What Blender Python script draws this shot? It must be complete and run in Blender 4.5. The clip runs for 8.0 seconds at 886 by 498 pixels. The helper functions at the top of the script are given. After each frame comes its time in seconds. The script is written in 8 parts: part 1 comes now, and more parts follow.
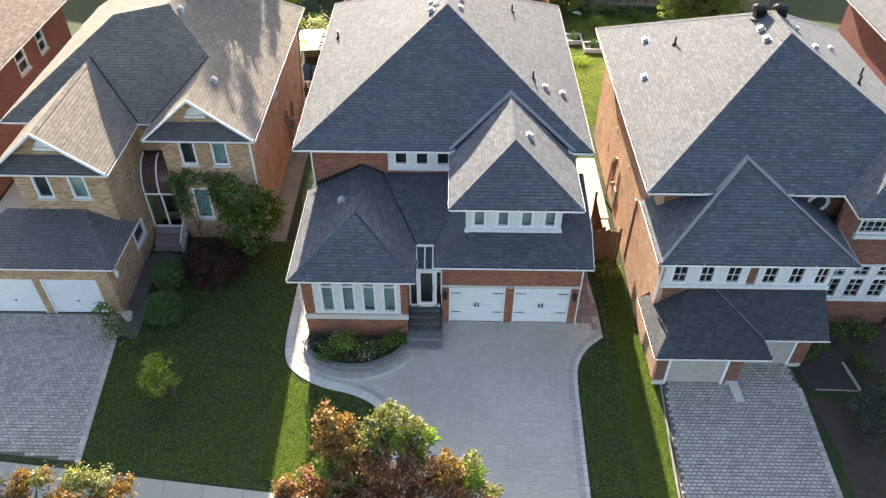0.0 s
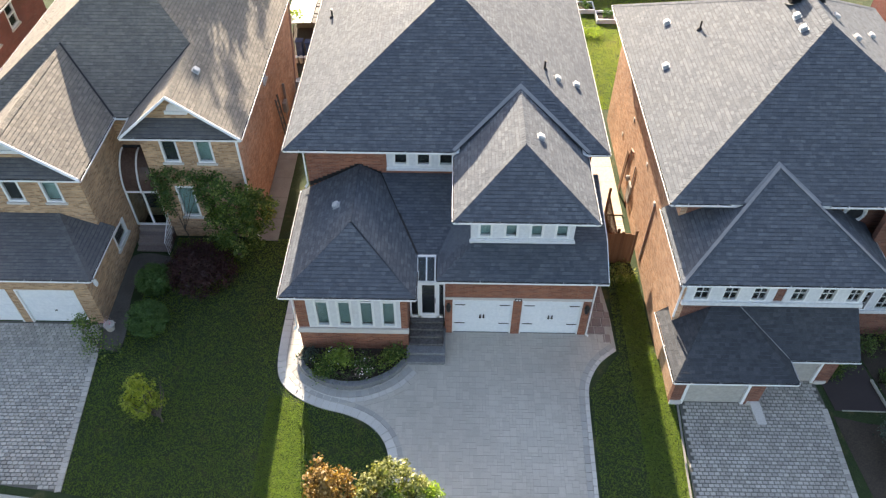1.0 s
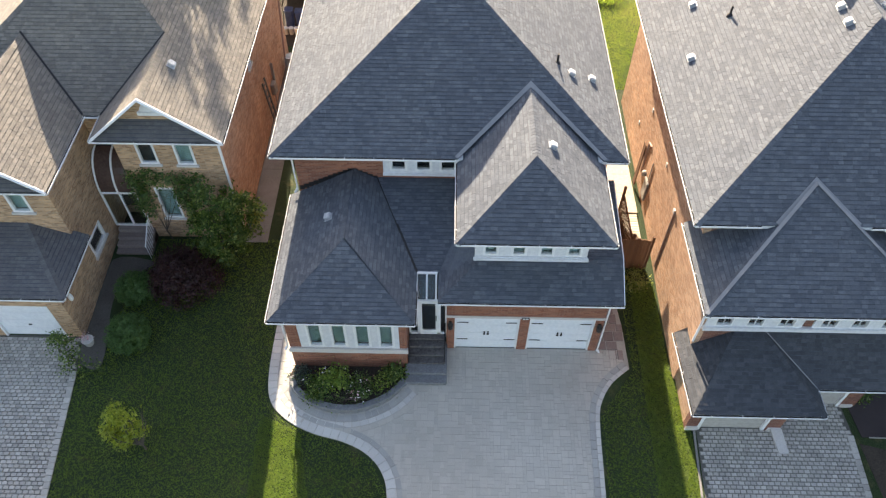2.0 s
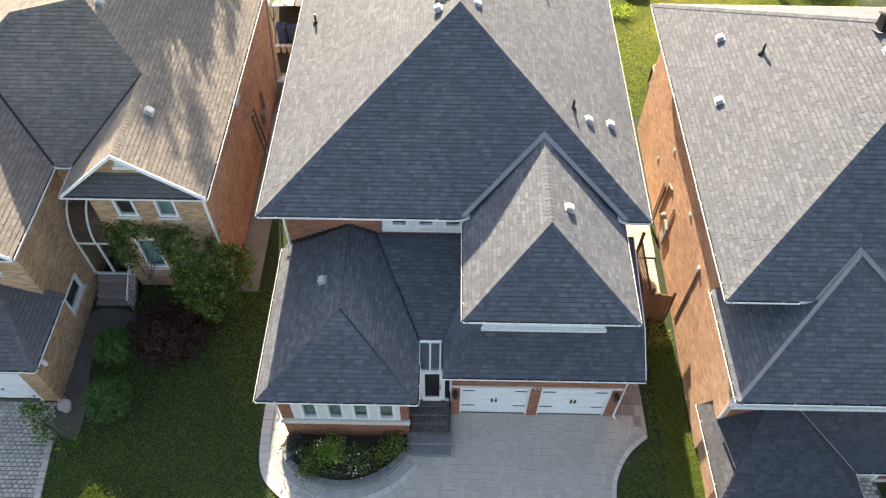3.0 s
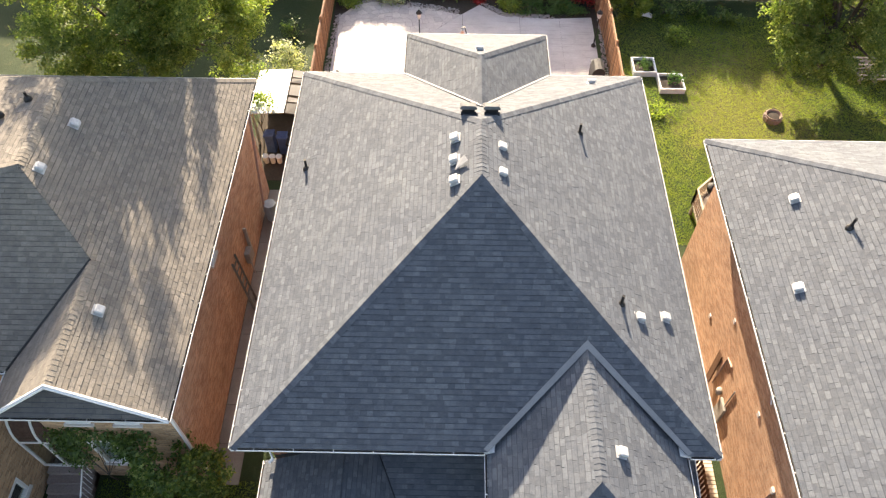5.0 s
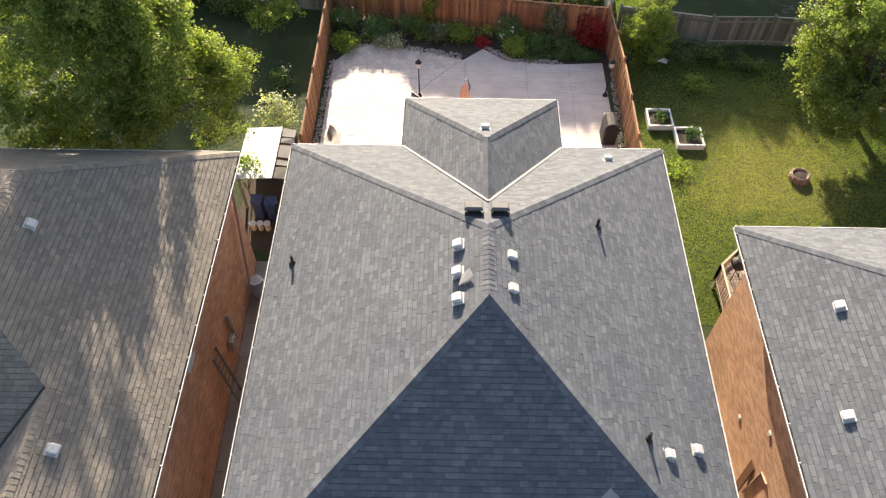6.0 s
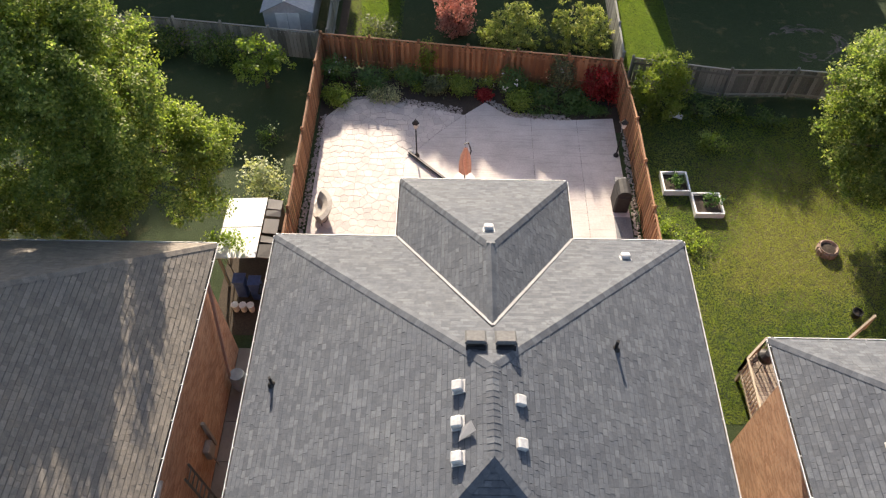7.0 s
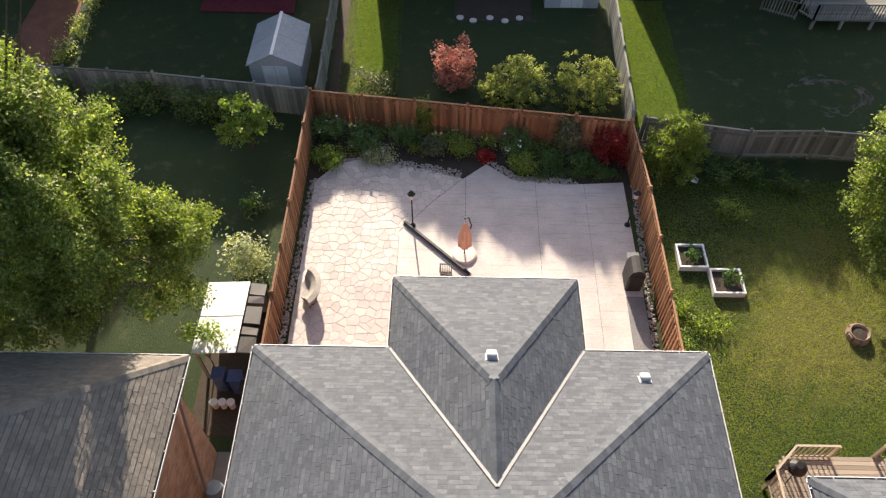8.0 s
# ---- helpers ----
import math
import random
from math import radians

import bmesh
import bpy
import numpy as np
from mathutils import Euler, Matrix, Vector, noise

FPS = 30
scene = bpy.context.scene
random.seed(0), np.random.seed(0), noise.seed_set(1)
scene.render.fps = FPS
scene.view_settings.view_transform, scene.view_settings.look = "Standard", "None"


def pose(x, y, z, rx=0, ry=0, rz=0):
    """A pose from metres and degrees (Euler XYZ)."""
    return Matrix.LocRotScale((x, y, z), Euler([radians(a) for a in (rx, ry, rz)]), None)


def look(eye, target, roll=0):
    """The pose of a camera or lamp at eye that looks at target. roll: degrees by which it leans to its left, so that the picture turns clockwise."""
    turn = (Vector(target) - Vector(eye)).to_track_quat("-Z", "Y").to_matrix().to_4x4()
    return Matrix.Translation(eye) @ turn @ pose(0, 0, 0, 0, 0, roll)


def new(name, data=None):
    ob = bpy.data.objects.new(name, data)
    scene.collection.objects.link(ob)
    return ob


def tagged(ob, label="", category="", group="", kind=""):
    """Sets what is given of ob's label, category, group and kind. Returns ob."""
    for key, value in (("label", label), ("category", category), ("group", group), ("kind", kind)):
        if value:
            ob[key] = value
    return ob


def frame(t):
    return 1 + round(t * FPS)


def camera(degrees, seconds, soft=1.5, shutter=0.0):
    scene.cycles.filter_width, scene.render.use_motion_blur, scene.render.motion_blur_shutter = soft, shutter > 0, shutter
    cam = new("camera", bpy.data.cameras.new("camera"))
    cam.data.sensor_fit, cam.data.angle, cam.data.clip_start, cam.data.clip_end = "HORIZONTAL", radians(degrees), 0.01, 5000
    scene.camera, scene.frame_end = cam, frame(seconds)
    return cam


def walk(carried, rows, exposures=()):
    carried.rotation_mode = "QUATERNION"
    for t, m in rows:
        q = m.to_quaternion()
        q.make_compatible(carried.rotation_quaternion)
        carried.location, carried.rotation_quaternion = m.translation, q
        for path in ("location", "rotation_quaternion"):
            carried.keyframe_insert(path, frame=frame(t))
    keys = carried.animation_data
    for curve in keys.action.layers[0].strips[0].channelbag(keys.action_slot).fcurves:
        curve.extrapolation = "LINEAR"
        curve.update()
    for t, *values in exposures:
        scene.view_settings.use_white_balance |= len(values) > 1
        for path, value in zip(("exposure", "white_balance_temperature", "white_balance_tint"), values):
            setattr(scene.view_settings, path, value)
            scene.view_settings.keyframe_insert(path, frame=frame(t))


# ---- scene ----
cam = camera(62.1, 8.0, soft=1.25)
PATH = [
    (0, (-0.015, 0.477, 24.449), (-0.032, 1.968, 23.117), 0.3),
    (0.5, (-0.098, 2.156, 24.605), (-0.114, 3.599, 23.22), 0.4),
    (1, (-0.177, 3.949, 24.774), (-0.193, 5.337, 23.334), 0.4),
    (2.5, (-0.376, 9.692, 25.187), (-0.39, 10.9, 23.593), 0.5),
    (3, (-0.514, 11.607, 25.249), (-0.527, 12.803, 23.646), 0.5),
    (3.5, (-0.586, 13.548, 25.284), (-0.605, 14.745, 23.682), 0.3),
    (4, (-0.756, 15.534, 25.323), (-0.776, 16.729, 23.719), 0.2),
    (4.5, (-0.961, 17.51, 25.296), (-0.979, 18.705, 23.692), 0.3),
    (6, (-1.187, 23.524, 25.136), (-1.208, 24.716, 23.53), 0.1),
    (6.5, (-1.228, 25.503, 25.087), (-1.249, 26.696, 23.482), 0.1),
    (7, (-1.205, 27.52, 25.019), (-1.227, 28.717, 23.417), 0.1),
    (7.5, (-1.215, 29.475, 24.995), (-1.236, 30.678, 23.397), 0.0),
    (8, (-1.206, 31.423, 24.979), (-1.228, 32.628, 23.382), -0.0),
]
walk(cam, [(t, look(eye, target, roll)) for t, eye, target, roll in PATH], exposures=[(0, 2.05, 7300, 14), (2.5, 2.1, 7700, 14), (4.5, 2.13, 7900, 14), (6.0, 1.63, 7600, 14), (6.5, 1.38, 7400, 15), (8, 1.22, 7300, 15)])

# ---- world, sun and exposure ----
SUN = Vector((-0.30, 2.15, 1.0)).normalized()          # towards the sun
world = bpy.data.worlds.new("sky")
scene.world = world
world.use_nodes = True
wn = world.node_tree.nodes
sky = wn.new("ShaderNodeTexSky")
sky.sky_type, sky.sun_disc = "NISHITA", False
sky.sun_elevation = math.asin(SUN.z)
sky.sun_rotation = math.atan2(SUN.x, SUN.y) % math.tau
sky.altitude, sky.air_density, sky.dust_density, sky.ozone_density = 150, 1.0, 2.0, 1.0
world.node_tree.links.new(sky.outputs[0], wn["Background"].inputs[0])
wn["Background"].inputs[1].default_value = 0.108
sun = new("sun", bpy.data.lights.new("sun", "SUN"))
sun.data.energy, sun.data.angle, sun.data.color = 5.0, radians(0.55), (1.0, 0.91, 0.77)
sun.matrix_world = look(SUN * 100, (0, 0, 0))


# ---- materials ----
def nodes_of(name, rough=0.8, metal=0.0):
    m = bpy.data.materials.new(name)
    m.use_nodes = True
    nt = m.node_tree
    b = nt.nodes["Principled BSDF"]
    b.inputs["Roughness"].default_value, b.inputs["Metallic"].default_value = rough, metal
    return m, nt, b


def coords(nt, scale=(1, 1, 1), rot=(0, 0, 0)):
    tc = nt.nodes.new("ShaderNodeTexCoord")
    mp = nt.nodes.new("ShaderNodeMapping")
    mp.inputs["Scale"].default_value, mp.inputs["Rotation"].default_value = scale, rot
    geo = nt.nodes.new("ShaderNodeNewGeometry")
    nt.links.new(geo.outputs["Position"], mp.inputs["Vector"])
    return mp.outputs[0]


def noise_tex(nt, vec, scale, detail=4.0, rough=0.6):
    n = nt.nodes.new("ShaderNodeTexNoise")
    n.inputs["Scale"].default_value, n.inputs["Detail"].default_value, n.inputs["Roughness"].default_value = scale, detail, rough
    nt.links.new(vec, n.inputs["Vector"])
    return n.outputs["Fac"]


def ramp(nt, fac, stops):
    r = nt.nodes.new("ShaderNodeValToRGB")
    el = r.color_ramp.elements
    el[0].position, el[0].color = stops[0][0], (*stops[0][1], 1)
    el[1].position, el[1].color = stops[-1][0], (*stops[-1][1], 1)
    for p, c in stops[1:-1]:
        e = el.new(p)
        e.color = (*c, 1)
    nt.links.new(fac, r.inputs[0])
    return r.outputs[0]


def mix(nt, a, b, fac, mode="MIX"):
    n = nt.nodes.new("ShaderNodeMix")
    n.data_type, n.blend_type = "RGBA", mode
    for sock, val in ((n.inputs[0], fac), (n.inputs[6], a), (n.inputs[7], b)):
        if hasattr(val, "links"):
            nt.links.new(val, sock)
        elif isinstance(val, (int, float)):
            sock.default_value = val
        else:
            sock.default_value = (*val, 1)
    return n.outputs[2]


def calc(nt, op, a, b=0.0):
    n = nt.nodes.new("ShaderNodeMath")
    n.operation = op
    for sock, val in ((n.inputs[0], a), (n.inputs[1], b)):
        if hasattr(val, "links"):
            nt.links.new(val, sock)
        else:
            sock.default_value = val
    return n.outputs[0]


def bump(nt, bsdf, height, strength=0.3, dist=0.02):
    n = nt.nodes.new("ShaderNodeBump")
    n.inputs["Strength"].default_value, n.inputs["Distance"].default_value = strength, dist
    nt.links.new(height, n.inputs["Height"])
    nt.links.new(n.outputs[0], bsdf.inputs["Normal"])


def piece_random(nt):
    """One random number a piece: by mesh island, and by object."""
    g = nt.nodes.new("ShaderNodeNewGeometry")
    o = nt.nodes.new("ShaderNodeObjectInfo")
    return calc(nt, "FRACT", calc(nt, "ADD", g.outputs["Random Per Island"], o.outputs["Random"]))


def speckled(name, dark, light, scale=30.0, big=0.8, rough=0.85, metal=0.0, bumps=0.25, pieces=0.0, wear=0.35):
    """A surface with grain and larger stains between two colours; pieces: how much each piece differs."""
    m, nt, b = nodes_of(name, rough, metal)
    v = coords(nt)
    fine, large = noise_tex(nt, v, scale, 3), noise_tex(nt, v, big, 4)
    f = calc(nt, "ADD", calc(nt, "MULTIPLY", fine, 1 - wear), calc(nt, "MULTIPLY", large, wear))
    f = calc(nt, "ADD", calc(nt, "MULTIPLY", calc(nt, "SUBTRACT", f, 0.5), 2.2), 0.5)
    if pieces:
        f = calc(nt, "ADD", calc(nt, "MULTIPLY", f, 1 - pieces), calc(nt, "MULTIPLY", piece_random(nt), pieces))
    nt.links.new(ramp(nt, f, [(0.15, dark), (0.85, light)]), b.inputs["Base Color"])
    if bumps:
        bump(nt, b, fine, bumps, 0.01)
    return m


def brick_material(name, c1, c2, mortar, axis):
    """Stretcher bond at real size; axis: the wall runs along 'x' or 'y'."""
    m, nt, b = nodes_of(name, 0.9)
    geo = nt.nodes.new("ShaderNodeNewGeometry")
    sp = nt.nodes.new("ShaderNodeSeparateXYZ")
    cb = nt.nodes.new("ShaderNodeCombineXYZ")
    nt.links.new(geo.outputs["Position"], sp.inputs[0])
    nt.links.new(calc(nt, "ADD", sp.outputs["X"], sp.outputs["Y"]), cb.inputs[0])
    nt.links.new(sp.outputs["Z"], cb.inputs[1])
    br = nt.nodes.new("ShaderNodeTexBrick")
    nt.links.new(cb.outputs[0], br.inputs["Vector"])
    br.inputs["Color1"].default_value, br.inputs["Color2"].default_value, br.inputs["Mortar"].default_value = (*c1, 1), (*c2, 1), (*mortar, 1)
    br.inputs["Scale"].default_value = 1.0
    br.inputs["Brick Width"].default_value, br.inputs["Row Height"].default_value, br.inputs["Mortar Size"].default_value = 0.24, 0.075, 0.007
    br.inputs["Bias"].default_value = -0.1
    v = coords(nt)
    stain = noise_tex(nt, v, 0.9, 4)
    nt.links.new(mix(nt, br.outputs["Color"], ramp(nt, stain, [(0.3, (0.72, 0.7, 0.7)), (0.7, (1.1, 1.08, 1.05))]), 0.8, "MULTIPLY"), b.inputs["Base Color"])
    bump(nt, b, calc(nt, "SUBTRACT", noise_tex(nt, v, 60, 2), br.outputs["Fac"]), 0.5, 0.008)
    return m


def shingle_material(name, dark, mid, light):
    m, nt, b = nodes_of(name, 0.87)
    v = coords(nt)
    rnd = piece_random(nt)
    col = ramp(nt, rnd, [(0.0, dark), (0.25, dark), (0.45, mid), (0.75, mid), (0.92, light), (1.0, light)])
    grain = noise_tex(nt, v, 90, 2, 0.7)
    col = mix(nt, col, ramp(nt, grain, [(0.3, (0.6, 0.6, 0.62)), (0.7, (1.35, 1.33, 1.3))]), 0.85, "MULTIPLY")
    stain = noise_tex(nt, v, 0.5, 4)
    col = mix(nt, col, ramp(nt, stain, [(0.3, (0.88, 0.89, 0.92)), (0.7, (1.08, 1.06, 1.03))]), 0.9, "MULTIPLY")
    blotch = noise_tex(nt, v, 7, 3, 0.7)
    col = mix(nt, col, ramp(nt, blotch, [(0.32, (0.8, 0.82, 0.86)), (0.68, (1.16, 1.13, 1.09))]), 0.8, "MULTIPLY")
    nt.links.new(col, b.inputs["Base Color"])
    bump(nt, b, grain, 0.5, 0.006)
    return m


def grass_material(name):
    """Lawn: blades, mown patches, and a dry stretch round one spot of the back lawn."""
    m, nt, b = nodes_of(name, 0.9)
    v = coords(nt)
    blades = noise_tex(nt, coords(nt, (1, 0.6, 1)), 38, 3, 0.75)
    patch, wide = noise_tex(nt, v, 1.3, 5, 0.65), noise_tex(nt, v, 0.25, 3)
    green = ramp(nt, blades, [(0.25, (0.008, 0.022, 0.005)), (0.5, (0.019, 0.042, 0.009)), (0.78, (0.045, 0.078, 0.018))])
    green = mix(nt, green, ramp(nt, wide, [(0.3, (0.75, 0.85, 0.8)), (0.7, (1.25, 1.12, 1.0))]), 0.9, "MULTIPLY")
    dead = ramp(nt, blades, [(0.3, (0.10, 0.082, 0.03)), (0.75, (0.27, 0.22, 0.10))])
    far = nt.nodes.new("ShaderNodeVectorMath")
    far.operation = "DISTANCE"
    nt.links.new(v, far.inputs[0])
    far.inputs[1].default_value = (12.8, 47.2, 0.7)
    near = calc(nt, "MULTIPLY", calc(nt, "SUBTRACT", 5.6, far.outputs["Value"]), 0.1)
    f = calc(nt, "ADD", patch, calc(nt, "MAXIMUM", near, 0.0))
    f = ramp(nt, f, [(0.56, (0, 0, 0)), (0.84, (0.7, 0.7, 0.7))])
    nt.links.new(mix(nt, green, dead, f), b.inputs["Base Color"])
    bump(nt, b, blades, 0.9, 0.05)
    return m


def leaf_material(name, stops, glow=0.45, through_leaf=(2.0, 2.0, 0.8)):
    m, nt, b = nodes_of(name, 0.55)
    col = ramp(nt, piece_random(nt), stops)
    v = coords(nt)
    col = mix(nt, col, ramp(nt, noise_tex(nt, v, 0.9, 3), [(0.3, (0.75, 0.8, 0.7)), (0.7, (1.2, 1.12, 1.0))]), 0.8, "MULTIPLY")
    nt.links.new(col, b.inputs["Base Color"])
    tr = nt.nodes.new("ShaderNodeBsdfTranslucent")
    nt.links.new(mix(nt, col, through_leaf, 1.0, "MULTIPLY"), tr.inputs[0])
    mx = nt.nodes.new("ShaderNodeMixShader")
    mx.inputs[0].default_value = glow
    nt.links.new(b.outputs[0], mx.inputs[1])
    nt.links.new(tr.outputs[0], mx.inputs[2])
    nt.links.new(mx.outputs[0], nt.nodes["Material Output"].inputs[0])
    return m


def blade_material(name, stops, straw, amount, spot=None):
    """Grass blades: each differs a little, and broad and small patches turn towards straw, most of all round a bare spot."""
    m, nt, b = nodes_of(name, 0.6)
    v = coords(nt)
    col = ramp(nt, piece_random(nt), stops)
    f = calc(nt, "ADD", calc(nt, "MULTIPLY", noise_tex(nt, v, 0.28, 3), 0.6), calc(nt, "MULTIPLY", noise_tex(nt, v, 1.9, 4, 0.65), 0.4))
    if spot:
        far = nt.nodes.new("ShaderNodeVectorMath")
        far.operation = "DISTANCE"
        nt.links.new(v, far.inputs[0])
        far.inputs[1].default_value = spot
        f = calc(nt, "ADD", f, calc(nt, "MAXIMUM", calc(nt, "MULTIPLY", calc(nt, "SUBTRACT", 4.5, far.outputs["Value"]), 0.05), 0.0))
    col = mix(nt, col, straw, ramp(nt, f, [(0.42, (0, 0, 0)), (0.68, (amount,) * 3)]))
    col = mix(nt, col, ramp(nt, noise_tex(nt, v, 5, 3), [(0.3, (0.72, 0.75, 0.72)), (0.7, (1.18, 1.16, 1.1))]), 0.8, "MULTIPLY")
    nt.links.new(col, b.inputs["Base Color"])
    tr = nt.nodes.new("ShaderNodeBsdfTranslucent")
    nt.links.new(mix(nt, col, (2.15, 2.55, 0.6), 1.0, "MULTIPLY"), tr.inputs[0])
    mx = nt.nodes.new("ShaderNodeMixShader")
    mx.inputs[0].default_value = 0.6
    nt.links.new(b.outputs[0], mx.inputs[1])
    nt.links.new(tr.outputs[0], mx.inputs[2])
    nt.links.new(mx.outputs[0], nt.nodes["Material Output"].inputs[0])
    return m


def plank_material(name, dark, light, axis_scale):
    m, nt, b = nodes_of(name, 0.8)
    g = noise_tex(nt, coords(nt, axis_scale), 9, 4, 0.65)
    f = calc(nt, "ADD", calc(nt, "MULTIPLY", g, 0.45), calc(nt, "MULTIPLY", piece_random(nt), 0.55))
    nt.links.new(ramp(nt, f, [(0.2, dark), (0.8, light)]), b.inputs["Base Color"])
    bump(nt, b, g, 0.3, 0.01)
    return m


def patio_material(name, stones):
    """Stamped concrete stones that differ a little, or a brushed plank print."""
    m, nt, b = nodes_of(name, 0.62)
    v = coords(nt)
    tone = ramp(nt, noise_tex(nt, v, 0.7, 5), [(0.3, (0.41, 0.375, 0.362)), (0.7, (0.56, 0.52, 0.505))])
    tone = mix(nt, tone, ramp(nt, noise_tex(nt, v, 14, 3), [(0.3, (0.85, 0.85, 0.85)), (0.7, (1.1, 1.1, 1.1))]), 0.8, "MULTIPLY")
    if stones:
        tone = mix(nt, tone, ramp(nt, piece_random(nt), [(0.0, (0.86, 0.85, 0.86)), (1.0, (1.1, 1.09, 1.06))]), 1.0, "MULTIPLY")
        nt.links.new(tone, b.inputs["Base Color"])
        bump(nt, b, noise_tex(nt, v, 22, 4, 0.7), 0.35, 0.01)
    else:
        plank = ramp(nt, noise_tex(nt, coords(nt, (0.35, 5.5, 1)), 2.2, 3), [(0.34, (0, 0, 0)), (0.46, (1, 1, 1))])
        nt.links.new(mix(nt, mix(nt, tone, (0.85, 0.84, 0.83), 1.0, "MULTIPLY"), tone, plank), b.inputs["Base Color"])
        bump(nt, b, plank, 0.15, 0.015)
    return m


def glass_material(name):
    m, nt, b = nodes_of(name, 0.02)
    b.inputs["Base Color"].default_value = (0.82, 0.92, 0.9, 1)
    b.inputs["Transmission Weight"].default_value = 1.0
    b.inputs["IOR"].default_value = 1.45
    return m


M_SHINGLE = shingle_material("shingle_grey", (0.071, 0.084, 0.103), (0.088, 0.104, 0.126), (0.107, 0.125, 0.148))
# Darker shingle tones that paint the shadow line under each course.
M_BAND = shingle_material("grey_shadow_line", (0.046, 0.056, 0.071), (0.058, 0.069, 0.086), (0.072, 0.084, 0.102))
M_BAND_TAN = shingle_material("brown_shadow_line", (0.085, 0.079, 0.07), (0.11, 0.102, 0.09), (0.135, 0.125, 0.11))
# Darkened shingle copy: paints the deeper shade on the low garage roof.
M_SHINGLE_SHADED = shingle_material("shingle_grey_shaded", (0.044, 0.050, 0.060), (0.055, 0.062, 0.073), (0.07, 0.077, 0.088))
M_SHINGLE_TAN = shingle_material("shingle_weathered", (0.152, 0.141, 0.124), (0.178, 0.166, 0.146), (0.205, 0.19, 0.166))
M_SHINGLE_OLD = shingle_material("shingle_grey_blue", (0.108, 0.108, 0.112), (0.122, 0.122, 0.126), (0.138, 0.138, 0.14))
M_SHINGLE_RED = shingle_material("shingle_brown", (0.11, 0.08, 0.068), (0.15, 0.113, 0.096), (0.20, 0.152, 0.13))
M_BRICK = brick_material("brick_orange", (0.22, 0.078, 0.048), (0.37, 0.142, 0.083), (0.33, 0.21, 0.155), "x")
# Darker brick copy for the paned house, with its fronts' shade in the colour.
M_BRICK_SHADED = brick_material("brick_shaded", (0.15, 0.058, 0.042), (0.28, 0.11, 0.072), (0.28, 0.19, 0.15), "x")
# Paler brick copy for alley walls, painting grazing sun and bounced light.
M_BRICK_SIDE = brick_material("brick_side_brightened", (0.43, 0.235, 0.14), (0.70, 0.45, 0.295), (0.58, 0.46, 0.36), "y")
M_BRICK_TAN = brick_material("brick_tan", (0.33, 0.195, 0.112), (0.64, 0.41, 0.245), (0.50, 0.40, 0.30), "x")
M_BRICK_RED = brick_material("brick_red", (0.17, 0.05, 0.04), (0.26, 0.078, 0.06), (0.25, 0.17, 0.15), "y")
M_WHITE = speckled("white_paint", (0.70, 0.71, 0.72), (0.84, 0.84, 0.83), 12, 1.5, 0.5, bumps=0.05)
M_SIDING = speckled("pale_grey_panel", (0.60, 0.61, 0.635), (0.74, 0.75, 0.765), 9, 1.2, 0.6, bumps=0.08)
M_DOORWHITE = speckled("white_garage_paint", (0.68, 0.71, 0.74), (0.80, 0.82, 0.84), 8, 1.0, 0.45, bumps=0.05)
M_BEIGE = speckled("beige_garage_paint", (0.36, 0.34, 0.31), (0.46, 0.44, 0.41), 8, 1.0, 0.5, bumps=0.05)
M_GLASS = glass_material("window_glass")
# Near-black paint standing in for the darkness of unlit rooms and porches.
M_DARK = speckled("unlit_interior", (0.012, 0.014, 0.017), (0.03, 0.034, 0.04), 6, 1, 0.8)
M_BLIND = speckled("pale_teal_blind", (0.22, 0.32, 0.32), (0.34, 0.45, 0.45), 5, 2, 0.8)
M_STONE = speckled("grey_cut_stone", (0.13, 0.135, 0.145), (0.24, 0.245, 0.255), 16, 2.5, 0.85, bumps=0.5)
M_STEP = speckled("dark_weathered_stone", (0.045, 0.042, 0.044), (0.15, 0.143, 0.14), 9, 2.5, 0.8, bumps=0.5)
M_SILL = speckled("limestone_sill", (0.50, 0.47, 0.45), (0.64, 0.61, 0.58), 20, 2, 0.85)
M_PAVER = speckled("grey_paver", (0.385, 0.36, 0.315), (0.55, 0.515, 0.455), 40, 0.3, 0.8, bumps=0.25, pieces=0.25, wear=0.55)
M_PAVER_PALE = speckled("pale_border_paver", (0.46, 0.445, 0.42), (0.62, 0.6, 0.56), 50, 0.9, 0.88, bumps=0.3, pieces=0.3)
M_PAVER_DARK = speckled("slate_border_paver", (0.30, 0.292, 0.275), (0.43, 0.418, 0.39), 50, 0.9, 0.88, bumps=0.3, pieces=0.35)
M_COBBLE = speckled("grey_interlock", (0.275, 0.257, 0.23), (0.54, 0.505, 0.455), 45, 0.5, 0.9, bumps=0.5, pieces=0.4)
M_JOINT = speckled("joint_sand", (0.35, 0.33, 0.29), (0.47, 0.44, 0.39), 40, 2, 0.95)
M_JOINT_DARK = speckled("dark_joint_dirt", (0.075, 0.073, 0.065), (0.15, 0.145, 0.125), 30, 2, 0.95)
M_FLAG = speckled("purple_flagstone", (0.19, 0.15, 0.14), (0.32, 0.265, 0.245), 18, 1.5, 0.85, bumps=0.5, pieces=0.3)
M_SLATE = speckled("dark_slate_path", (0.06, 0.055, 0.05), (0.14, 0.13, 0.118), 25, 1.5, 0.85, bumps=0.4)
M_CONCRETE = speckled("sidewalk_concrete", (0.28, 0.28, 0.245), (0.42, 0.415, 0.37), 35, 0.8, 0.9, bumps=0.2, pieces=0.15)
M_PATH = speckled("grey_path_concrete", (0.17, 0.158, 0.14), (0.30, 0.285, 0.26), 30, 0.9, 0.9, bumps=0.25, wear=0.5)
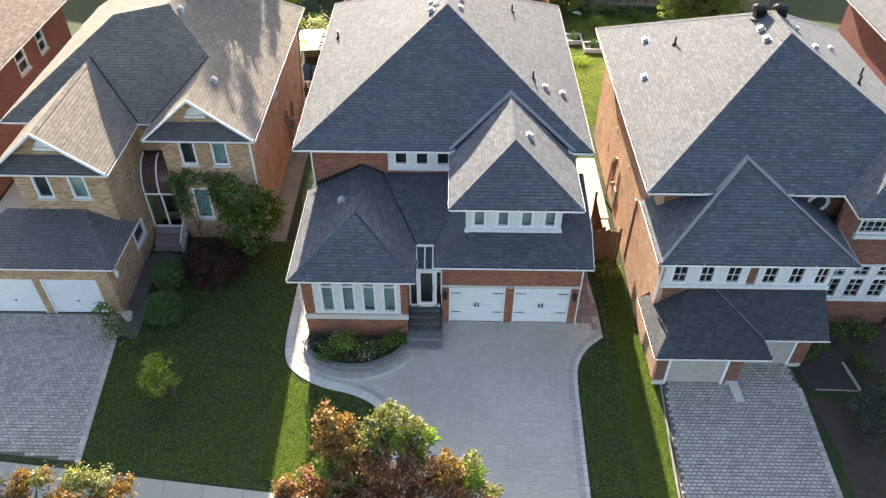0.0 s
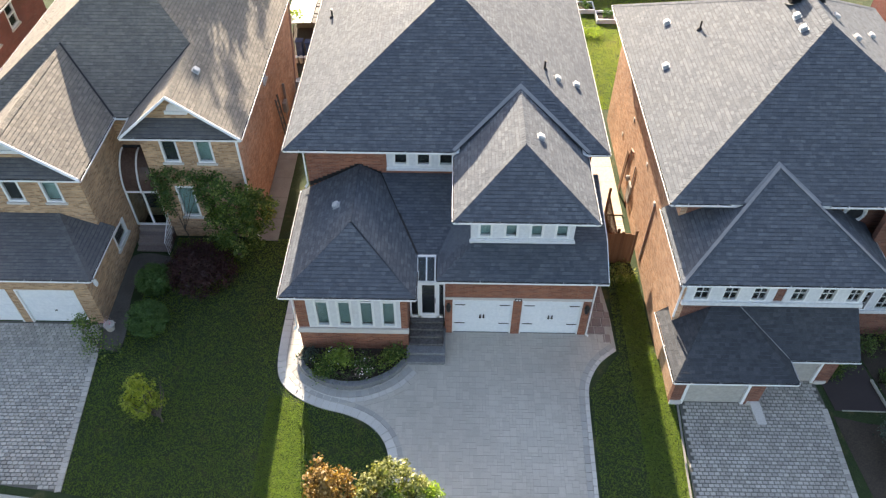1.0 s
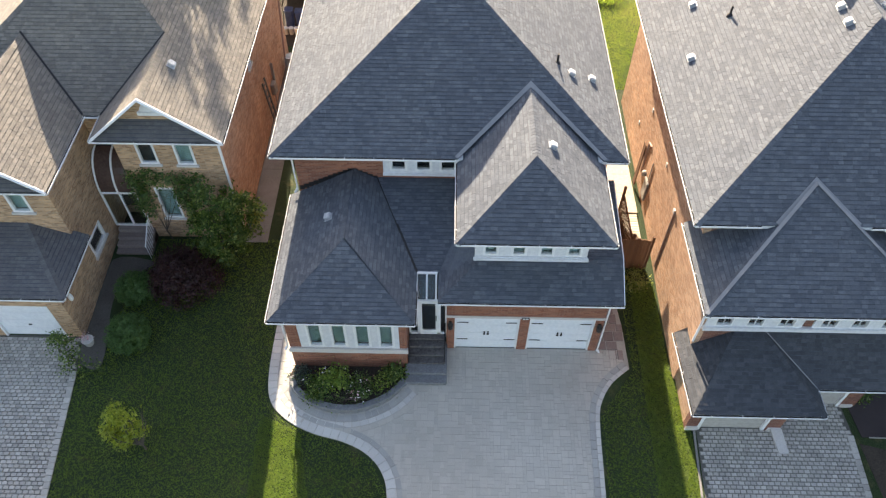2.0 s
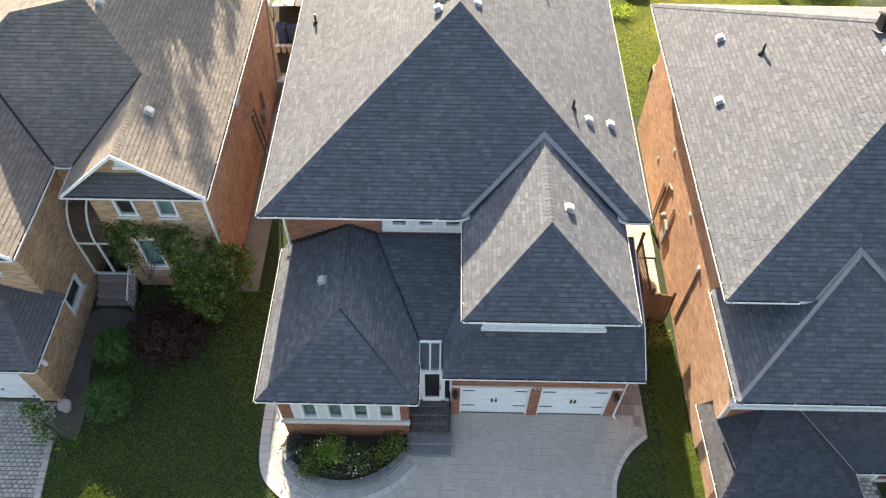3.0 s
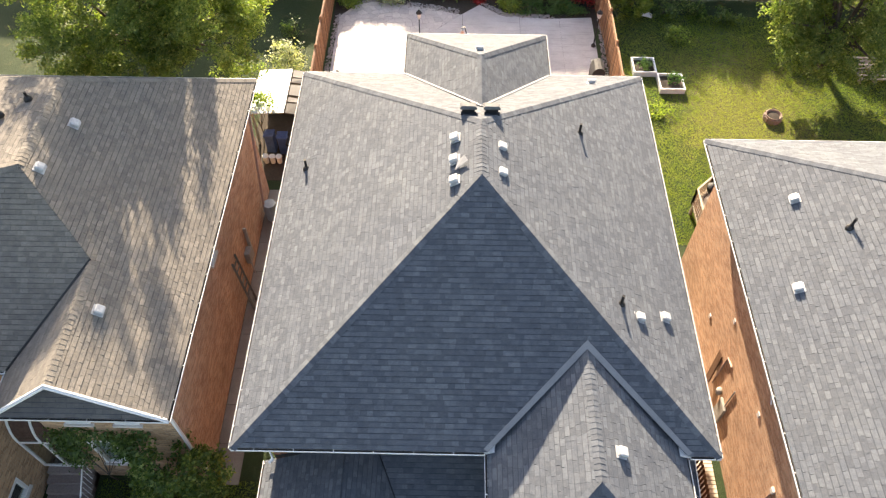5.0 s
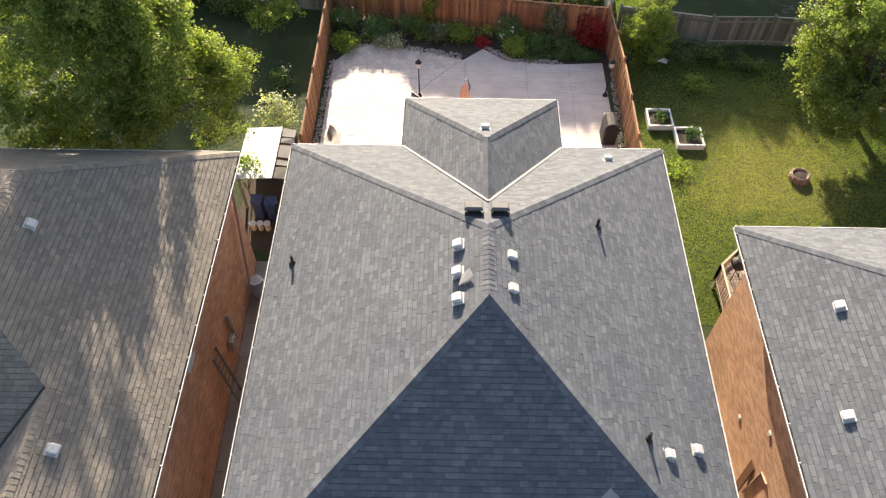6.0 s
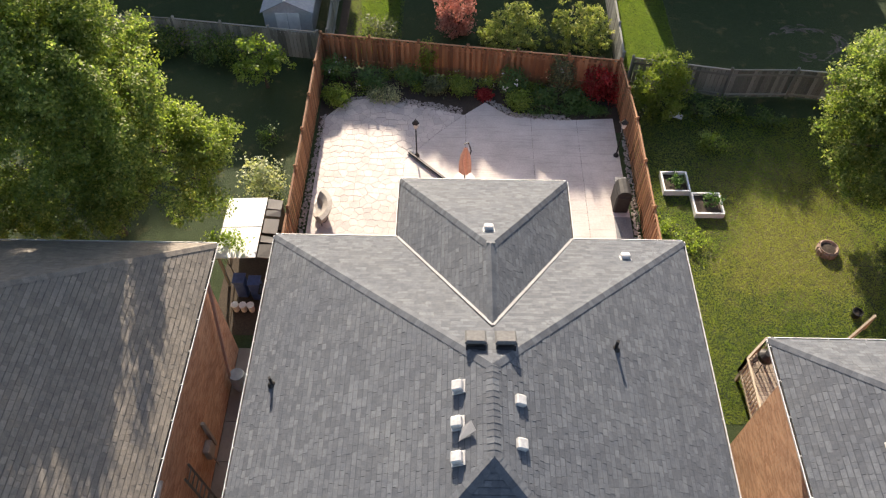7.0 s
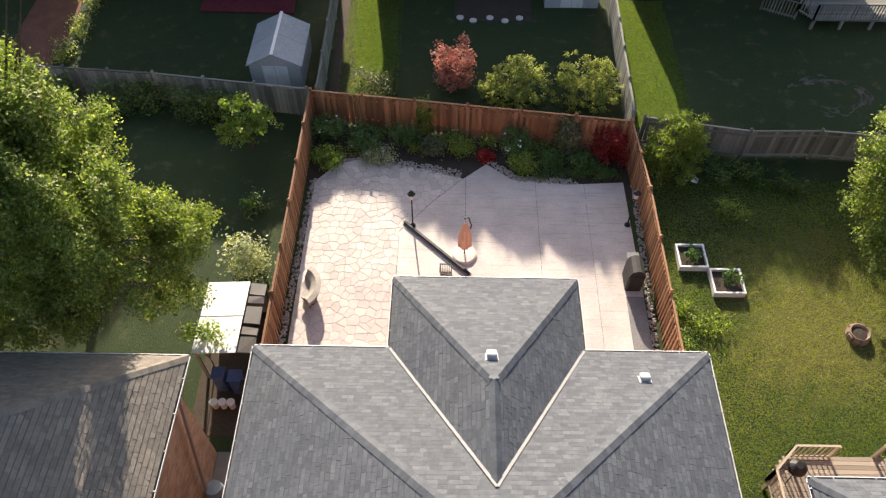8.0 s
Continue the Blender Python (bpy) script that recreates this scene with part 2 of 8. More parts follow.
M_OLDBOARD = plank_material("old_dark_boards", (0.06, 0.058, 0.056), (0.17, 0.165, 0.16), (9, 0.8, 9))
M_TIMBER = plank_material("weathered_tan_boards", (0.26, 0.22, 0.165), (0.46, 0.40, 0.315), (0.8, 9, 9))
M_ASPHALT = speckled("dark_sealed_asphalt", (0.03, 0.022, 0.022), (0.055, 0.04, 0.04), 60, 1, 0.8)
M_SOIL = speckled("dark_soil", (0.02, 0.015, 0.011), (0.06, 0.045, 0.033), 14, 1.5, 0.95, bumps=0.8)
M_GRAVEL = speckled("pale_gravel", (0.18, 0.165, 0.155), (0.44, 0.41, 0.39), 22, 1.5, 0.9, bumps=0.9, pieces=0.4)
M_GRASS = grass_material("lawn_grass")
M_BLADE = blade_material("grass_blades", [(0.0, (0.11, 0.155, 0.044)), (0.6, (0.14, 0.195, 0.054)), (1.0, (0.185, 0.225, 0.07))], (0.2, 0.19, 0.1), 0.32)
M_BLADE_DRY = blade_material("dry_grass_blades", [(0.0, (0.098, 0.148, 0.028)), (0.5, (0.125, 0.175, 0.034)), (1.0, (0.17, 0.205, 0.05))], (0.27, 0.255, 0.105), 0.74, (13.0, 46.0, 0.7))
M_PATIO = patio_material("stamped_concrete", True)
M_PATIO_JOINT = speckled("stamped_joint", (0.21, 0.19, 0.18), (0.34, 0.315, 0.30), 20, 1.2, 0.9)
M_SLAB = patio_material("brushed_concrete", False)
M_CEDAR = plank_material("cedar_boards", (0.15, 0.07, 0.036), (0.42, 0.225, 0.118), (9, 9, 0.8))
M_GREYWOOD = plank_material("weathered_grey_boards", (0.10, 0.108, 0.098), (0.30, 0.31, 0.28), (9, 9, 0.8))
M_PINE = plank_material("pale_pine_boards", (0.44, 0.38, 0.30), (0.64, 0.57, 0.47), (0.8, 9, 9))
M_LANDING = speckled("tan_plywood", (0.42, 0.35, 0.27), (0.56, 0.48, 0.38), 10, 1.5, 0.8)
M_DECK = plank_material("grey_tan_deck_boards", (0.20, 0.17, 0.135), (0.36, 0.31, 0.25), (0.8, 9, 9))
M_RUST = speckled("rusty_iron", (0.17, 0.115, 0.088), (0.36, 0.27, 0.215), 14, 3, 0.8, bumps=0.4)
M_BARK = speckled("bark", (0.05, 0.04, 0.03), (0.14, 0.115, 0.09), 20, 3, 0.95, bumps=0.8)
M_BLACK = speckled("black_metal", (0.012, 0.012, 0.013), (0.03, 0.03, 0.032), 15, 2, 0.45, 0.4)
M_VENT = speckled("galvanised_vent", (0.36, 0.37, 0.38), (0.52, 0.53, 0.54), 12, 3, 0.6, 0.1)
M_LEAD = speckled("dull_valley_metal", (0.20, 0.205, 0.215), (0.31, 0.315, 0.325), 9, 2, 0.95, bumps=0.2)
# Near-black colour that paints the shade inside the gutters.
M_GUTTERBED = speckled("gutter_inner_shade", (0.02, 0.02, 0.022), (0.06, 0.056, 0.052), 25, 3, 0.9)
M_HOOD = speckled("dull_grey_hood", (0.08, 0.083, 0.088), (0.12, 0.124, 0.13), 12, 3, 0.95)
M_BLUE = speckled("blue_plastic", (0.03, 0.06, 0.16), (0.06, 0.10, 0.24), 8, 2, 0.5)
M_SHEET = speckled("white_sheet_metal", (0.62, 0.64, 0.66), (0.82, 0.83, 0.84), 3, 1, 0.45, bumps=0.1)
M_PEACH = speckled("peach_canvas", (0.55, 0.33, 0.24), (0.72, 0.47, 0.36), 14, 3, 0.85)
M_MULCH = speckled("red_mulch", (0.10, 0.04, 0.025), (0.24, 0.11, 0.07), 18, 1.5, 0.95, bumps=0.6)
M_CRIMSON = speckled("crimson_tarpaulin", (0.09, 0.01, 0.02), (0.16, 0.025, 0.035), 6, 1.5, 0.6)
M_WICKER = speckled("grey_wicker", (0.22, 0.20, 0.18), (0.42, 0.40, 0.37), 60, 3, 0.8, bumps=0.6)
M_TARP = speckled("black_vinyl_cover", (0.012, 0.012, 0.013), (0.03, 0.03, 0.032), 6, 2, 0.7)
M_FLOWER = speckled("pale_petals", (0.75, 0.68, 0.7), (0.9, 0.88, 0.86), 20, 4, 0.7, pieces=0.6)
M_PINK = speckled("pink_petals", (0.6, 0.2, 0.25), (0.85, 0.7, 0.68), 20, 4, 0.7, pieces=0.7)
M_STRIP = speckled("pale_grey_flashing", (0.16, 0.17, 0.185), (0.25, 0.26, 0.275), 60, 1.5, 0.85, bumps=0.2)
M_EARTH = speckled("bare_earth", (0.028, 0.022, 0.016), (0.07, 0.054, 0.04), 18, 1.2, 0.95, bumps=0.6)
M_SANDY = speckled("dusty_worn_lawn", (0.04, 0.04, 0.03), (0.15, 0.135, 0.11), 9, 1.6, 0.95, bumps=0.4, wear=0.6)
M_SHEDWALL = speckled("pale_blue_steel", (0.34, 0.37, 0.40), (0.46, 0.49, 0.52), 10, 2, 0.5)
M_SHEDROOF = speckled("blue_grey_steel", (0.20, 0.25, 0.29), (0.30, 0.35, 0.40), 8, 1.5, 0.45)
M_CEDAR_DARK = plank_material("dark_cedar_boards", (0.10, 0.045, 0.022), (0.22, 0.11, 0.055), (9, 9, 0.8))
M_RAFTER = speckled("pinkish_stucco", (0.36, 0.24, 0.2), (0.46, 0.32, 0.27), 20, 2, 0.9)
# In these two greens the palest stop paints glints on a few leaves.
LEAF_MAPLE = leaf_material("maple_green", [(0.0, (0.075, 0.125, 0.035)), (0.45, (0.145, 0.205, 0.055)), (0.85, (0.225, 0.275, 0.08)), (1.0, (0.40, 0.41, 0.16))], 0.5, (1.6, 1.75, 1.1))
LEAF_DEEP = leaf_material("shrub_green", [(0.0, (0.032, 0.07, 0.018)), (0.6, (0.075, 0.14, 0.034)), (0.88, (0.155, 0.22, 0.062)), (1.0, (0.30, 0.36, 0.16))], 0.38)
LEAF_DARK = leaf_material("yew_green", [(0.0, (0.04, 0.08, 0.025)), (0.7, (0.08, 0.15, 0.04)), (1.0, (0.15, 0.23, 0.07))], 0.25)
LEAF_RUST = leaf_material("rust_maple", [(0.0, (0.12, 0.065, 0.042)), (0.5, (0.25, 0.13, 0.08)), (0.85, (0.36, 0.21, 0.13)), (1.0, (0.52, 0.40, 0.28))], 0.4, (1.5, 1.3, 0.9))
LEAF_AMBER = leaf_material("amber_maple", [(0.0, (0.12, 0.075, 0.025)), (0.5, (0.25, 0.15, 0.045)), (0.9, (0.35, 0.23, 0.08)), (1.0, (0.45, 0.34, 0.16))], 0.35, (1.3, 1.2, 0.6))
LEAF_PALE = leaf_material("pale_turning_maple", [(0.0, (0.07, 0.09, 0.025)), (0.5, (0.19, 0.21, 0.07)), (0.85, (0.34, 0.35, 0.16)), (1.0, (0.55, 0.54, 0.36))], 0.35, (1.3, 1.3, 0.7))
LEAF_SUNLIT = leaf_material("sunlit_yellow_green", [(0.0, (0.11, 0.14, 0.018)), (0.5, (0.24, 0.26, 0.035)), (1.0, (0.36, 0.34, 0.08))], 0.4, (1.3, 1.3, 0.8))
LEAF_LIME_DULL = leaf_material("light_green", [(0.0, (0.12, 0.175, 0.035)), (0.5, (0.175, 0.24, 0.05)), (1.0, (0.25, 0.30, 0.07))], 0.5, (1.5, 1.6, 1.0))
LEAF_SILVER_DULL = leaf_material("grey_green", [(0.0, (0.05, 0.07, 0.04)), (0.6, (0.11, 0.14, 0.085)), (1.0, (0.22, 0.25, 0.16))], 0.3)
LEAF_BURGUNDY = leaf_material("burgundy_leaf", [(0.0, (0.026, 0.010, 0.012)), (0.6, (0.045, 0.015, 0.017)), (1.0, (0.07, 0.025, 0.026))], 0.2)
LEAF_RED = leaf_material("red_leaf", [(0.0, (0.21, 0.014, 0.03)), (0.6, (0.35, 0.032, 0.05)), (1.0, (0.46, 0.09, 0.1))], 0.45)
LEAF_PLANT = leaf_material("fresh_green", [(0.0, (0.10, 0.17, 0.04)), (0.5, (0.16, 0.25, 0.06)), (1.0, (0.27, 0.35, 0.10))], 0.45)
LEAF_YEW = leaf_material("clipped_yew_green", [(0.0, (0.05, 0.115, 0.036)), (0.6, (0.075, 0.16, 0.048)), (1.0, (0.11, 0.205, 0.065))], 0.25)
LEAF_GREENGOLD = leaf_material("yellowish_green", [(0.0, (0.20, 0.25, 0.04)), (0.6, (0.28, 0.33, 0.06)), (1.0, (0.4, 0.42, 0.1))], 0.45)
LEAF_GOLD = leaf_material("golden_leaf", [(0.0, (0.14, 0.21, 0.06)), (0.4, (0.29, 0.34, 0.095)), (1.0, (0.50, 0.50, 0.19))], 0.45, (1.2, 1.3, 0.9))
LEAF_ROSY = leaf_material("rosy_leaf", [(0.0, (0.40, 0.17, 0.14)), (0.6, (0.52, 0.25, 0.21)), (1.0, (0.62, 0.38, 0.33))], 0.45, (1.15, 1.0, 1.0))
LEAF_SILVER = leaf_material("silver_leaf", [(0.0, (0.16, 0.21, 0.14)), (0.6, (0.30, 0.35, 0.26)), (1.0, (0.56, 0.58, 0.46))], 0.3)
LEAF_SPRUCE = leaf_material("blue_spruce", [(0.0, (0.02, 0.04, 0.035)), (0.7, (0.05, 0.08, 0.075)), (1.0, (0.1, 0.14, 0.13))], 0.15)


# ---- building blocks ----
class Solid:
    """Collects boxes, prisms and plates into one mesh."""

    def __init__(self):
        self.v, self.f = [], []

    def add(self, verts, faces):
        k = len(self.v)
        self.v += [tuple(p) for p in verts]
        self.f += [tuple(k + i for i in f) for f in faces]
        return self

    def box(self, x0, y0, z0, x1, y1, z1, m=None, c=0.0):
        """c: a small chamfer along the four upright edges and round the top."""
        if c > 0:
            ring = [(x0 + c, y0), (x1 - c, y0), (x1, y0 + c), (x1, y1 - c), (x1 - c, y1), (x0 + c, y1), (x0, y1 - c), (x0, y0 + c)]
            top = [(min(max(x, x0 + c), x1 - c), min(max(y, y0 + c), y1 - c)) for x, y in ring]
            vs = [(*p, z0) for p in ring] + [(*p, z1 - c) for p in ring] + [(*p, z1) for p in top]
            fs = [tuple(range(7, -1, -1)), tuple(range(16, 24))]
            for k in (0, 8):
                fs += [(k + i, k + (i + 1) % 8, k + 8 + (i + 1) % 8, k + 8 + i) for i in range(8)]
        else:
            vs = [(x, y, z) for z in (z0, z1) for x, y in ((x0, y0), (x1, y0), (x1, y1), (x0, y1))]
            fs = [(3, 2, 1, 0), (4, 5, 6, 7), (0, 1, 5, 4), (1, 2, 6, 5), (2, 3, 7, 6), (3, 0, 4, 7)]
        if m is not None:
            vs = [m @ Vector(p) for p in vs]
        return self.add(vs, fs)

    def beam(self, p, q, w, h, up=(0, 0, 1)):
        """A bar of section w x h from p to q."""
        p, q = Vector(p), Vector(q)
        d = (q - p).normalized()
        s = d.cross(Vector(up))
        s = s.normalized() if s.length > 1e-4 else Vector((1, 0, 0))
        u = s.cross(d)
        vs = [e + s * a * w / 2 + u * b * h / 2 for e in (p, q) for a, b in ((-1, -1), (1, -1), (1, 1), (-1, 1))]
        return self.add(vs, [(3, 2, 1, 0), (4, 5, 6, 7), (0, 1, 5, 4), (1, 2, 6, 5), (2, 3, 7, 6), (3, 0, 4, 7)])

    def tube(self, points, radii, n=8):
        """A round bar through points, with a radius at each."""
        pts = [Vector(p) for p in points]
        rings = []
        for i, p in enumerate(pts):
            d = (pts[min(i + 1, len(pts) - 1)] - pts[max(i - 1, 0)]).normalized()
            s = d.cross(Vector((0.31, 0.17, 0.93))).normalized()
            u = s.cross(d)
            rings += [p + (s * math.cos(a) + u * math.sin(a)) * radii[i] for a in (math.tau * k / n for k in range(n))]
        fs = [tuple(range(n - 1, -1, -1)), tuple(range((len(pts) - 1) * n, len(pts) * n))]
        for i in range(len(pts) - 1):
            fs += [(i * n + k, i * n + (k + 1) % n, (i + 1) * n + (k + 1) % n, (i + 1) * n + k) for k in range(n)]
        return self.add(rings, fs)

    def lathe(self, x, y, profile, n=16):
        """A turned body round the upright through x, y; profile: radius and height, from the bottom up."""
        vs = [(x + r * math.cos(math.tau * k / n), y + r * math.sin(math.tau * k / n), z) for r, z in profile for k in range(n)]
        fs = [tuple(range(n - 1, -1, -1)), tuple(range((len(profile) - 1) * n, len(profile) * n))]
        for i in range(len(profile) - 1):
            fs += [(i * n + k, i * n + (k + 1) % n, (i + 1) * n + (k + 1) % n, (i + 1) * n + k) for k in range(n)]
        return self.add(vs, fs)

    def plate(self, poly, t):
        """A flat polygon with thickness t below it (along its normal)."""
        ps = [Vector(p) for p in poly]
        nrm = (ps[1] - ps[0]).cross(ps[2] - ps[0]).normalized()
        if nrm.z < 0:
            ps.reverse()
            nrm = -nrm
        k = len(ps)
        vs = ps + [p - nrm * t for p in ps]
        return self.add(vs, [tuple(range(k)), tuple(range(2 * k - 1, k - 1, -1))] + [(i, k + i, k + (i + 1) % k, (i + 1) % k) for i in range(k)])

    def panel(self, axis, a, b, u0, u1, z0, z1, holes=()):
        """One connected slab between the depths a and b, with rectangular openings through it."""
        us = sorted(c for c in {u0, u1, *(c for h in holes for c in h[:2])} if u0 <= c <= u1)
        zs = sorted(c for c in {z0, z1, *(c for h in holes for c in h[2:])} if z0 <= c <= z1)
        full = {(i, k) for i in range(len(us) - 1) for k in range(len(zs) - 1)
                if not any(h[0] < (us[i] + us[i + 1]) / 2 < h[1] and h[2] < (zs[k] + zs[k + 1]) / 2 < h[3] for h in holes)}
        index, vs, fs = {}, [], []

        def at(i, d, k):
            if (i, d, k) not in index:
                index[i, d, k] = len(vs)
                w = (a, b)[d]
                vs.append((us[i], w, zs[k]) if axis == "x" else (w, us[i], zs[k]))
            return index[i, d, k]

        for i, k in full:
            c = [[[at(i + p, d, k + q) for q in (0, 1)] for d in (0, 1)] for p in (0, 1)]
            fs += [(c[0][0][0], c[1][0][0], c[1][0][1], c[0][0][1]), (c[1][1][0], c[0][1][0], c[0][1][1], c[1][1][1])]
            if (i - 1, k) not in full:
                fs.append((c[0][1][0], c[0][0][0], c[0][0][1], c[0][1][1]))
            if (i + 1, k) not in full:
                fs.append((c[1][0][0], c[1][1][0], c[1][1][1], c[1][0][1]))
            if (i, k - 1) not in full:
                fs.append((c[0][1][0], c[1][1][0], c[1][0][0], c[0][0][0]))
            if (i, k + 1) not in full:
                fs.append((c[0][0][1], c[1][0][1], c[1][1][1], c[0][1][1]))
        if axis == "y":
            fs = [tuple(reversed(f)) for f in fs]
        return self.add(vs, fs)

    def mesh(self, name, material):
        me = bpy.data.meshes.new(name)
        me.from_pydata(self.v, [], self.f)
        me.materials.append(material)
        me.update()
        return me


def thing(name, label, category, at=(0, 0, 0), group="", kind=""):
    ob = new(name)
    ob.location = at
    ob.empty_display_size = 0.2
    return tagged(ob, label, category, group, kind)


def group_part(name, parent):
    """A part made of pieces: an Empty at its thing's base."""
    ob = new(name)
    ob.empty_display_size = 0.1
    ob.parent = parent
    return ob


def part(name, solid, material, parent, label="", smooth=False):
    """One mesh object under a thing or a part; the solid is given in world metres."""
    ob = new(name, solid if isinstance(solid, bpy.types.Mesh) else solid.mesh(name, material))
    if smooth:
        for p in ob.data.polygons:
            p.use_smooth = True
    if parent:
        ob.parent = parent
        base, up = Vector(), parent
        while up:
            base += Vector(up.location)
            up = up.parent
        ob.location = -base
    if label:
        ob["label"] = label
    return ob


def solo(name, solid, material, label, category, kind="", group="", smooth=False):
    """A thing that is one mesh."""
    return tagged(part(name, solid, material, None, smooth=smooth), label, category, group, kind)


BREAKS = [(-400, -0.75), (8, -0.70), (12, -0.55), (16, -0.35), (21.5, -0.02), (24, 0.05), (28, 0.3), (40, 0.6), (48, 0.72), (60, 0.8), (500, 0.8)]


def gz(y):
    """The ground's height, which rises from the street to the back gardens."""
    return float(np.interp(y, [b[0] for b in BREAKS], [b[1] for b in BREAKS]))


def ground_plate(name, pts, dz, material, thick=0.12):
    """A plan polygon laid on the ground, dz above it, with real thickness."""
    bm = bmesh.new()
    bm.faces.new([bm.verts.new((x, y, 0)) for x, y in pts])
    for yb, _ in BREAKS:
        bmesh.ops.bisect_plane(bm, geom=bm.verts[:] + bm.edges[:] + bm.faces[:], plane_co=(0, yb, 0), plane_no=(0, 1, 0))
    bmesh.ops.recalc_face_normals(bm, faces=bm.faces)
    for f in bm.faces:
        if f.normal.z < 0:
            f.normal_flip()
    top = bm.faces[:]
    low = bmesh.ops.extrude_face_region(bm, geom=top)
    moved = {e for e in low["geom"] if isinstance(e, bmesh.types.BMVert)}
    for v in bm.verts:
        v.co.z = gz(v.co.y) + dz + (0.0 if v in moved else -thick)
    bmesh.ops.recalc_face_normals(bm, faces=bm.faces)
    me = bpy.data.meshes.new(name)
    bm.to_mesh(me)
    bm.free()
    me.materials.append(material)
    return me


def inside(pts, x, y):
    hit = False
    for (ax, ay), (bx, by) in zip(pts, pts[1:] + pts[:1]):
        if (ay > y) != (by > y) and x < (bx - ax) * (y - ay) / (by - ay) + ax:
            hit = not hit
    return hit


def smooth_line(pts, n=6):
    """A Catmull-Rom line through plan points."""
    p = [pts[0]] + list(pts) + [pts[-1]]
    out = []
    for i in range(1, len(p) - 2):
        for k in range(n):
            t = k / n
            out.append(tuple(0.5 * (2 * p[i][a] + (p[i + 1][a] - p[i - 1][a]) * t + (2 * p[i - 1][a] - 5 * p[i][a] + 4 * p[i + 1][a] - p[i + 2][a]) * t * t
                       + (3 * p[i][a] - p[i - 1][a] - 3 * p[i + 1][a] + p[i + 2][a]) * t ** 3) for a in (0, 1)))
    return out + [tuple(pts[-1])]


# ---- roofs ----
TABS = (0.15, 0.19, 0.23, 0.27, 0.31)
COURSE = 0.148
REVEAL = 0.83             # the rest of each course is a recessed band, painted darker as a shadow line
TAB_MESHES = {}


def tab_mesh(w, k, material):
    key = (w, k, material.name)
    if key not in TAB_MESHES:
        lift = (0.014, 0.022)[k]
        e = COURSE * REVEAL
        vs = [(0.002, 0, 0), (w - 0.002, 0, 0), (0.002, 0, lift), (w - 0.002, 0, lift), (0.002, e, 0.009), (w - 0.002, e, 0.009)]
        TAB_MESHES[key] = Solid().add(vs, [(0, 1, 3, 2), (2, 3, 5, 4), (0, 2, 4), (1, 5, 3)]).mesh("shingle", material)
    return TAB_MESHES[key]


def shingled(house, faces, caps, material, seed, stretch=None, most=300, valleys=()):
    """A roof of convex faces: a deck, courses of shingles, caps on ridges and hips, and metal in valleys.
    stretch: the part of the plan in which shingles are parts of their own."""
    rng = random.Random(seed)
    deck_ob = group_part("roof", house)
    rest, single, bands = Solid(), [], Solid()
    normals = {}
    for key, poly in faces.items():
        ps = [Vector(p) for p in poly]
        nrm = (ps[1] - ps[0]).cross(ps[2] - ps[0]).normalized()
        if nrm.z < 0:
            ps.reverse()
            nrm = -nrm
        normals[key] = nrm
        part("roof_slope", Solid().plate(ps, 0.06), material, deck_ob)
        u = Vector((0, 0, 1)).cross(nrm).normalized()
        v = nrm.cross(u)
        o = ps[0]
        flat = [((p - o).dot(u), (p - o).dot(v)) for p in ps]
        lo, hi = min(b for _, b in flat), max(b for _, b in flat)

        def span(h):
            xs = []
            for (a, b), (c, d) in zip(flat, flat[1:] + flat[:1]):
                if abs(d - b) < 1e-7:
                    if abs(h - b) < 1e-6:
                        xs += [a, c]
                elif min(b, d) - 1e-7 <= h <= max(b, d) + 1e-7:
                    xs.append(a + (c - a) * (h - b) / (d - b))
            return (min(xs), max(xs)) if xs else (0, 0)

        h = lo
        while h < hi - 0.02:
            t = min(h + COURSE, hi)
            l0, r0 = span(h + 1e-5)
            l1, r1 = span(t - 1e-5)
            x = min(l0, l1) - rng.random() * 0.3
            while x < max(r0, r1):
                w, k = rng.choice(TABS), rng.random() < 0.4
                a0, b0, a1, b1 = min(max(x, l0), r0), min(max(x + w, l0), r0), min(max(x, l1), r1), min(max(x + w, l1), r1)
                if b0 - a0 > 0.015 or b1 - a1 > 0.015:
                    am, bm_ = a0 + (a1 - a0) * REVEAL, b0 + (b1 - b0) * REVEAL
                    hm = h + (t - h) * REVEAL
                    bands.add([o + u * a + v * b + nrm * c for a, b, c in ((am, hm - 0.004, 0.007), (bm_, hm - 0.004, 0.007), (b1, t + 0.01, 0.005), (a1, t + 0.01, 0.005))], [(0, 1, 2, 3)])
                    full = abs(b0 - a0 - w) < 1e-6 and abs(b1 - a1 - w) < 1e-6 and t - h > COURSE - 1e-4
                    mid = o + u * (x + w / 2) + v * h
                    if stretch and full and len(single) < most and stretch[0] < mid.x < stretch[2] and stretch[1] < mid.y < stretch[3]:
                        m = Matrix((u, v, nrm)).transposed().to_4x4()
                        m.translation = o + u * x + v * h
                        single.append((w, int(k), m))
                    else:
                        g, lift = 0.0025, (0.014, 0.022)[k] + rng.random() * 0.003
                        q = [(a0 + g, h, 0), (b0 - g, h, 0), (a0 + g, h, lift), (b0 - g, h, lift), (am + g, hm, 0.010), (bm_ - g, hm, 0.010)]
                        rest.add([o + u * a + v * b + nrm * c for a, b, c in q], [(0, 1, 3, 2), (2, 3, 5, 4), (0, 2, 4), (1, 5, 3)])
                x += w
            h += COURSE
    tagged(part("shingle_field", rest, material, deck_ob), kind="stuff")
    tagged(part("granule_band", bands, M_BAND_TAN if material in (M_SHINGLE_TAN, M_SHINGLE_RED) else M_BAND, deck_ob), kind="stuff")
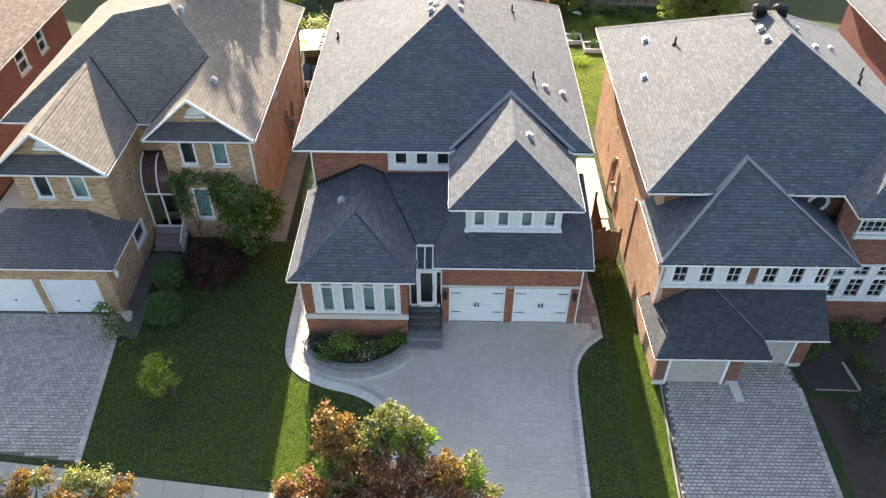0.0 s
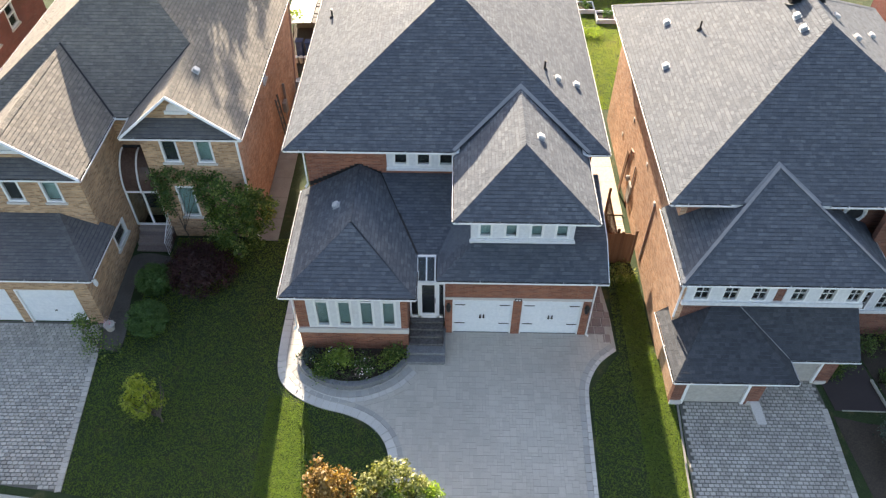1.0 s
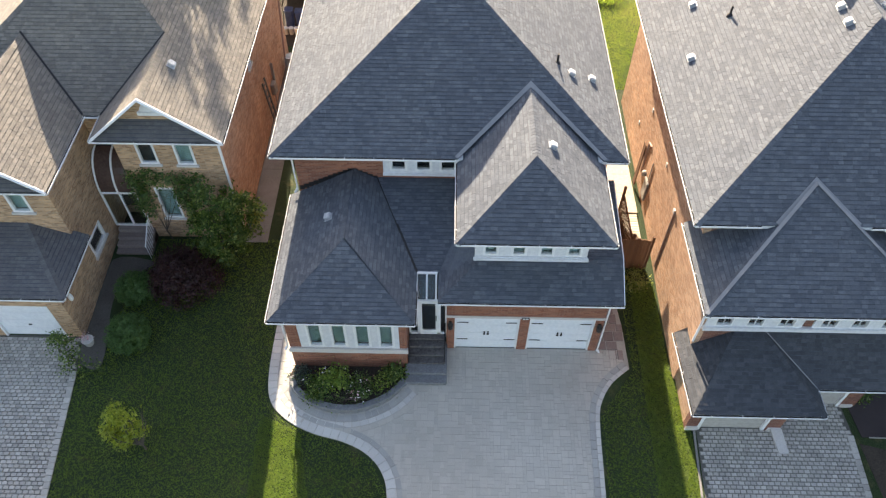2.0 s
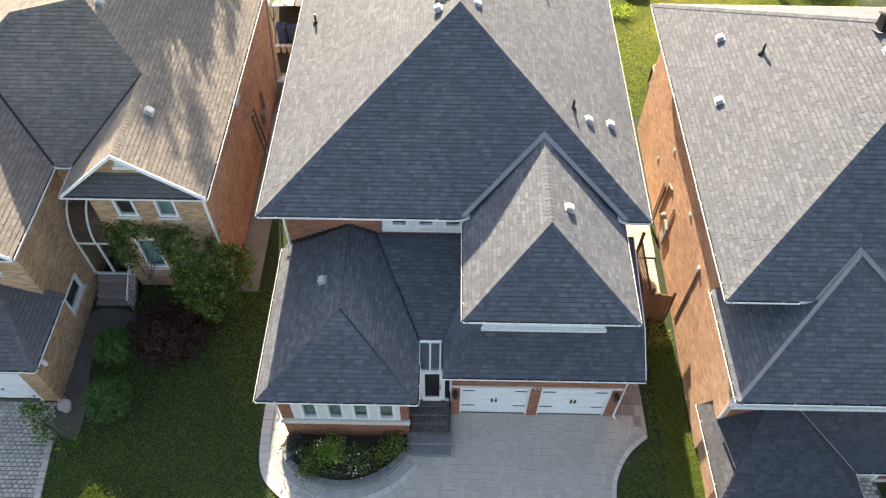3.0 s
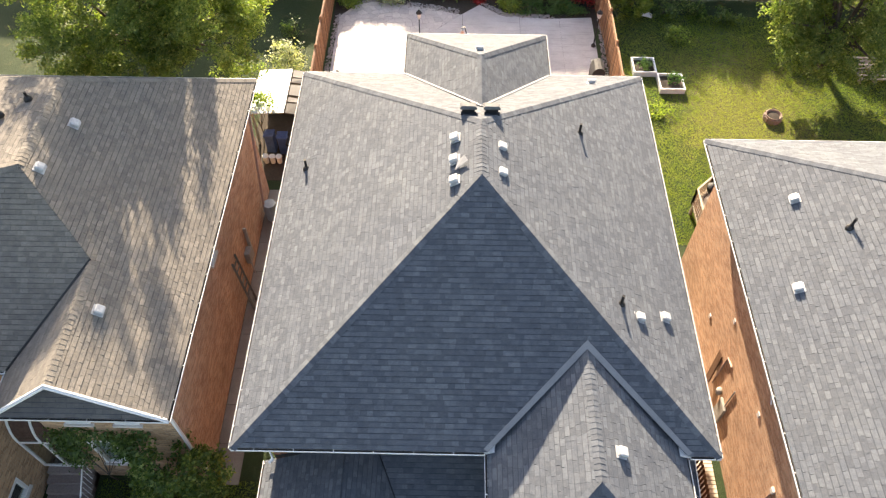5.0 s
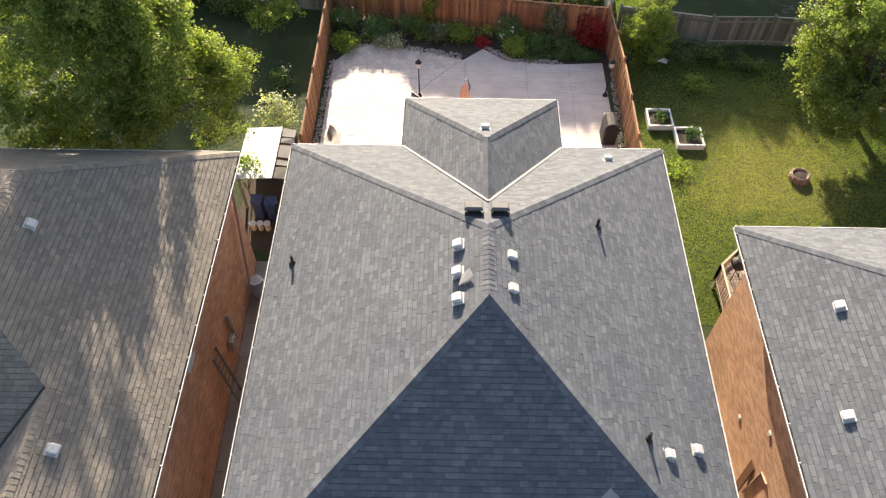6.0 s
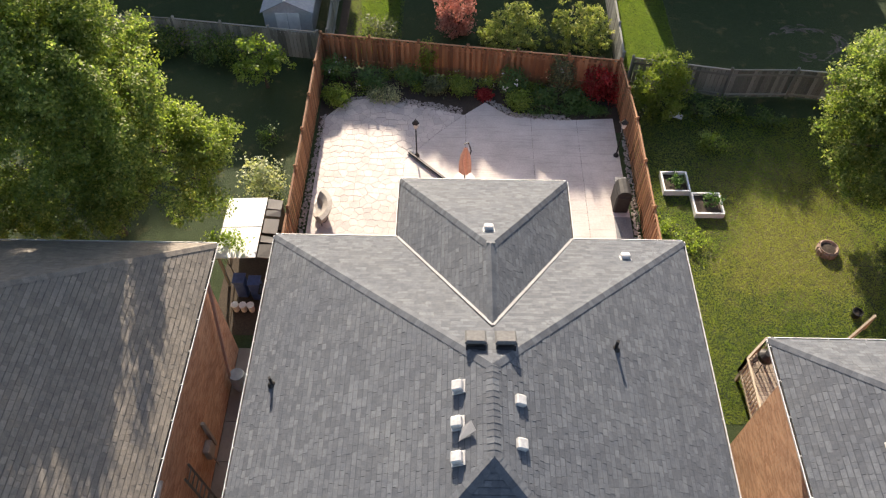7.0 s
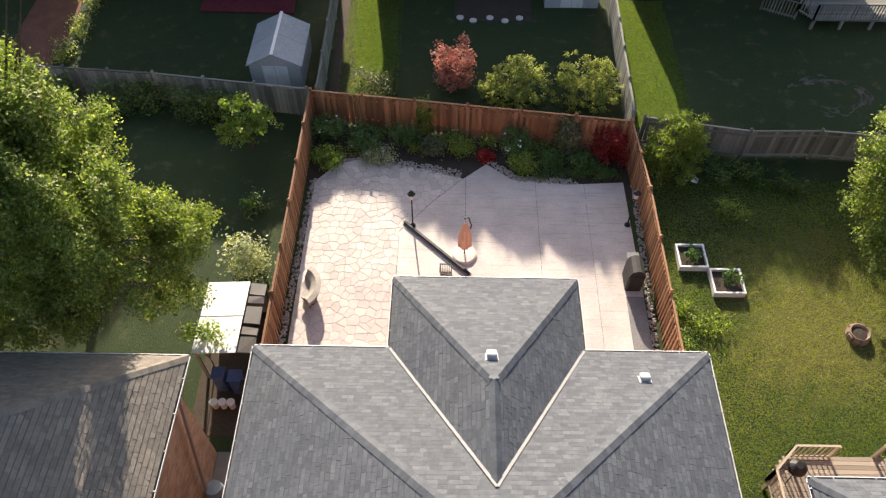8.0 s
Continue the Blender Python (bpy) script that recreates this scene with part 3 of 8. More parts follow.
    for w, k, m in single:
        ob = new("shingle", tab_mesh(w, k, material))
        ob.parent = deck_ob
        ob.matrix_basis = Matrix.Translation(-Vector(house.location)) @ m
    capped = Solid()
    for p, q, f1, f2 in caps:
        p, q = Vector(p), Vector(q)
        if q.z < p.z:
            p, q = q, p
        d = (q - p).normalized()
        wings = []
        for key in (f1, f2):
            n1 = normals[key]
            s = n1.cross(d)
            other = normals[f2 if key == f1 else f1]
            if s.dot(other) > 0:
                s = -s
            wings.append((-s if s.z > 0 and abs(d.z) < 1e-6 else s, n1))
        n_up = (normals[f1] + normals[f2]).normalized()
        c = 0.0
        while c < (q - p).length - 0.02:
            e = min(c + 0.165, (q - p).length)
            vs = []
            for at, lift in ((c, 0.030 + rng.random() * 0.005), (e, 0.022)):
                b = p + d * at
                vs += [b + wings[0][0] * 0.15 + wings[0][1] * lift, b + n_up * (lift + 0.006), b + wings[1][0] * 0.15 + wings[1][1] * lift]
            vs += [p + d * c + wings[0][0] * 0.15, p + d * c, p + d * c + wings[1][0] * 0.15]
            capped.add(vs, [(0, 1, 4, 3), (1, 2, 5, 4), (6, 7, 1, 0), (7, 8, 2, 1)])
            c += 0.15
    if caps:
        tagged(part("ridge_capping", capped, material, deck_ob), kind="stuff")
    for p, q, w, mat in valleys:
        part("valley_flashing", Solid().beam(Vector(p) + Vector((0, 0, 0.05)), Vector(q) + Vector((0, 0, 0.05)), w, 0.012), mat, deck_ob)
    return deck_ob


def gutter(house, p, q, outward, hangers=True):
    """A white eaves trough from p to q along the eave line, open at the top, with hangers across it and a dark fill
    that paints the shade inside.
    """
    p, q, o = Vector(p), Vector(q), Vector(outward)
    d = (q - p).normalized()
    up = Vector((0, 0, 1))
    s = Solid()
    prof = [(0.0, -0.05), (0.0, -0.10), (0.066, -0.10), (0.08, -0.012), (0.064, -0.008), (0.064, -0.02), (0.06, -0.09), (0.01, -0.09), (0.01, -0.05)]
    vs = [e + o * a + up * b for e in (p - d * 0.02, q + d * 0.02) for a, b in prof]
    n = len(prof)
    s.add(vs, [(i, (i + 1) % n, n + (i + 1) % n, n + i) for i in range(n)] + [tuple(range(n - 1, -1, -1)), tuple(range(n, 2 * n))])
    length, c = (q - p).length, 0.6
    while hangers and c < length:
        s.beam(p + d * c + up * 0.004, p + d * c + o * 0.075 + up * 0.0, 0.022, 0.006)
        c += 1.05
    g = part("gutter", s, M_WHITE, house)
    part("gutter_bed", Solid().add([e + o * a + up * b for e in (p, q) for a, b in ((0.011, -0.088), (0.058, -0.088), (0.061, -0.055), (0.024, -0.05), (0.018, -0.012), (0.011, -0.012))],
                                   [(i, (i + 1) % 6, 6 + (i + 1) % 6, 6 + i) for i in range(6)] + [(5, 4, 3, 2, 1, 0), (6, 7, 8, 9, 10, 11)]), M_GUTTERBED, g, "dark fill for the shaded inside of the trough")
    return g


def valley_strip(roof, foot, top, slope_n, side, width=0.14, rise=0.24):
    """A woven strip lying on one slope along a valley, painted paler for the sun's glint; side: the x way from the
    valley, rise: how far it runs on above its top.
    """
    a, b, n = Vector(foot), Vector(top), Vector(slope_n).normalized()
    d = (b - a).normalized()
    w = n.cross(d)
    w = w if w.x * side > 0 else -w
    up = (Vector((0, 0, 1)) - n * n.z).normalized()
    lift = n * 0.034
    return part("valley_flashing", Solid().plate([a + lift, b + lift, b + up * rise + lift, a + w * width + lift], 0.012), M_STRIP, roof)


def eaves_box(house, x0, y0, x1, y1, z):
    """Fascia and soffit under a rectangle of eaves."""
    part("fascia", Solid().box(x0 + 0.015, y0 + 0.015, z - 0.17, x1 - 0.015, y1 - 0.015, z - 0.045), M_WHITE, house)


def wall(house, axis, at, u0, u1, z0, z1, material, holes=(), t=0.24, out=-1, name="wall"):
    """A wall with real thickness and openings through it. axis 'x': it runs along x at y = at; out: the side on which its face is."""
    a, b = (at, at + t) if out < 0 else (at - t, at)
    return part(name, Solid().panel(axis, a, b, u0, u1, z0, z1, holes), material, house)


def window(house, axis, at, u0, u1, z0, z1, out=-1, bars=(0, 0), blind=M_BLIND, frame_w=0.07, sill=True, drop=0.0, split=0.0):
    """A white framed window in an opening: frame, panes, glazing bars, sill, and a backing sheet, near-black where it
    stands in for an unlit room.
    """
    def put(a0, b0, c0, a1, b1, c1, s):
        """u, depth from the face (outwards positive), z"""
        d0, d1 = sorted((at + out * b0, at + out * b1))
        return s.box(a0, d0, c0, a1, d1, c1) if axis == "x" else s.box(d0, a0, c0, d1, a1, c1)
    w = group_part("window", house)
    d0, d1 = sorted((at - out * 0.10, at + out * 0.03))
    fw = frame_w
    holes = [(u0 + fw, u1 - fw, z0 + fw, split - 0.04), (u0 + fw, u1 - fw, split + 0.04, z1 - fw)] if split else [(u0 + fw, u1 - fw, z0 + fw, z1 - fw)]
    part("window_frame", Solid().panel(axis, d0, d1, u0, u1, z0, z1, holes), M_WHITE, w)
    for i in range(bars[0]):
        c = u0 + (u1 - u0) * (i + 1) / (bars[0] + 1)
        part("glazing_bar", put(c - 0.01, -0.05, z0 + fw, c + 0.01, -0.005, z1 - fw, Solid()), M_WHITE, w)
    for i in range(bars[1]):
        c = z0 + (z1 - z0) * (i + 1) / (bars[1] + 1)
        part("glazing_bar", put(u0 + fw, -0.045, c - 0.01, u1 - fw, -0.01, c + 0.01, Solid()), M_WHITE, w)
    pane = part("pane", put(u0 + frame_w, -0.075, z0 + frame_w, u1 - frame_w, -0.065, z1 - frame_w, Solid()), M_GLASS, w)
    pane.visible_shadow = False
    part("blind", put(u0 + 0.01, -0.22, z0 + 0.01, u1 - 0.01, -0.19, z1 - 0.01, Solid()), blind, w)
    if sill:
        part("window_sill", put(u0 - 0.08, -0.02, z0 - 0.1, u1 + 0.08, 0.09, z0 - 0.005, Solid()), M_SILL, w)
    return w


def square_vent(x, y, z, slope, material=M_VENT, size=0.26, group="roof vents", label="small white box vent on the grey shingle roof"):
    """A slant-backed box vent on a roof; slope: how the roof rises towards x and y."""
    ob = thing("roof_vent", label, "roof vent", (x, y, z), group)
    n = Vector((-slope[0], -slope[1], 1)).normalized()
    u = Vector((1, 0, slope[0])).normalized()
    m = Matrix((u, n.cross(u), n)).transposed().to_4x4()
    m.translation = (x, y, z)
    s = size / 2
    part("flange", Solid().box(-s - 0.03, -s - 0.03, -0.01, s + 0.03, s + 0.03, 0.028, m), material, ob)
    part("hood", Solid().box(-s, -s, 0.05, s, s, 0.17, m, 0.03), material, ob)
    part("throat", Solid().box(-s + 0.05, -s + 0.05, 0.02, s - 0.05, s - 0.05, 0.06, m), M_BLACK, ob)
    return ob


def vent_pipe(x, y, z, h=0.42, lean=(0, 0)):
    ob = thing("vent_pipe", "black plumbing vent pipe standing on the shingle roof", "vent pipe", (x, y, z), "plumbing vents")
    part("pipe", Solid().tube([(x, y, z - 0.1), (x + lean[0], y + lean[1], z + h)], [0.045, 0.045], 10), M_BLACK, ob)
    part("collar", Solid().lathe(x, y, [(0.13, z - 0.08), (0.12, z + 0.02), (0.06, z + 0.1)], 12), M_BLACK, ob)
    return ob


# ---- ground ----
gy = [b[0] for b in BREAKS]
gx = [-400, -60, -30, -10, 10, 30, 60, 400]
sheet = Solid()
sheet.v = [(x, y, gz(y)) for y in gy for x in gx]
sheet.f = [(j * 8 + i, j * 8 + i + 1, j * 8 + 9 + i, j * 8 + 8 + i) for j in range(len(gy) - 1) for i in range(7)]
tagged(part("ground", sheet, M_GRASS, None), "mown lawn ground with shaded and dry patches", "ground", kind="structure")

EAVE, TOP = 6.60, 10.31


# ---- the grey-roofed brick house ----
def grey_house():
    h = thing("house", "two-storey orange brick house with dark grey shingle hip roof", "house", (-0.3, 31, 0.2))
    x0, x1, y0, y1 = -6.75, 6.07, 26.77, 41.72
    xm = -0.24
    ya, yb = 33.18, 35.32
    A, B = (xm, ya, TOP), (xm, yb, TOP)
    # rear wing
    rx0, rx1, ry, rz, rap, rval = -2.91, 2.60, 44.18, 9.46, 39.33, 36.82
    rm = (rx0 + rx1) / 2
    # front wing over the garage
    bx0, bx1, by, bz, bap, bz0 = -0.005, 5.23, 23.02, 7.97, 25.56, 6.43
    bm_ = (bx0 + bx1) / 2
    s = (TOP - EAVE) / (ya - y0)
    front = lambda y: EAVE + s * (y - y0)
    btop = y0 + (bz - EAVE) / s
    byv = y0 + (bz0 - EAVE) / s
    faces = {
        "front_l": [(x0, y0, EAVE), (bx0, y0, EAVE), (bm_, btop, bz), (bm_ - 0.001, 29.8, front(29.8)), A],
        "front_r": [(bx1, y0, EAVE), (x1, y0, EAVE), A, (bm_, 29.8, front(29.8)), (bm_, btop, bz)],
        "left": [(x0, y1, EAVE), (x0, y0, EAVE), A, B],
        "right": [(x1, y0, EAVE), (x1, y1, EAVE), B, A],
        "rear_l": [(rx0, y1, EAVE), (x0, y1, EAVE), B, (rm, rval, rz)],
        "rear_r": [(x1, y1, EAVE), (rx1, y1, EAVE), (rm, rval, rz), B],
        "wing_l": [(rx0, ry, EAVE), (rx0, y1, EAVE), (rm, rval, rz), (rm, rap, rz)],
        "wing_r": [(rx1, y1, EAVE), (rx1, ry, EAVE), (rm, rap, rz), (rm, rval, rz)],
        "wing_b": [(rx1, ry, EAVE), (rx0, ry, EAVE), (rm, rap, rz)],
        "dormer_l": [(bx0, y0 + 0.25, bz0), (bx0, by, bz0), (bm_, bap, bz), (bm_, btop, bz)],
        "dormer_r": [(bx1, by, bz0), (bx1, y0 + 0.25, bz0), (bm_, btop, bz), (bm_, bap, bz)],
        "dormer_f": [(bx0, by, bz0), (bx1, by, bz0), (bm_, bap, bz)],
    }
    caps = [((x0, y0, EAVE), A, "front_l", "left"), ((x1, y0, EAVE), A, "front_r", "right"), (A, B, "left", "right"),
            ((x0, y1, EAVE), B, "rear_l", "left"), ((x1, y1, EAVE), B, "rear_r", "right"), ((rm, rap, rz), (rm, rval, rz), "wing_l", "wing_r"),
            ((rx0, ry, EAVE), (rm, rap, rz), "wing_l", "wing_b"), ((rx1, ry, EAVE), (rm, rap, rz), "wing_r", "wing_b"),
            ((bm_, bap, bz), (bm_, btop, bz), "dormer_l", "dormer_r"), ((bx0, by, bz0), (bm_, bap, bz), "dormer_l", "dormer_f"),
            ((bx1, by, bz0), (bm_, bap, bz), "dormer_r", "dormer_f")]
    valleys = [((rx0, y1, EAVE), (rm, rval, rz), 0.075, M_LEAD), ((rx1, y1, EAVE), (rm, rval, rz), 0.075, M_LEAD)]
    upper = shingled(h, faces, caps, M_SHINGLE, 3, (-3.4, 30.2, 2.6, 36.5), 300, valleys)
    valley_strip(upper, (bx0, y0, EAVE), (bm_, btop, bz), (0, -s, 1), -1)
    valley_strip(upper, (bx1, y0, EAVE), (bm_, btop, bz), (0, -s, 1), 1)
    # lower roofs
    e, ex0, ex1, ey, eb = 3.88, -6.465, -1.40, 21.50, 27.44
    em, ridge = (ex0 + ex1) / 2, 5.34
    ap = (em, 24.02, ridge)
    vy, vz = 23.72, 3.85
    mz = 4.95
    vt = (-3.02, eb, 4.86)
    lower = {
        "bay_f": [(ex0, ey, e), (ex1, ey, e), ap],
        "bay_l": [(ex0, eb, e), (ex0, ey, e), ap, (em, eb, ridge)],
        "bay_r": [(ex1, ey, e), (ex1, vy, e), vt, (em, eb, ridge), ap],
        "middle": [(ex1, vy, vz), (-0.62, vy, vz), (0.9, eb, mz), vt],
        "garage_l": [(-0.62, vy, vz), (-0.62, 22.44, e), (0.9, 23.85, 4.60), (0.9, eb, mz)],
        "garage_f": [(-0.62, 22.44, 3.86), (5.90, 22.44, 3.86), (5.90, 23.9, 4.64), (0.9, 23.85, 4.61)],
        "garage_t": [(0.9, 23.86, 4.61), (5.90, 23.9, 4.64), (5.90, 27.3, 5.1), (0.9, 27.3, 5.1)],
    }
    shingled(h, lower, [(ap, (em, eb, ridge), "bay_l", "bay_r")], M_SHINGLE, 5,
             valleys=[((ex1, vy, 3.86), vt, 0.09, M_BLACK)])
    # eaves and gutters
    eaves_box(h, x0, y0, x1, y1, EAVE)
    eaves_box(h, rx0, y1 - 0.1, rx1, ry, EAVE)
    eaves_box(h, bx0, by, bx1, y0 + 0.3, bz0)
    eaves_box(h, ex0, ey, ex1, eb, e)
    eaves_box(h, -0.62, 22.44, 5.90, 23.9, 3.86)
    up, fr, lf, rt = (0, 1, 0), (0, -1, 0), (-1, 0, 0), (1, 0, 0)
    for p, q, o in (((x0, y0, EAVE), (bx0 - 0.1, y0, EAVE), fr), ((bx1 + 0.1, y0, EAVE), (x1, y0, EAVE), fr), ((x0, y0, EAVE), (x0, y1, EAVE), lf), ((x1, y0, EAVE), (x1, y1, EAVE), rt),
                    ((x0, y1, EAVE), (rx0, y1, EAVE), up), ((rx1, y1, EAVE), (x1, y1, EAVE), up), ((rx0, ry, EAVE), (rx1, ry, EAVE), up), ((rx0, y1, EAVE), (rx0, ry, EAVE), lf),
                    ((rx1, y1, EAVE), (rx1, ry, EAVE), rt), ((bx0, by, bz0), (bx1, by, bz0), fr), ((bx0, by, bz0), (bx0, y0, bz0), lf), ((bx1, by, bz0), (bx1, y0, bz0), rt),
                    ((ex0, ey, e), (ex1, ey, e), fr), ((ex0, ey, e), (ex0, eb, e), lf), ((-0.62, 22.44, 3.86), (5.90, 22.44, 3.86), fr), ((ex1, ey, e), (ex1, 22.9, e), rt)):
        gutter(h, p, q, o)
    part("rake_board", Solid().plate([(5.90, 22.44, 3.87), (5.93, 22.44, 3.87), (5.93, 23.9, 4.66), (5.90, 23.9, 4.66)], 0.16).plate(
        [(5.90, 23.9, 4.66), (5.93, 23.9, 4.66), (5.93, 27.3, 5.12), (5.90, 27.3, 5.12)], 0.16), M_WHITE, h)
    # walls
    wx0, wx1 = -6.10, 5.55
    w3 = [(-2.53, -1.87), (-1.60, -0.94), (-0.68, -0.02)]
    wall(h, "x", 27.42, wx0 + 0.24, wx1 - 0.24, 3.2, 6.45, M_BRICK, [(-2.78, 0.35, 5.1, 6.3)])
    wall(h, "y", wx0, 27.42, 41.1, 0, 6.45, M_BRICK, t=0.24)
    wall(h, "y", wx1, 23.2, 41.1, 0, 3.7, M_BRICK, out=1)
    part("gable_end", Solid().add([(x, y, z) for x in (wx1 - 0.2, wx1) for y, z in ((22.9, 3.7), (27.42, 3.7), (27.42, 4.98), (23.9, 4.5), (22.9, 3.95))],
                                  [(4, 3, 2, 1, 0), (5, 6, 7, 8, 9)] + [(i, (i + 1) % 5, 5 + (i + 1) % 5, 5 + i) for i in range(5)]), M_BRICK, h)
    wall(h, "y", wx1, 27.42, 41.1, 3.7, 6.45, M_BRICK, out=1)
    wall(h, "x", 41.1, wx0 + 0.24, wx1 - 0.24, 0, 6.45, M_BRICK, out=1)
    wall(h, "y", -2.4, 41.1, 43.6, 0, 6.45, M_BRICK)
    wall(h, "y", 2.1, 41.1, 43.6, 0, 6.45, M_BRICK, out=1)
    wall(h, "x", 43.6, -2.16, 1.86, 0, 6.45, M_BRICK, out=1)
    # upper three-light window panel
    part("window_panel", Solid().panel("x", 27.38, 27.5, -2.78, 0.35, 5.24, 6.4, [(a, b, 5.36, 6.38) for a, b in w3]), M_SIDING, h)
    part("window_panel_ledge", Solid().box(-2.80, 27.34, 5.12, 0.35, 27.46, 5.24), M_SIDING, h)
    for a, b in w3:
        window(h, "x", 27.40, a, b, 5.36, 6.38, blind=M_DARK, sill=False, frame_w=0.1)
    # bay room: brick, a panel of four tall windows, limestone band
    bw = [(-5.36, -4.76), (-4.50, -3.90), (-3.64, -3.04), (-2.78, -2.18)]
    wall(h, "x", 21.98, wx0, -1.76, 0, 3.72, M_BRICK, [(-5.66, -2.02, 1.52, 3.72)])
    wall(h, "y", wx0, 22.22, 27.42, 0, 3.72, M_BRICK)
    wall(h, "y", -1.76, 22.22, 27.42, 0, 3.72, M_BRICK, out=1)
    part("window_panel", Solid().panel("x", 21.95, 22.12, -5.66, -2.02, 1.52, 3.72, [(a, b, 1.62, 3.68) for a, b in bw]), M_SIDING, h)
    for a, b in bw:
        window(h, "x", 21.95, a, b, 1.62, 3.68, sill=False, split=3.12, frame_w=0.09)
    part("sill_band", Solid().box(wx0 - 0.05, 21.9, 1.22, -1.71, 22.0, 1.48).box(wx0 - 0.05, 22.0, 1.22, wx0 - 0.002, 24.5, 1.48), M_SILL, h)
    # wing over the garage with four windows in a pale panel
    gw = [(0.92, 1.48), (1.90, 2.46), (2.86, 3.42), (3.82, 4.38)]
    wall(h, "x", 23.80, 0.66, 4.58, 4.3, 6.3, M_SIDING, [(a, b, 4.88, 6.2) for a, b in gw], name="window_panel")
    part("window_panel_ledge", Solid().box(0.60, 23.70, 4.66, 4.64, 23.80, 4.77, c=0.01).box(0.64, 23.75, 4.77, 4.60, 23.80, 4.83), M_SIDING, h)
    wall(h, "y", 0.66, 24.04, 27.42, 4.2, 6.3, M_SIDING)
    wall(h, "y", 4.58, 24.04, 27.42, 4.2, 6.3, M_BRICK, out=1)
    for i, (a, b) in enumerate(gw):
        window(h, "x", 23.80, a, b, 4.88, 6.2, sill=False, frame_w=0.09)
    # garage front
    wall(h, "x", 22.90, -0.30, wx1, 0, 3.70, M_BRICK, [(0.0, 2.44, 0, 2.2), (2.80, 5.25, 0, 2.2)], t=0.3)
    part("lintel_band", Solid().box(-0.30, 22.87, 2.24, wx1 + 0.02, 22.9, 2.36), M_SILL, h)
    wall(h, "y", -0.30, 23.2, 27.42, 0, 3.70, M_BRICK)
    for a, b in ((0.0, 2.44), (2.80, 5.25)):
        d = group_part("garage_door", h)
        part("door_frame", Solid().panel("x", 22.93, 23.0, a, b, 0.0, 2.2, [(a + 0.06, b - 0.06, -0.1, 2.12)]), M_WHITE, d)
        for k in range(4):
            z = 0.03 + k * 0.523
            part("panel", Solid().box(a + 0.06, 23.0, z, b - 0.06, 23.05, z + 0.515), M_DOORWHITE, d)
        for c in (a + 0.08, (a + b) / 2 - 0.1, (a + b) / 2 + 0.02, b - 0.16):
            part("batten", Solid().box(c, 22.985, 0.35, c + 0.08, 23.0, 2.1), M_DOORWHITE, d)
        for z in (0.62, 1.78):
            for u, w in ((a + 0.1, 0.42), (b - 0.52, 0.42)):
                part("strap_hinge", Solid().box(u, 22.97, z, u + w, 22.985, z + 0.035), M_BLACK, d)
        for u in (-0.1, 0.04):
            part("pull_handle", Solid().box((a + b) / 2 + u, 22.94, 1.0, (a + b) / 2 + u + 0.05, 22.985, 1.2).box((a + b) / 2 + u - 0.02, 22.96, 1.0, (a + b) / 2 + u + 0.07, 22.985, 1.04), M_BLACK, d)
        part("bottom_seal", Solid().box(a + 0.06, 22.98, -0.02, b - 0.06, 23.05, 0.03), M_STONE, d)
    part("number_plate", Solid().box(2.48, 22.86, 2.20, 2.76, 22.88, 2.34), M_BLACK, h, "small dark plate with pale bars")
    part("number_bars", Solid().box(2.52, 22.85, 2.24, 2.60, 22.86, 2.30).box(2.64, 22.85, 2.24, 2.72, 22.86, 2.30), M_WHITE, h)
    for x in (-0.16, 5.40):
        lamp = group_part("wall_lamp", h)
        part("bracket", Solid().box(x - 0.05, 22.84, 1.72, x + 0.05, 22.9, 1.98), M_BLACK, lamp)
        part("lantern", Solid().lathe(x, 22.76, [(0.05, 1.62), (0.09, 1.7), (0.11, 1.95), (0.05, 2.08), (0.02, 2.12)], 8), M_BLACK, lamp)
    # glazed entrance
    en = group_part("entrance", h)
    f = Solid()
    for u, w in ((-1.72, 0.07), (-1.40, 0.12), (-0.66, 0.13), (-0.37, 0.07)):
        f.box(u, 22.98, 0.93, u + w, 23.08, 3.02)
    f.box(-1.72, 22.98, 3.02, -0.30, 23.08, 3.12).box(-1.72, 22.98, 0.93, -0.30, 23.08, 1.05)
    part("door_frame", f, M_WHITE, en)
    for a, b in ((-1.65, -1.40), (-0.53, -0.37)):
        part("sidelight", Solid().box(a, 23.02, 1.05, b, 23.03, 3.02), M_GLASS, en).visible_shadow = False
    part("door_panel", Solid().box(-1.28, 23.0, 1.05, -1.22, 23.06, 3.02).box(-0.72, 23.0, 1.05, -0.66, 23.06, 3.02).box(-1.22, 23.0, 2.94, -0.72, 23.06, 3.02).box(-1.22, 23.0, 1.05, -0.72, 23.06, 1.2), M_WHITE, en)
    part("door_glass", Solid().box(-1.22, 23.02, 1.2, -0.72, 23.03, 2.94), M_GLASS, en).visible_shadow = False
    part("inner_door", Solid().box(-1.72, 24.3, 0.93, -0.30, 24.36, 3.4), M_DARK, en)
    part("door_handle", Solid().box(-0.71, 22.95, 1.9, -0.68, 23.0, 2.15), M_BLACK, en)
    # sloping glass roof over the entrance
    zt = lambda y: 3.12 + (y - 23.0) * (3.86 - 3.12) / (23.72 - 23.0)
    rf = Solid()
    for u in (-1.40, -1.04, -0.70):
        rf.beam((u, 22.98, zt(22.98)), (u, 23.72, zt(23.72)), 0.06, 0.07)
    for y in (23.0, 23.72):
        rf.beam((-1.42, y, zt(y)), (-0.66, y, zt(y)), 0.07, 0.07)
    part("glass_roof_frame", rf, M_WHITE, en)
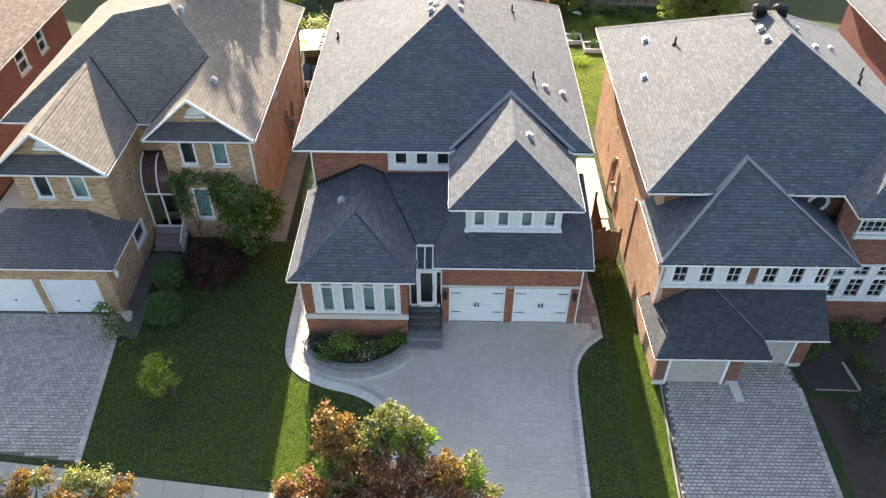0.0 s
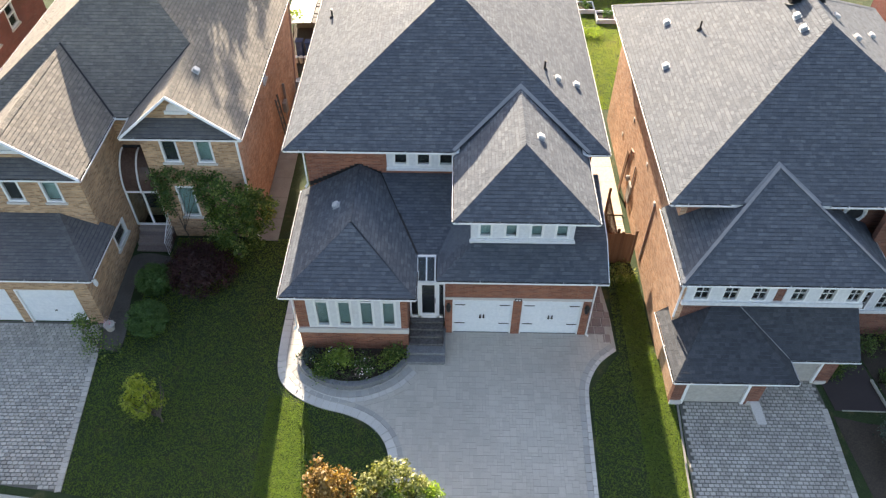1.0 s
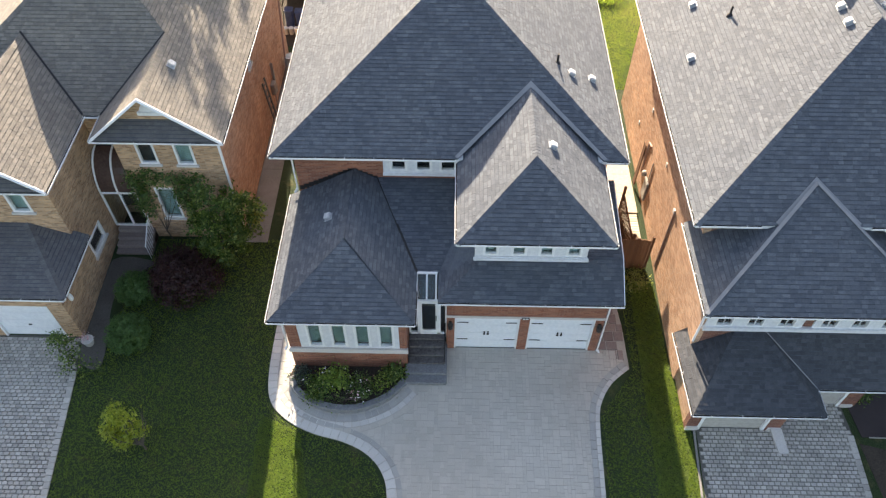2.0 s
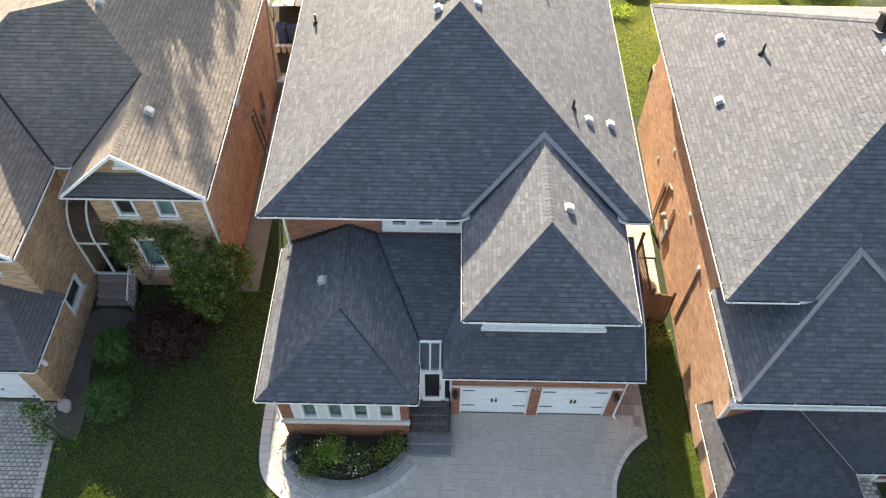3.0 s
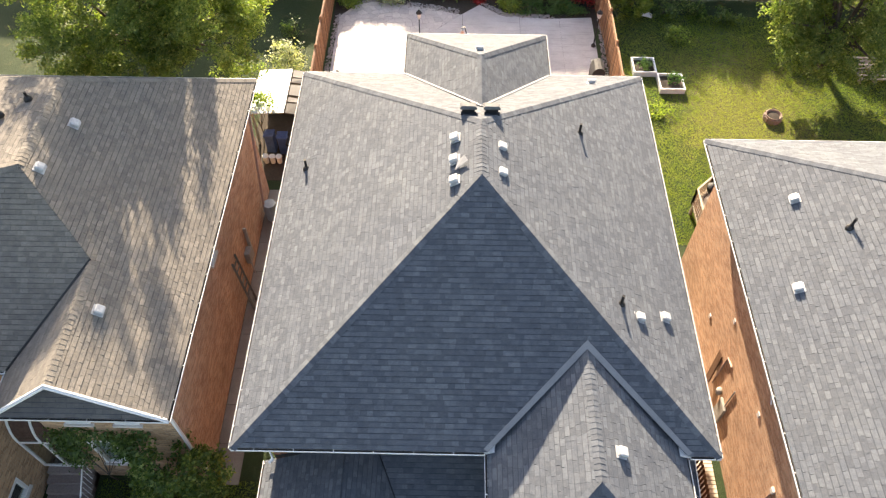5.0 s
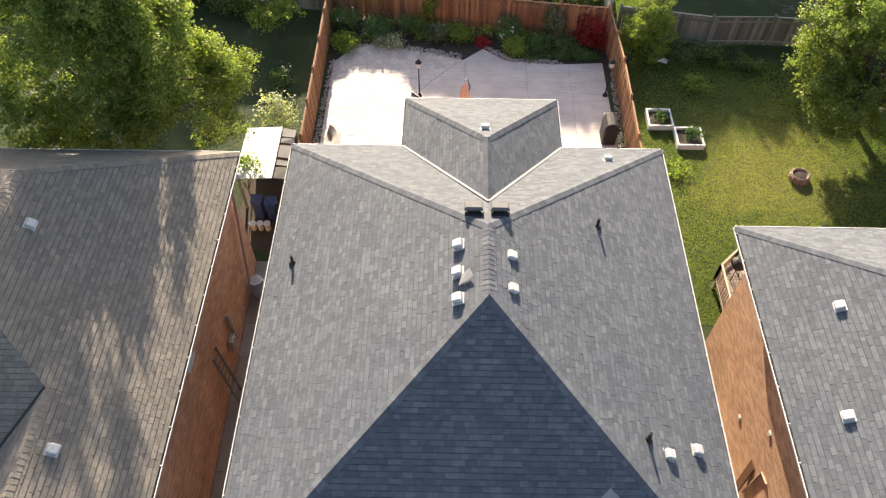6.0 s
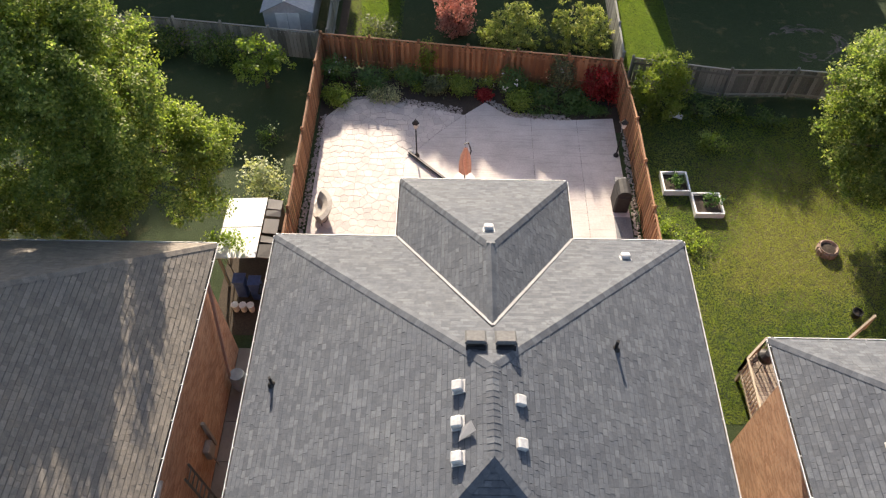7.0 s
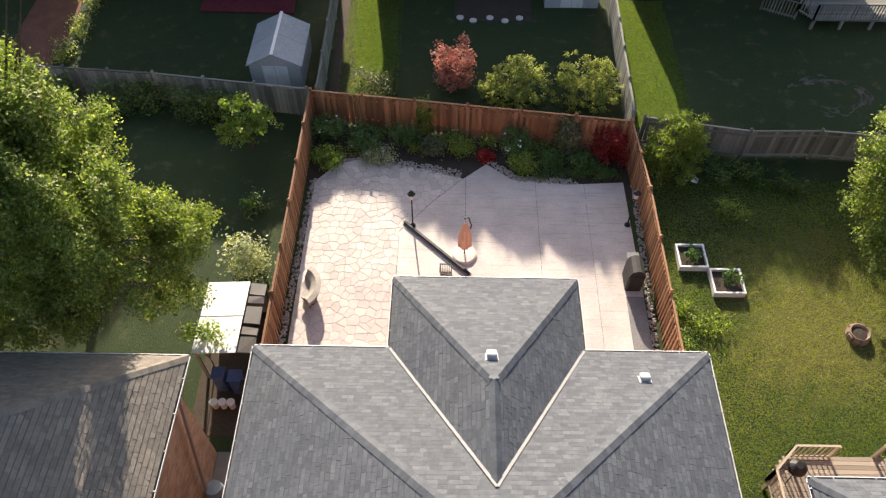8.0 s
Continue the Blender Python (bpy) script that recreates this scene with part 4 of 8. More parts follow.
    part("roof_pane", Solid().plate([(-1.4, 23.0, zt(23.0)), (-0.7, 23.0, zt(23.0)), (-0.7, 23.72, zt(23.72)), (-1.4, 23.72, zt(23.72))], 0.01), M_GLASS, en).visible_shadow = False
    part("entrance_floor", Solid().box(-1.76, 23.08, 0.6, -0.30, 24.3, 0.9), M_STONE, en)
    # downspouts
    for x, y, z0, z1 in ((-6.16, 27.36, 4.3, 6.5), (-6.18, 22.0, 1.5, 3.8), (5.62, 22.9, 0.1, 3.8)):
        part("downspout", Solid().box(x - 0.028, y - 0.028, z0, x + 0.028, y + 0.028, z1, c=0.01).beam((x, y, z0 + 0.02), (x - 0.1 if x < 0 else x + 0.1, y - 0.1, z0 - 0.1), 0.07, 0.07), M_WHITE, h)
    # stepped flashing where the lower roof meets the brick
    for i in range(11):
        t = i / 11
        for a, b, za, zb in ((wx0, em, 4.28, ridge), (-3.02, em, 4.88, ridge)):
            if b - a > 0 or i < 5:
                n = 11 if a == wx0 else 5
                if i < n:
                    u0, u1 = a + (b - a) * i / n, a + (b - a) * (i + 1) / n
                    zz = za + (zb - za) * (i + 1) / n
                    part("flashing_step", Solid().box(min(u0, u1), 27.405, zz - 0.16, max(u0, u1), 27.42, zz + 0.06), M_BLACK, h)
    return h


grey_house()


# ---- the tan brick house ----
def tan_house():
    h = thing("house", "tan brick house with weathered shingle roof and white gables", "house", (-14, 33, 0.2))
    E, x0, x1, y0, y1, s = 6.47, -20.4, -8.65, 28.92, 41.43, 0.77
    run = 4.62
    T = E + run * s
    A, B, C, D = (x1 - run, y0 + run, T), (x1 - run, 37.2, T), (x0 + run, 37.62, T - 0.35), (x0 + run, y0 + run - 0.455, T - 0.35)
    gx0, gx1, gy0, gm, gzr = -13.54, x1, 27.55, -11.18, 8.418       # gable beside the porch
    g2x0, g2x1, g2y, g2m, g2z = -19.1, -14.21, 24.93, -16.68, 8.38   # gable over the garage
    r1, r2 = y0 + (gzr - E) / s, y0 + (g2z - E) / s
    P1, P2 = (gm, r1, gzr), (g2m, r2, g2z)
    faces = {
        "front_a": [(x0, y0, E), (g2x0, y0, E), P2, D],
        "front_b": [(g2x1, y0, E), (gx0, y0, E), P1, A, D, P2],
        "right": [(x1, r1, E), (x1, y1, E), B, A, P1],
        "gable_r": [(x1, gy0, E), (x1, r1, E), P1, (gm, gy0, gzr)],
        "rear": [(x1, y1, E), (x0, y1, E), C, B],
        "left": [(x0, y1, E), (x0, y0, E), D, C], "top": [A, B, C, D],
        "gable_l": [(gx0, y0, E), (gx0, gy0, E), (gm, gy0, gzr), P1],
        "gable2_r": [(g2x1, g2y, E), (g2x1, y0, E), P2, (g2m, g2y, g2z)],
        "gable2_l": [(g2x0, y0, E), (g2x0, g2y, E), (g2m, g2y, g2z), P2],
    }
    caps = [(A, B, "right", "top"), (A, D, "front_b", "top"), ((x1, y1, E), B, "right", "rear"), ((gm, gy0, gzr), P1, "gable_l", "gable_r"),
            ((g2m, g2y, g2z), P2, "gable2_l", "gable2_r"), ((x0, y0, E), D, "front_a", "left")]
    shingled(h, faces, caps, M_SHINGLE_TAN, 11, valleys=[((gx0, y0, E), P1, 0.08, M_BLACK), ((g2x1, y0, E), P2, 0.08, M_BLACK)])
    # pent roofs at the foot of the gables
    for a, b, y in ((gx0, gx1, gy0), (g2x0, g2x1, g2y)):
        shingled(h, {"pent": [(a, y, E), (b, y, E), (b - 0.78, y + 0.6, E + 0.55), (a + 0.78, y + 0.6, E + 0.55)]}, [], M_SHINGLE_OLD, 13)
    for a, b, m, y, z in ((gx0, gx1, gm, gy0, gzr), (g2x0, g2x1, g2m, g2y, g2z)):
        tri = [(a + 0.3, y + 0.6, E + 0.1), (b - 0.3, y + 0.6, E + 0.1), (m, y + 0.6, z - 0.12)]
        part("gable_wall", Solid().add([*tri, *((p[0], p[1] + 0.2, p[2]) for p in tri)], [(0, 1, 2), (5, 4, 3), (0, 3, 4, 1), (1, 4, 5, 2), (2, 5, 3, 0)]), M_BRICK_TAN, h)
        for q in (a, b):
            part("rake_board", Solid().beam((q, y - 0.02, E - 0.05), (m, y - 0.02, z - 0.02), 0.05, 0.09, (0, 1, 0)).beam((q, y + 0.01, E - 0.0), (m, y + 0.01, z + 0.04), 0.05, 0.03), M_WHITE, h)
        arch = Solid()
        arch.add([(m + 0.36 * math.cos(t), y + 0.55, E + 0.95 + 0.36 * math.sin(t)) for t in (math.pi * k / 10 for k in range(11))] +
                 [(m + 0.36 * math.cos(t), y + 0.6, E + 0.95 + 0.36 * math.sin(t)) for t in (math.pi * k / 10 for k in range(11))],
                 [tuple(range(10, -1, -1))] + [(k, k + 1, 12 + k, 11 + k) for k in range(10)] + [(10, 0, 11, 21)])
        arch.box(m - 0.45, y + 0.5, E + 0.8, m + 0.45, y + 0.6, E + 0.94)
        part("louvre", arch, M_WHITE, h, "white half-round gable louvre")
        eaves_box(h, a, y, b, y + 0.9, E)
        gutter(h, (a, y, E), (b, y, E), (0, -1, 0))
    eaves_box(h, x0, y0, x1, y1, E)
    eaves_box(h, g2x0, g2y, g2x1, y0 + 0.2, E)
    eaves_box(h, gx0, gy0, gx1, y0 + 0.2, E)
    for p, q, o in (((x1, gy0, E), (x1, y1, E), (1, 0, 0)), ((x1, y1, E), (x0, y1, E), (0, 1, 0)), ((x0, y0, E), (g2x0, y0, E), (0, -1, 0)), ((x0, y0, E), (x0, y1, E), (-1, 0, 0)),
                    ((g2x1, g2y, E), (g2x1, y0, E), (1, 0, 0)), ((g2x1, y0, E), (gx0, y0, E), (0, -1, 0)), ((gx0, gy0, E), (gx0, y0, E), (-1, 0, 0))):
        gutter(h, p, q, o)
    # walls
    fx = 28.15
    uw = [(-12.30, -11.58), (-10.85, -10.13)]
    wall(h, "x", fx, -13.1, -9.12, 0, 6.3, M_BRICK_TAN, [(a, b, 4.75, 6.0) for a, b in uw] + [(-12.25, -11.45, 1.6, 3.4)])
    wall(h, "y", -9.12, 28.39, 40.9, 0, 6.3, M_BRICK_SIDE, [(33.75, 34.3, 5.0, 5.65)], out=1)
    wall(h, "x", 40.9, -19.66, -9.36, 0, 6.3, M_BRICK_TAN, out=1)
    wall(h, "y", -19.9, 29.5, 40.9, 0, 6.3, M_BRICK_TAN)
    wall(h, "x", 29.5, -19.66, -13.1, 0, 6.3, M_BRICK_TAN)
    wall(h, "y", -13.1, 28.39, 29.5, 0, 6.3, M_BRICK_TAN)
    w2 = [(-17.85, -17.12), (-16.30, -15.57)]
    wall(h, "x", 25.55, -18.6, -14.68, 0, 6.3, M_BRICK_TAN, [(a, b, 4.75, 6.1) for a, b in w2])
    wall(h, "y", -14.68, 25.79, 29.5, 0, 6.3, M_BRICK_TAN, [(26.1, 27.35, 1.35, 2.25)], out=1)
    wall(h, "y", -18.6, 25.79, 29.5, 0, 6.3, M_BRICK_TAN)
    for i, (a, b) in enumerate(uw):
        window(h, "x", fx, a, b, 4.75, 6.0, blind=M_DARK if i == 0 else M_BLIND, frame_w=0.08)
    window(h, "x", fx, -12.25, -11.45, 1.6, 3.4, frame_w=0.08)
    for i, (a, b) in enumerate(w2):
        window(h, "x", 25.55, a, b, 4.75, 6.1, blind=M_DARK if i == 0 else M_BLIND, frame_w=0.08)
    window(h, "y", -9.12, 33.75, 34.3, 5.0, 5.65, out=1, blind=M_DARK)
    # garage
    ge, gt = 3.22, 4.12
    shingled(h, {"front": [(-21.5, 22.72, ge), (-14.15, 22.72, ge), (-16.1, 25.55, gt), (-19.5, 25.55, gt)],
                 "side": [(-14.15, 22.72, ge), (-14.15, 25.75, ge), (-14.75, 25.75, 3.50), (-16.1, 25.55, gt)]},
             [((-14.15, 22.72, ge), (-16.1, 25.55, gt), "front", "side")], M_SHINGLE_OLD, 17)
    eaves_box(h, -21.5, 22.72, -14.15, 25.7, ge)
    gutter(h, (-21.5, 22.72, ge), (-14.15, 22.72, ge), (0, -1, 0))
    gutter(h, (-14.15, 22.72, ge), (-14.15, 25.75, ge), (1, 0, 0))
    doors = [(-17.76, -15.32), (-20.55, -18.11)]
    wall(h, "x", 23.12, -21.2, -14.68, 0, 3.05, M_BRICK_TAN, [(a, b, 0, 2.15) for a, b in doors])
    wall(h, "y", -14.68, 23.36, 25.55, 0, 3.05, M_BRICK_TAN, out=1)
    window(h, "y", -14.68, 26.1, 27.35, 1.35, 2.25, out=1, blind=M_DARK, frame_w=0.09)
    for a, b in doors:
        d = group_part("garage_door", h)
        for k in range(4):
            part("panel", Solid().box(a + 0.05, 23.2, 0.05 + k * 0.52, b - 0.05, 23.25, 0.56 + k * 0.52), M_DOORWHITE, d)
        part("door_frame", Solid().panel("x", 23.1, 23.2, a, b, 0.0, 2.15, [(a + 0.06, b - 0.06, -0.1, 2.08)]), M_WHITE, d)
        part("door_handle", Solid().box((a + b) / 2 - 0.05, 23.17, 0.75, (a + b) / 2 + 0.05, 23.2, 0.8), M_BLACK, d)
    # porch with an arched glazed front
    en = group_part("entrance", h)
    f = Solid()
    for u in (-14.62, -13.86, -13.18):
        f.box(u, 28.2, 0.95, u + 0.08, 28.28, 2.95)
    f.box(-14.62, 28.2, 2.9, -13.10, 28.3, 3.0).box(-14.62, 28.2, 0.92, -13.1, 28.28, 1.02)
    part("door_frame", f, M_WHITE, en)
    for a, b in ((-14.54, -13.86), (-13.78, -13.18)):
        part("door_glass", Solid().box(a, 28.23, 1.02, b, 28.24, 2.9), M_GLASS, en).visible_shadow = False
    curve = [(28.22 + 1.1 * (1 - math.cos(t)), 3.0 + 1.55 * math.sin(t)) for t in (math.pi / 2 * k / 8 for k in range(9))]
    for u in (-14.58, -13.86, -13.14):
        part("arched_rib", Solid().tube([(u, y, z) for y, z in curve], [0.045] * 9, 6), M_WHITE, en)
    roof = Solid()
    for (ya, za), (yb, zb) in zip(curve, curve[1:]):
        roof.plate([(-14.58, ya, za), (-13.14, ya, za), (-13.14, yb, zb), (-14.58, yb, zb)], 0.012)
    part("curved_canopy", roof, M_BURG, en, "dark curved canopy glazing")
    part("back_door", Solid().box(-14.6, 29.42, 0.9, -13.1, 29.48, 4.6), M_DARK, en)
    for k in range(5):
        part("step", Solid().box(-14.5, 26.86 + 0.28 * k, 0.0, -12.95, 28.3, 0.18 * (k + 1), c=0.015), M_FLAG, en)
    for k in range(9):
        y = 26.95 + k * 0.15
        zb = 0.2 + 0.18 * min(4, int((y - 26.86) / 0.28))
        part("baluster", Solid().box(-12.98, y, zb, -12.96, y + 0.02, zb + 0.85), M_WHITE, en)
    part("handrail", Solid().beam((-12.97, 26.9, 1.05), (-12.97, 28.2, 1.85), 0.04, 0.04), M_WHITE, en)
    # downspout along the alley wall and the one at its rear corner
    part("downspout", Solid().beam((-9.05, 28.1, 6.2), (-9.05, 28.1, 0.3), 0.08, 0.08, (0, 1, 0)), M_WHITE, h)
    part("downspout", Solid().beam((-8.95, 40.8, 6.3), (-8.95, 39.3, 1.4), 0.09, 0.09), M_RAFTER, h)
    part("wall_meter", Solid().box(-9.12, 36.3, 1.5, -8.9, 36.75, 2.1, c=0.03).box(-9.1, 36.9, 1.2, -8.98, 37.0, 2.9).tube([(-9.0, 36.5, 0.3), (-9.0, 36.5, 1.5)], [0.03, 0.03]), M_WICKER, h)
    part("side_lamp", Solid().lathe(-14.6, 23.6, [(0.05, 1.9), (0.09, 2.0), (0.09, 2.2), (0.03, 2.3)], 10), M_WHITE, h)
    return h


M_BURG = speckled("dark_tinted_glazing", (0.06, 0.035, 0.03), (0.10, 0.065, 0.055), 10, 2, 0.25)
tan_house()


# ---- the brick house with many small-paned windows ----
def paned_house():
    h = thing("house", "orange brick house with grey hip roof and small-paned windows", "house", (14, 30, 0.1))
    E, x0, x1, y0, y1 = 6.97, 7.77, 20.63, 23.55, 38.03
    s, T = 0.61, 10.71
    A, B = (14.2, 29.68, T), (14.2, 31.9, T)
    F, fx0, fx1, fy, fb = 5.53, 7.98, 15.5, 20.98, 24.86
    fm = (fx0 + fx1) / 2
    fz = F + (fm - fx0) * 0.58
    fap = (fm, fy + (fm - fx0), fz)
    r2 = (15.45, 22.16)
    faces = {
        "front": [(x0, y0, E), (x1, y0, E), A],
        "left": [(x0, y1, E), (x0, y0, E), A, B], "right": [(x1, y0, E), (x1, y1, E), B, A], "rear": [(x1, y1, E), (x0, y1, E), B],
    }
    main_roof = shingled(h, faces, [((x0, y0, E), A, "front", "left"), ((x1, y0, E), A, "front", "right"), (A, B, "left", "right"), ((x0, y1, E), B, "left", "rear"), ((x1, y1, E), B, "right", "rear")], M_SHINGLE, 21)
    low = {"f": [(fx0, fy, F), (fx1, fy, F), fap], "l": [(fx0, fb, F), (fx0, fy, F), fap, (fm, fb + 0.3, fz)],
           "r": [(fx1, fy, F), (fx1, fb, F), (fm, fb + 0.3, fz), fap]}
    # The pale strips along both hips paint the sheen on their caps.
    shingled(h, low, [((fx0, fy, F), fap, "l", "f"), ((fx1, fy, F), fap, "r", "f")], M_SHINGLE, 22,
             valleys=[((fx0, fy, F + 0.02), (fap[0], fap[1], fap[2] + 0.03), 0.12, M_STRIP), ((fx1, fy, F + 0.02), (fap[0], fap[1], fap[2] + 0.03), 0.12, M_STRIP)])
    vx = fx0 + (E - F) / 0.58
    for foot, side in ((vx, -1), (fx0 + fx1 - vx, 1)):
        valley_strip(main_roof, (foot, y0, E), (fm, y0 + (fz - E) / 0.61, fz), (0, -0.61, 1), side, 0.15, 0.22)
    wing = {"l": [(r2[0], y0 + 0.2, E), (r2[0], r2[1], E), (17.6, 24.3, E + 1.25), (17.6, y0 + 2.1, E + 1.25)], "f": [(r2[0], r2[1], E), (19.75, r2[1], E), (17.6, 24.3, E + 1.25)],
            "r": [(19.75, r2[1], E), (19.75, y0 + 0.2, E), (17.6, y0 + 2.1, E + 1.25), (17.6, 24.3, E + 1.25)]}
    shingled(h, wing, [((r2[0], r2[1], E), (17.6, 24.3, E + 1.25), "l", "f")], M_SHINGLE, 23)
    for b in ((x0, y0, x1, y1, E), (fx0, fy, fx1, fb, F), (r2[0], r2[1], 19.75, y0 + 0.3, E)):
        eaves_box(h, *b)
    for p, q, o in (((x0, y0, E), (9.9, y0, E), (0, -1, 0)), ((13.5, y0, E), (15.4, y0, E), (0, -1, 0)), ((x0, y0, E), (x0, y1, E), (-1, 0, 0)), ((x0, y1, E), (x1, y1, E), (0, 1, 0)),
                    ((fx0, fy, F), (fx1, fy, F), (0, -1, 0)), ((fx0, fy, F), (fx0, fb, F), (-1, 0, 0)), ((fx1, fy, F), (fx1, 23.3, F), (1, 0, 0)), ((r2[0], r2[1], E), (19.75, r2[1], E), (0, -1, 0)),
                    ((r2[0], r2[1], E), (r2[0], y0, E), (-1, 0, 0))):
        gutter(h, p, q, o)
    wx, wr = 8.42, 19.7
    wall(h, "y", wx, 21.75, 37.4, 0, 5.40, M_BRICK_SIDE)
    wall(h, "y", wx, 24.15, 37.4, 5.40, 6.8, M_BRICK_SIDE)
    wall(h, "x", 37.4, wx + 0.24, wr - 0.24, 0, 6.8, M_BRICK_SHADED, out=1)
    wall(h, "y", wr, 23.0, 37.4, 0, 6.8, M_BRICK_SHADED, out=1)
    wall(h, "x", 24.15, wx + 0.24, wr - 0.24, 0, 6.8, M_BRICK_SHADED)
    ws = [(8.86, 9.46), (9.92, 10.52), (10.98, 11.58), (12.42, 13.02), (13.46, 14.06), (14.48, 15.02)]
    wall(h, "x", 21.75, wx + 0.24, 15.2, 0, 5.40, M_BRICK_SHADED, [(8.55, 11.85, 3.8, 5.2), (12.20, 15.15, 3.8, 5.2)])
    wall(h, "y", 15.2, 21.99, 24.15, 0, 5.40, M_BRICK_SHADED, out=1)
    for a, b, ww in ((8.55, 11.85, ws[:3]), (12.20, 15.15, ws[3:])):
        part("window_panel", Solid().panel("x", 21.70, 21.85, a, b, 3.8, 5.2, [(c, d, 3.84, 5.15) for c, d in ww]), M_SIDING, h)
    part("sill_band", Solid().box(8.5, 21.62, 3.62, 15.2, 21.75, 3.8), M_SIDING, h)
    for a, b in ws:
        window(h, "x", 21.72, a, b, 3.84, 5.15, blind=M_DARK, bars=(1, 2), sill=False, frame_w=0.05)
    # entrance front beside the bay
    wall(h, "x", 23.2, 15.44, wr - 0.24, 0, 6.8, M_BRICK_SHADED, [(15.75, 19.4, 1.7, 3.6), (16.3, 17.5, 5.3, 6.2)])
    es = [(15.95, 16.65), (16.95, 17.65), (17.95, 18.65)]
    part("window_panel", Solid().panel("x", 23.15, 23.3, 15.75, 19.4, 1.7, 3.6, [(a, b, c, d) for a, b in es for c, d in ((1.72, 2.85), (2.95, 3.58))]), M_SIDING, h)
    part("sill_band", Solid().box(15.7, 23.08, 1.52, 19.4, 23.2, 1.7), M_SIDING, h)
    part("sill_band", Solid().box(16.2, 23.05, 5.1, 17.6, 23.2, 5.3), M_SIDING, h)
    for a, b in es:
        window(h, "x", 23.15, a, b, 1.72, 2.85, blind=M_DARK, bars=(1, 2), sill=False, frame_w=0.05)
        window(h, "x", 23.15, a, b, 2.95, 3.58, blind=M_DARK, bars=(1, 1), sill=False, frame_w=0.05)
    window(h, "x", 23.2, 16.3, 17.5, 5.3, 6.2, blind=M_DARK, bars=(3, 2), sill=False)
    ring = Solid()
    pts = [(14.85 + 0.4 * math.cos(t), 6.1 + 0.4 * math.sin(t)) for t in (math.tau * k / 16 for k in range(16))]
    ring.tube([(x, 24.12, z) for x, z in pts + pts[:1]], [0.08] * 17, 6)
    part("round_window", ring, M_WHITE, h)
    part("round_pane", Solid().add([(x, 24.13, z) for x, z in pts], [tuple(range(16))]), M_DARK, h)
    # garage and its roof
    g = 2.25
    shingled(h, {"f": [(8.1, 19.15, g), (12.57, 19.15, g), (10.75, 21.72, 3.45), (9.7, 21.72, 3.45)], "l": [(8.02, 22.4, g), (8.1, 19.15, g), (9.7, 21.72, 3.45), (8.45, 22.4, 2.65)],
                 "m": [(12.57, 20.18, g), (15.2, 20.18, g), (15.2, 21.72, 3.47), (10.75, 21.72, 3.47)], "k": [(12.57, 19.15, g), (12.57, 20.18, g), (10.75, 21.72, 3.45)]},
             [((12.57, 19.15, g), (10.75, 21.72, 3.45), "f", "k")], M_SHINGLE_SHADED, 25, valleys=[((12.57, 20.18, g), (10.75, 21.72, 3.47), 0.04, M_LEAD)])
    eaves_box(h, 8.1, 19.15, 12.57, 21.7, g)
    eaves_box(h, 12.57, 20.18, 15.2, 21.7, g)
    for p, q, o in (((8.1, 19.15, g), (12.57, 19.15, g), (0, -1, 0)), ((12.57, 20.18, g), (15.2, 20.18, g), (0, -1, 0)), ((8.02, 22.4, g), (8.1, 19.15, g), (-1, 0, 0)), ((12.57, 19.15, g), (12.57, 20.18, g), (1, 0, 0))):
        gutter(h, p, q, o)
    wall(h, "x", 19.75, 8.5, 11.95, -0.3, 2.1, M_BRICK_SHADED, [(8.98, 11.32, -0.3, 1.85)])
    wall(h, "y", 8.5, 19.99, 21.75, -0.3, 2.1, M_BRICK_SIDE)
    wall(h, "x", 20.75, 11.95, 15.0, -0.2, 2.1, M_BRICK_SHADED, [(12.2, 14.35, -0.2, 1.9)])
    wall(h, "y", 11.95, 19.99, 20.75, -0.3, 2.1, M_BRICK_SHADED, out=1)
    wall(h, "y", 15.0, 20.99, 21.75, -0.2, 2.1, M_BRICK_SHADED, out=1)
    for a, b, y, z in ((8.98, 11.32, 19.75, -0.12), (12.2, 14.35, 20.75, -0.08)):
        d = group_part("garage_door", h)
        for k in range(4):
            part("panel", Solid().box(a + 0.05, y + 0.08, z + k * 0.48, b - 0.05, y + 0.13, z + k * 0.48 + 0.472), M_BEIGE, d)
        for c in (a - 0.06, b - 0.05):
            part("door_jamb", Solid().box(c, y - 0.02, z - 0.1, c + 0.11, y + 0.08, 1.85), M_WHITE, d)
    for x, y in ((8.5, 19.7), (11.5, 19.7), (14.45, 20.7)):
        part("pier_base", Solid().box(x, y, -0.35, x + 0.45, y + 0.06, 0.12), M_SILL, h)
    part("downspout", Solid().box(8.34, 21.62, 2.9, 8.41, 21.69, 5.36, c=0.012), M_WHITE, h)
    part("wall_pipe", Solid().tube([(8.39, 31.6, 1.3), (8.39, 31.6, 3.1), (8.39, 31.2, 3.2)], [0.03, 0.03, 0.035], 8), M_RAFTER, h)
    part("wall_pipe", Solid().tube([(8.4, 26.8, 3.9), (8.4, 26.8, 0.5)], [0.022, 0.022], 8), M_RAFTER, h)
    part("pipe_box", Solid().box(8.34, 26.72, 3.9, 8.42, 26.9, 4.08, c=0.02), M_SILL, h)
    for y, z in ((32.36, 4.26), (29.03, 4.29), (33.7, 2.4)):
        part("wall_vent", Solid().box(8.38, y - 0.08, z - 0.1, 8.42, y + 0.08, z + 0.08, c=0.015), M_SILL, h)
    part("wall_bracket", Solid().tube([(8.4, 28.8, 5.6), (8.4, 29.15, 5.45), (8.4, 28.9, 5.25)], [0.03] * 3, 6), M_WHITE, h)
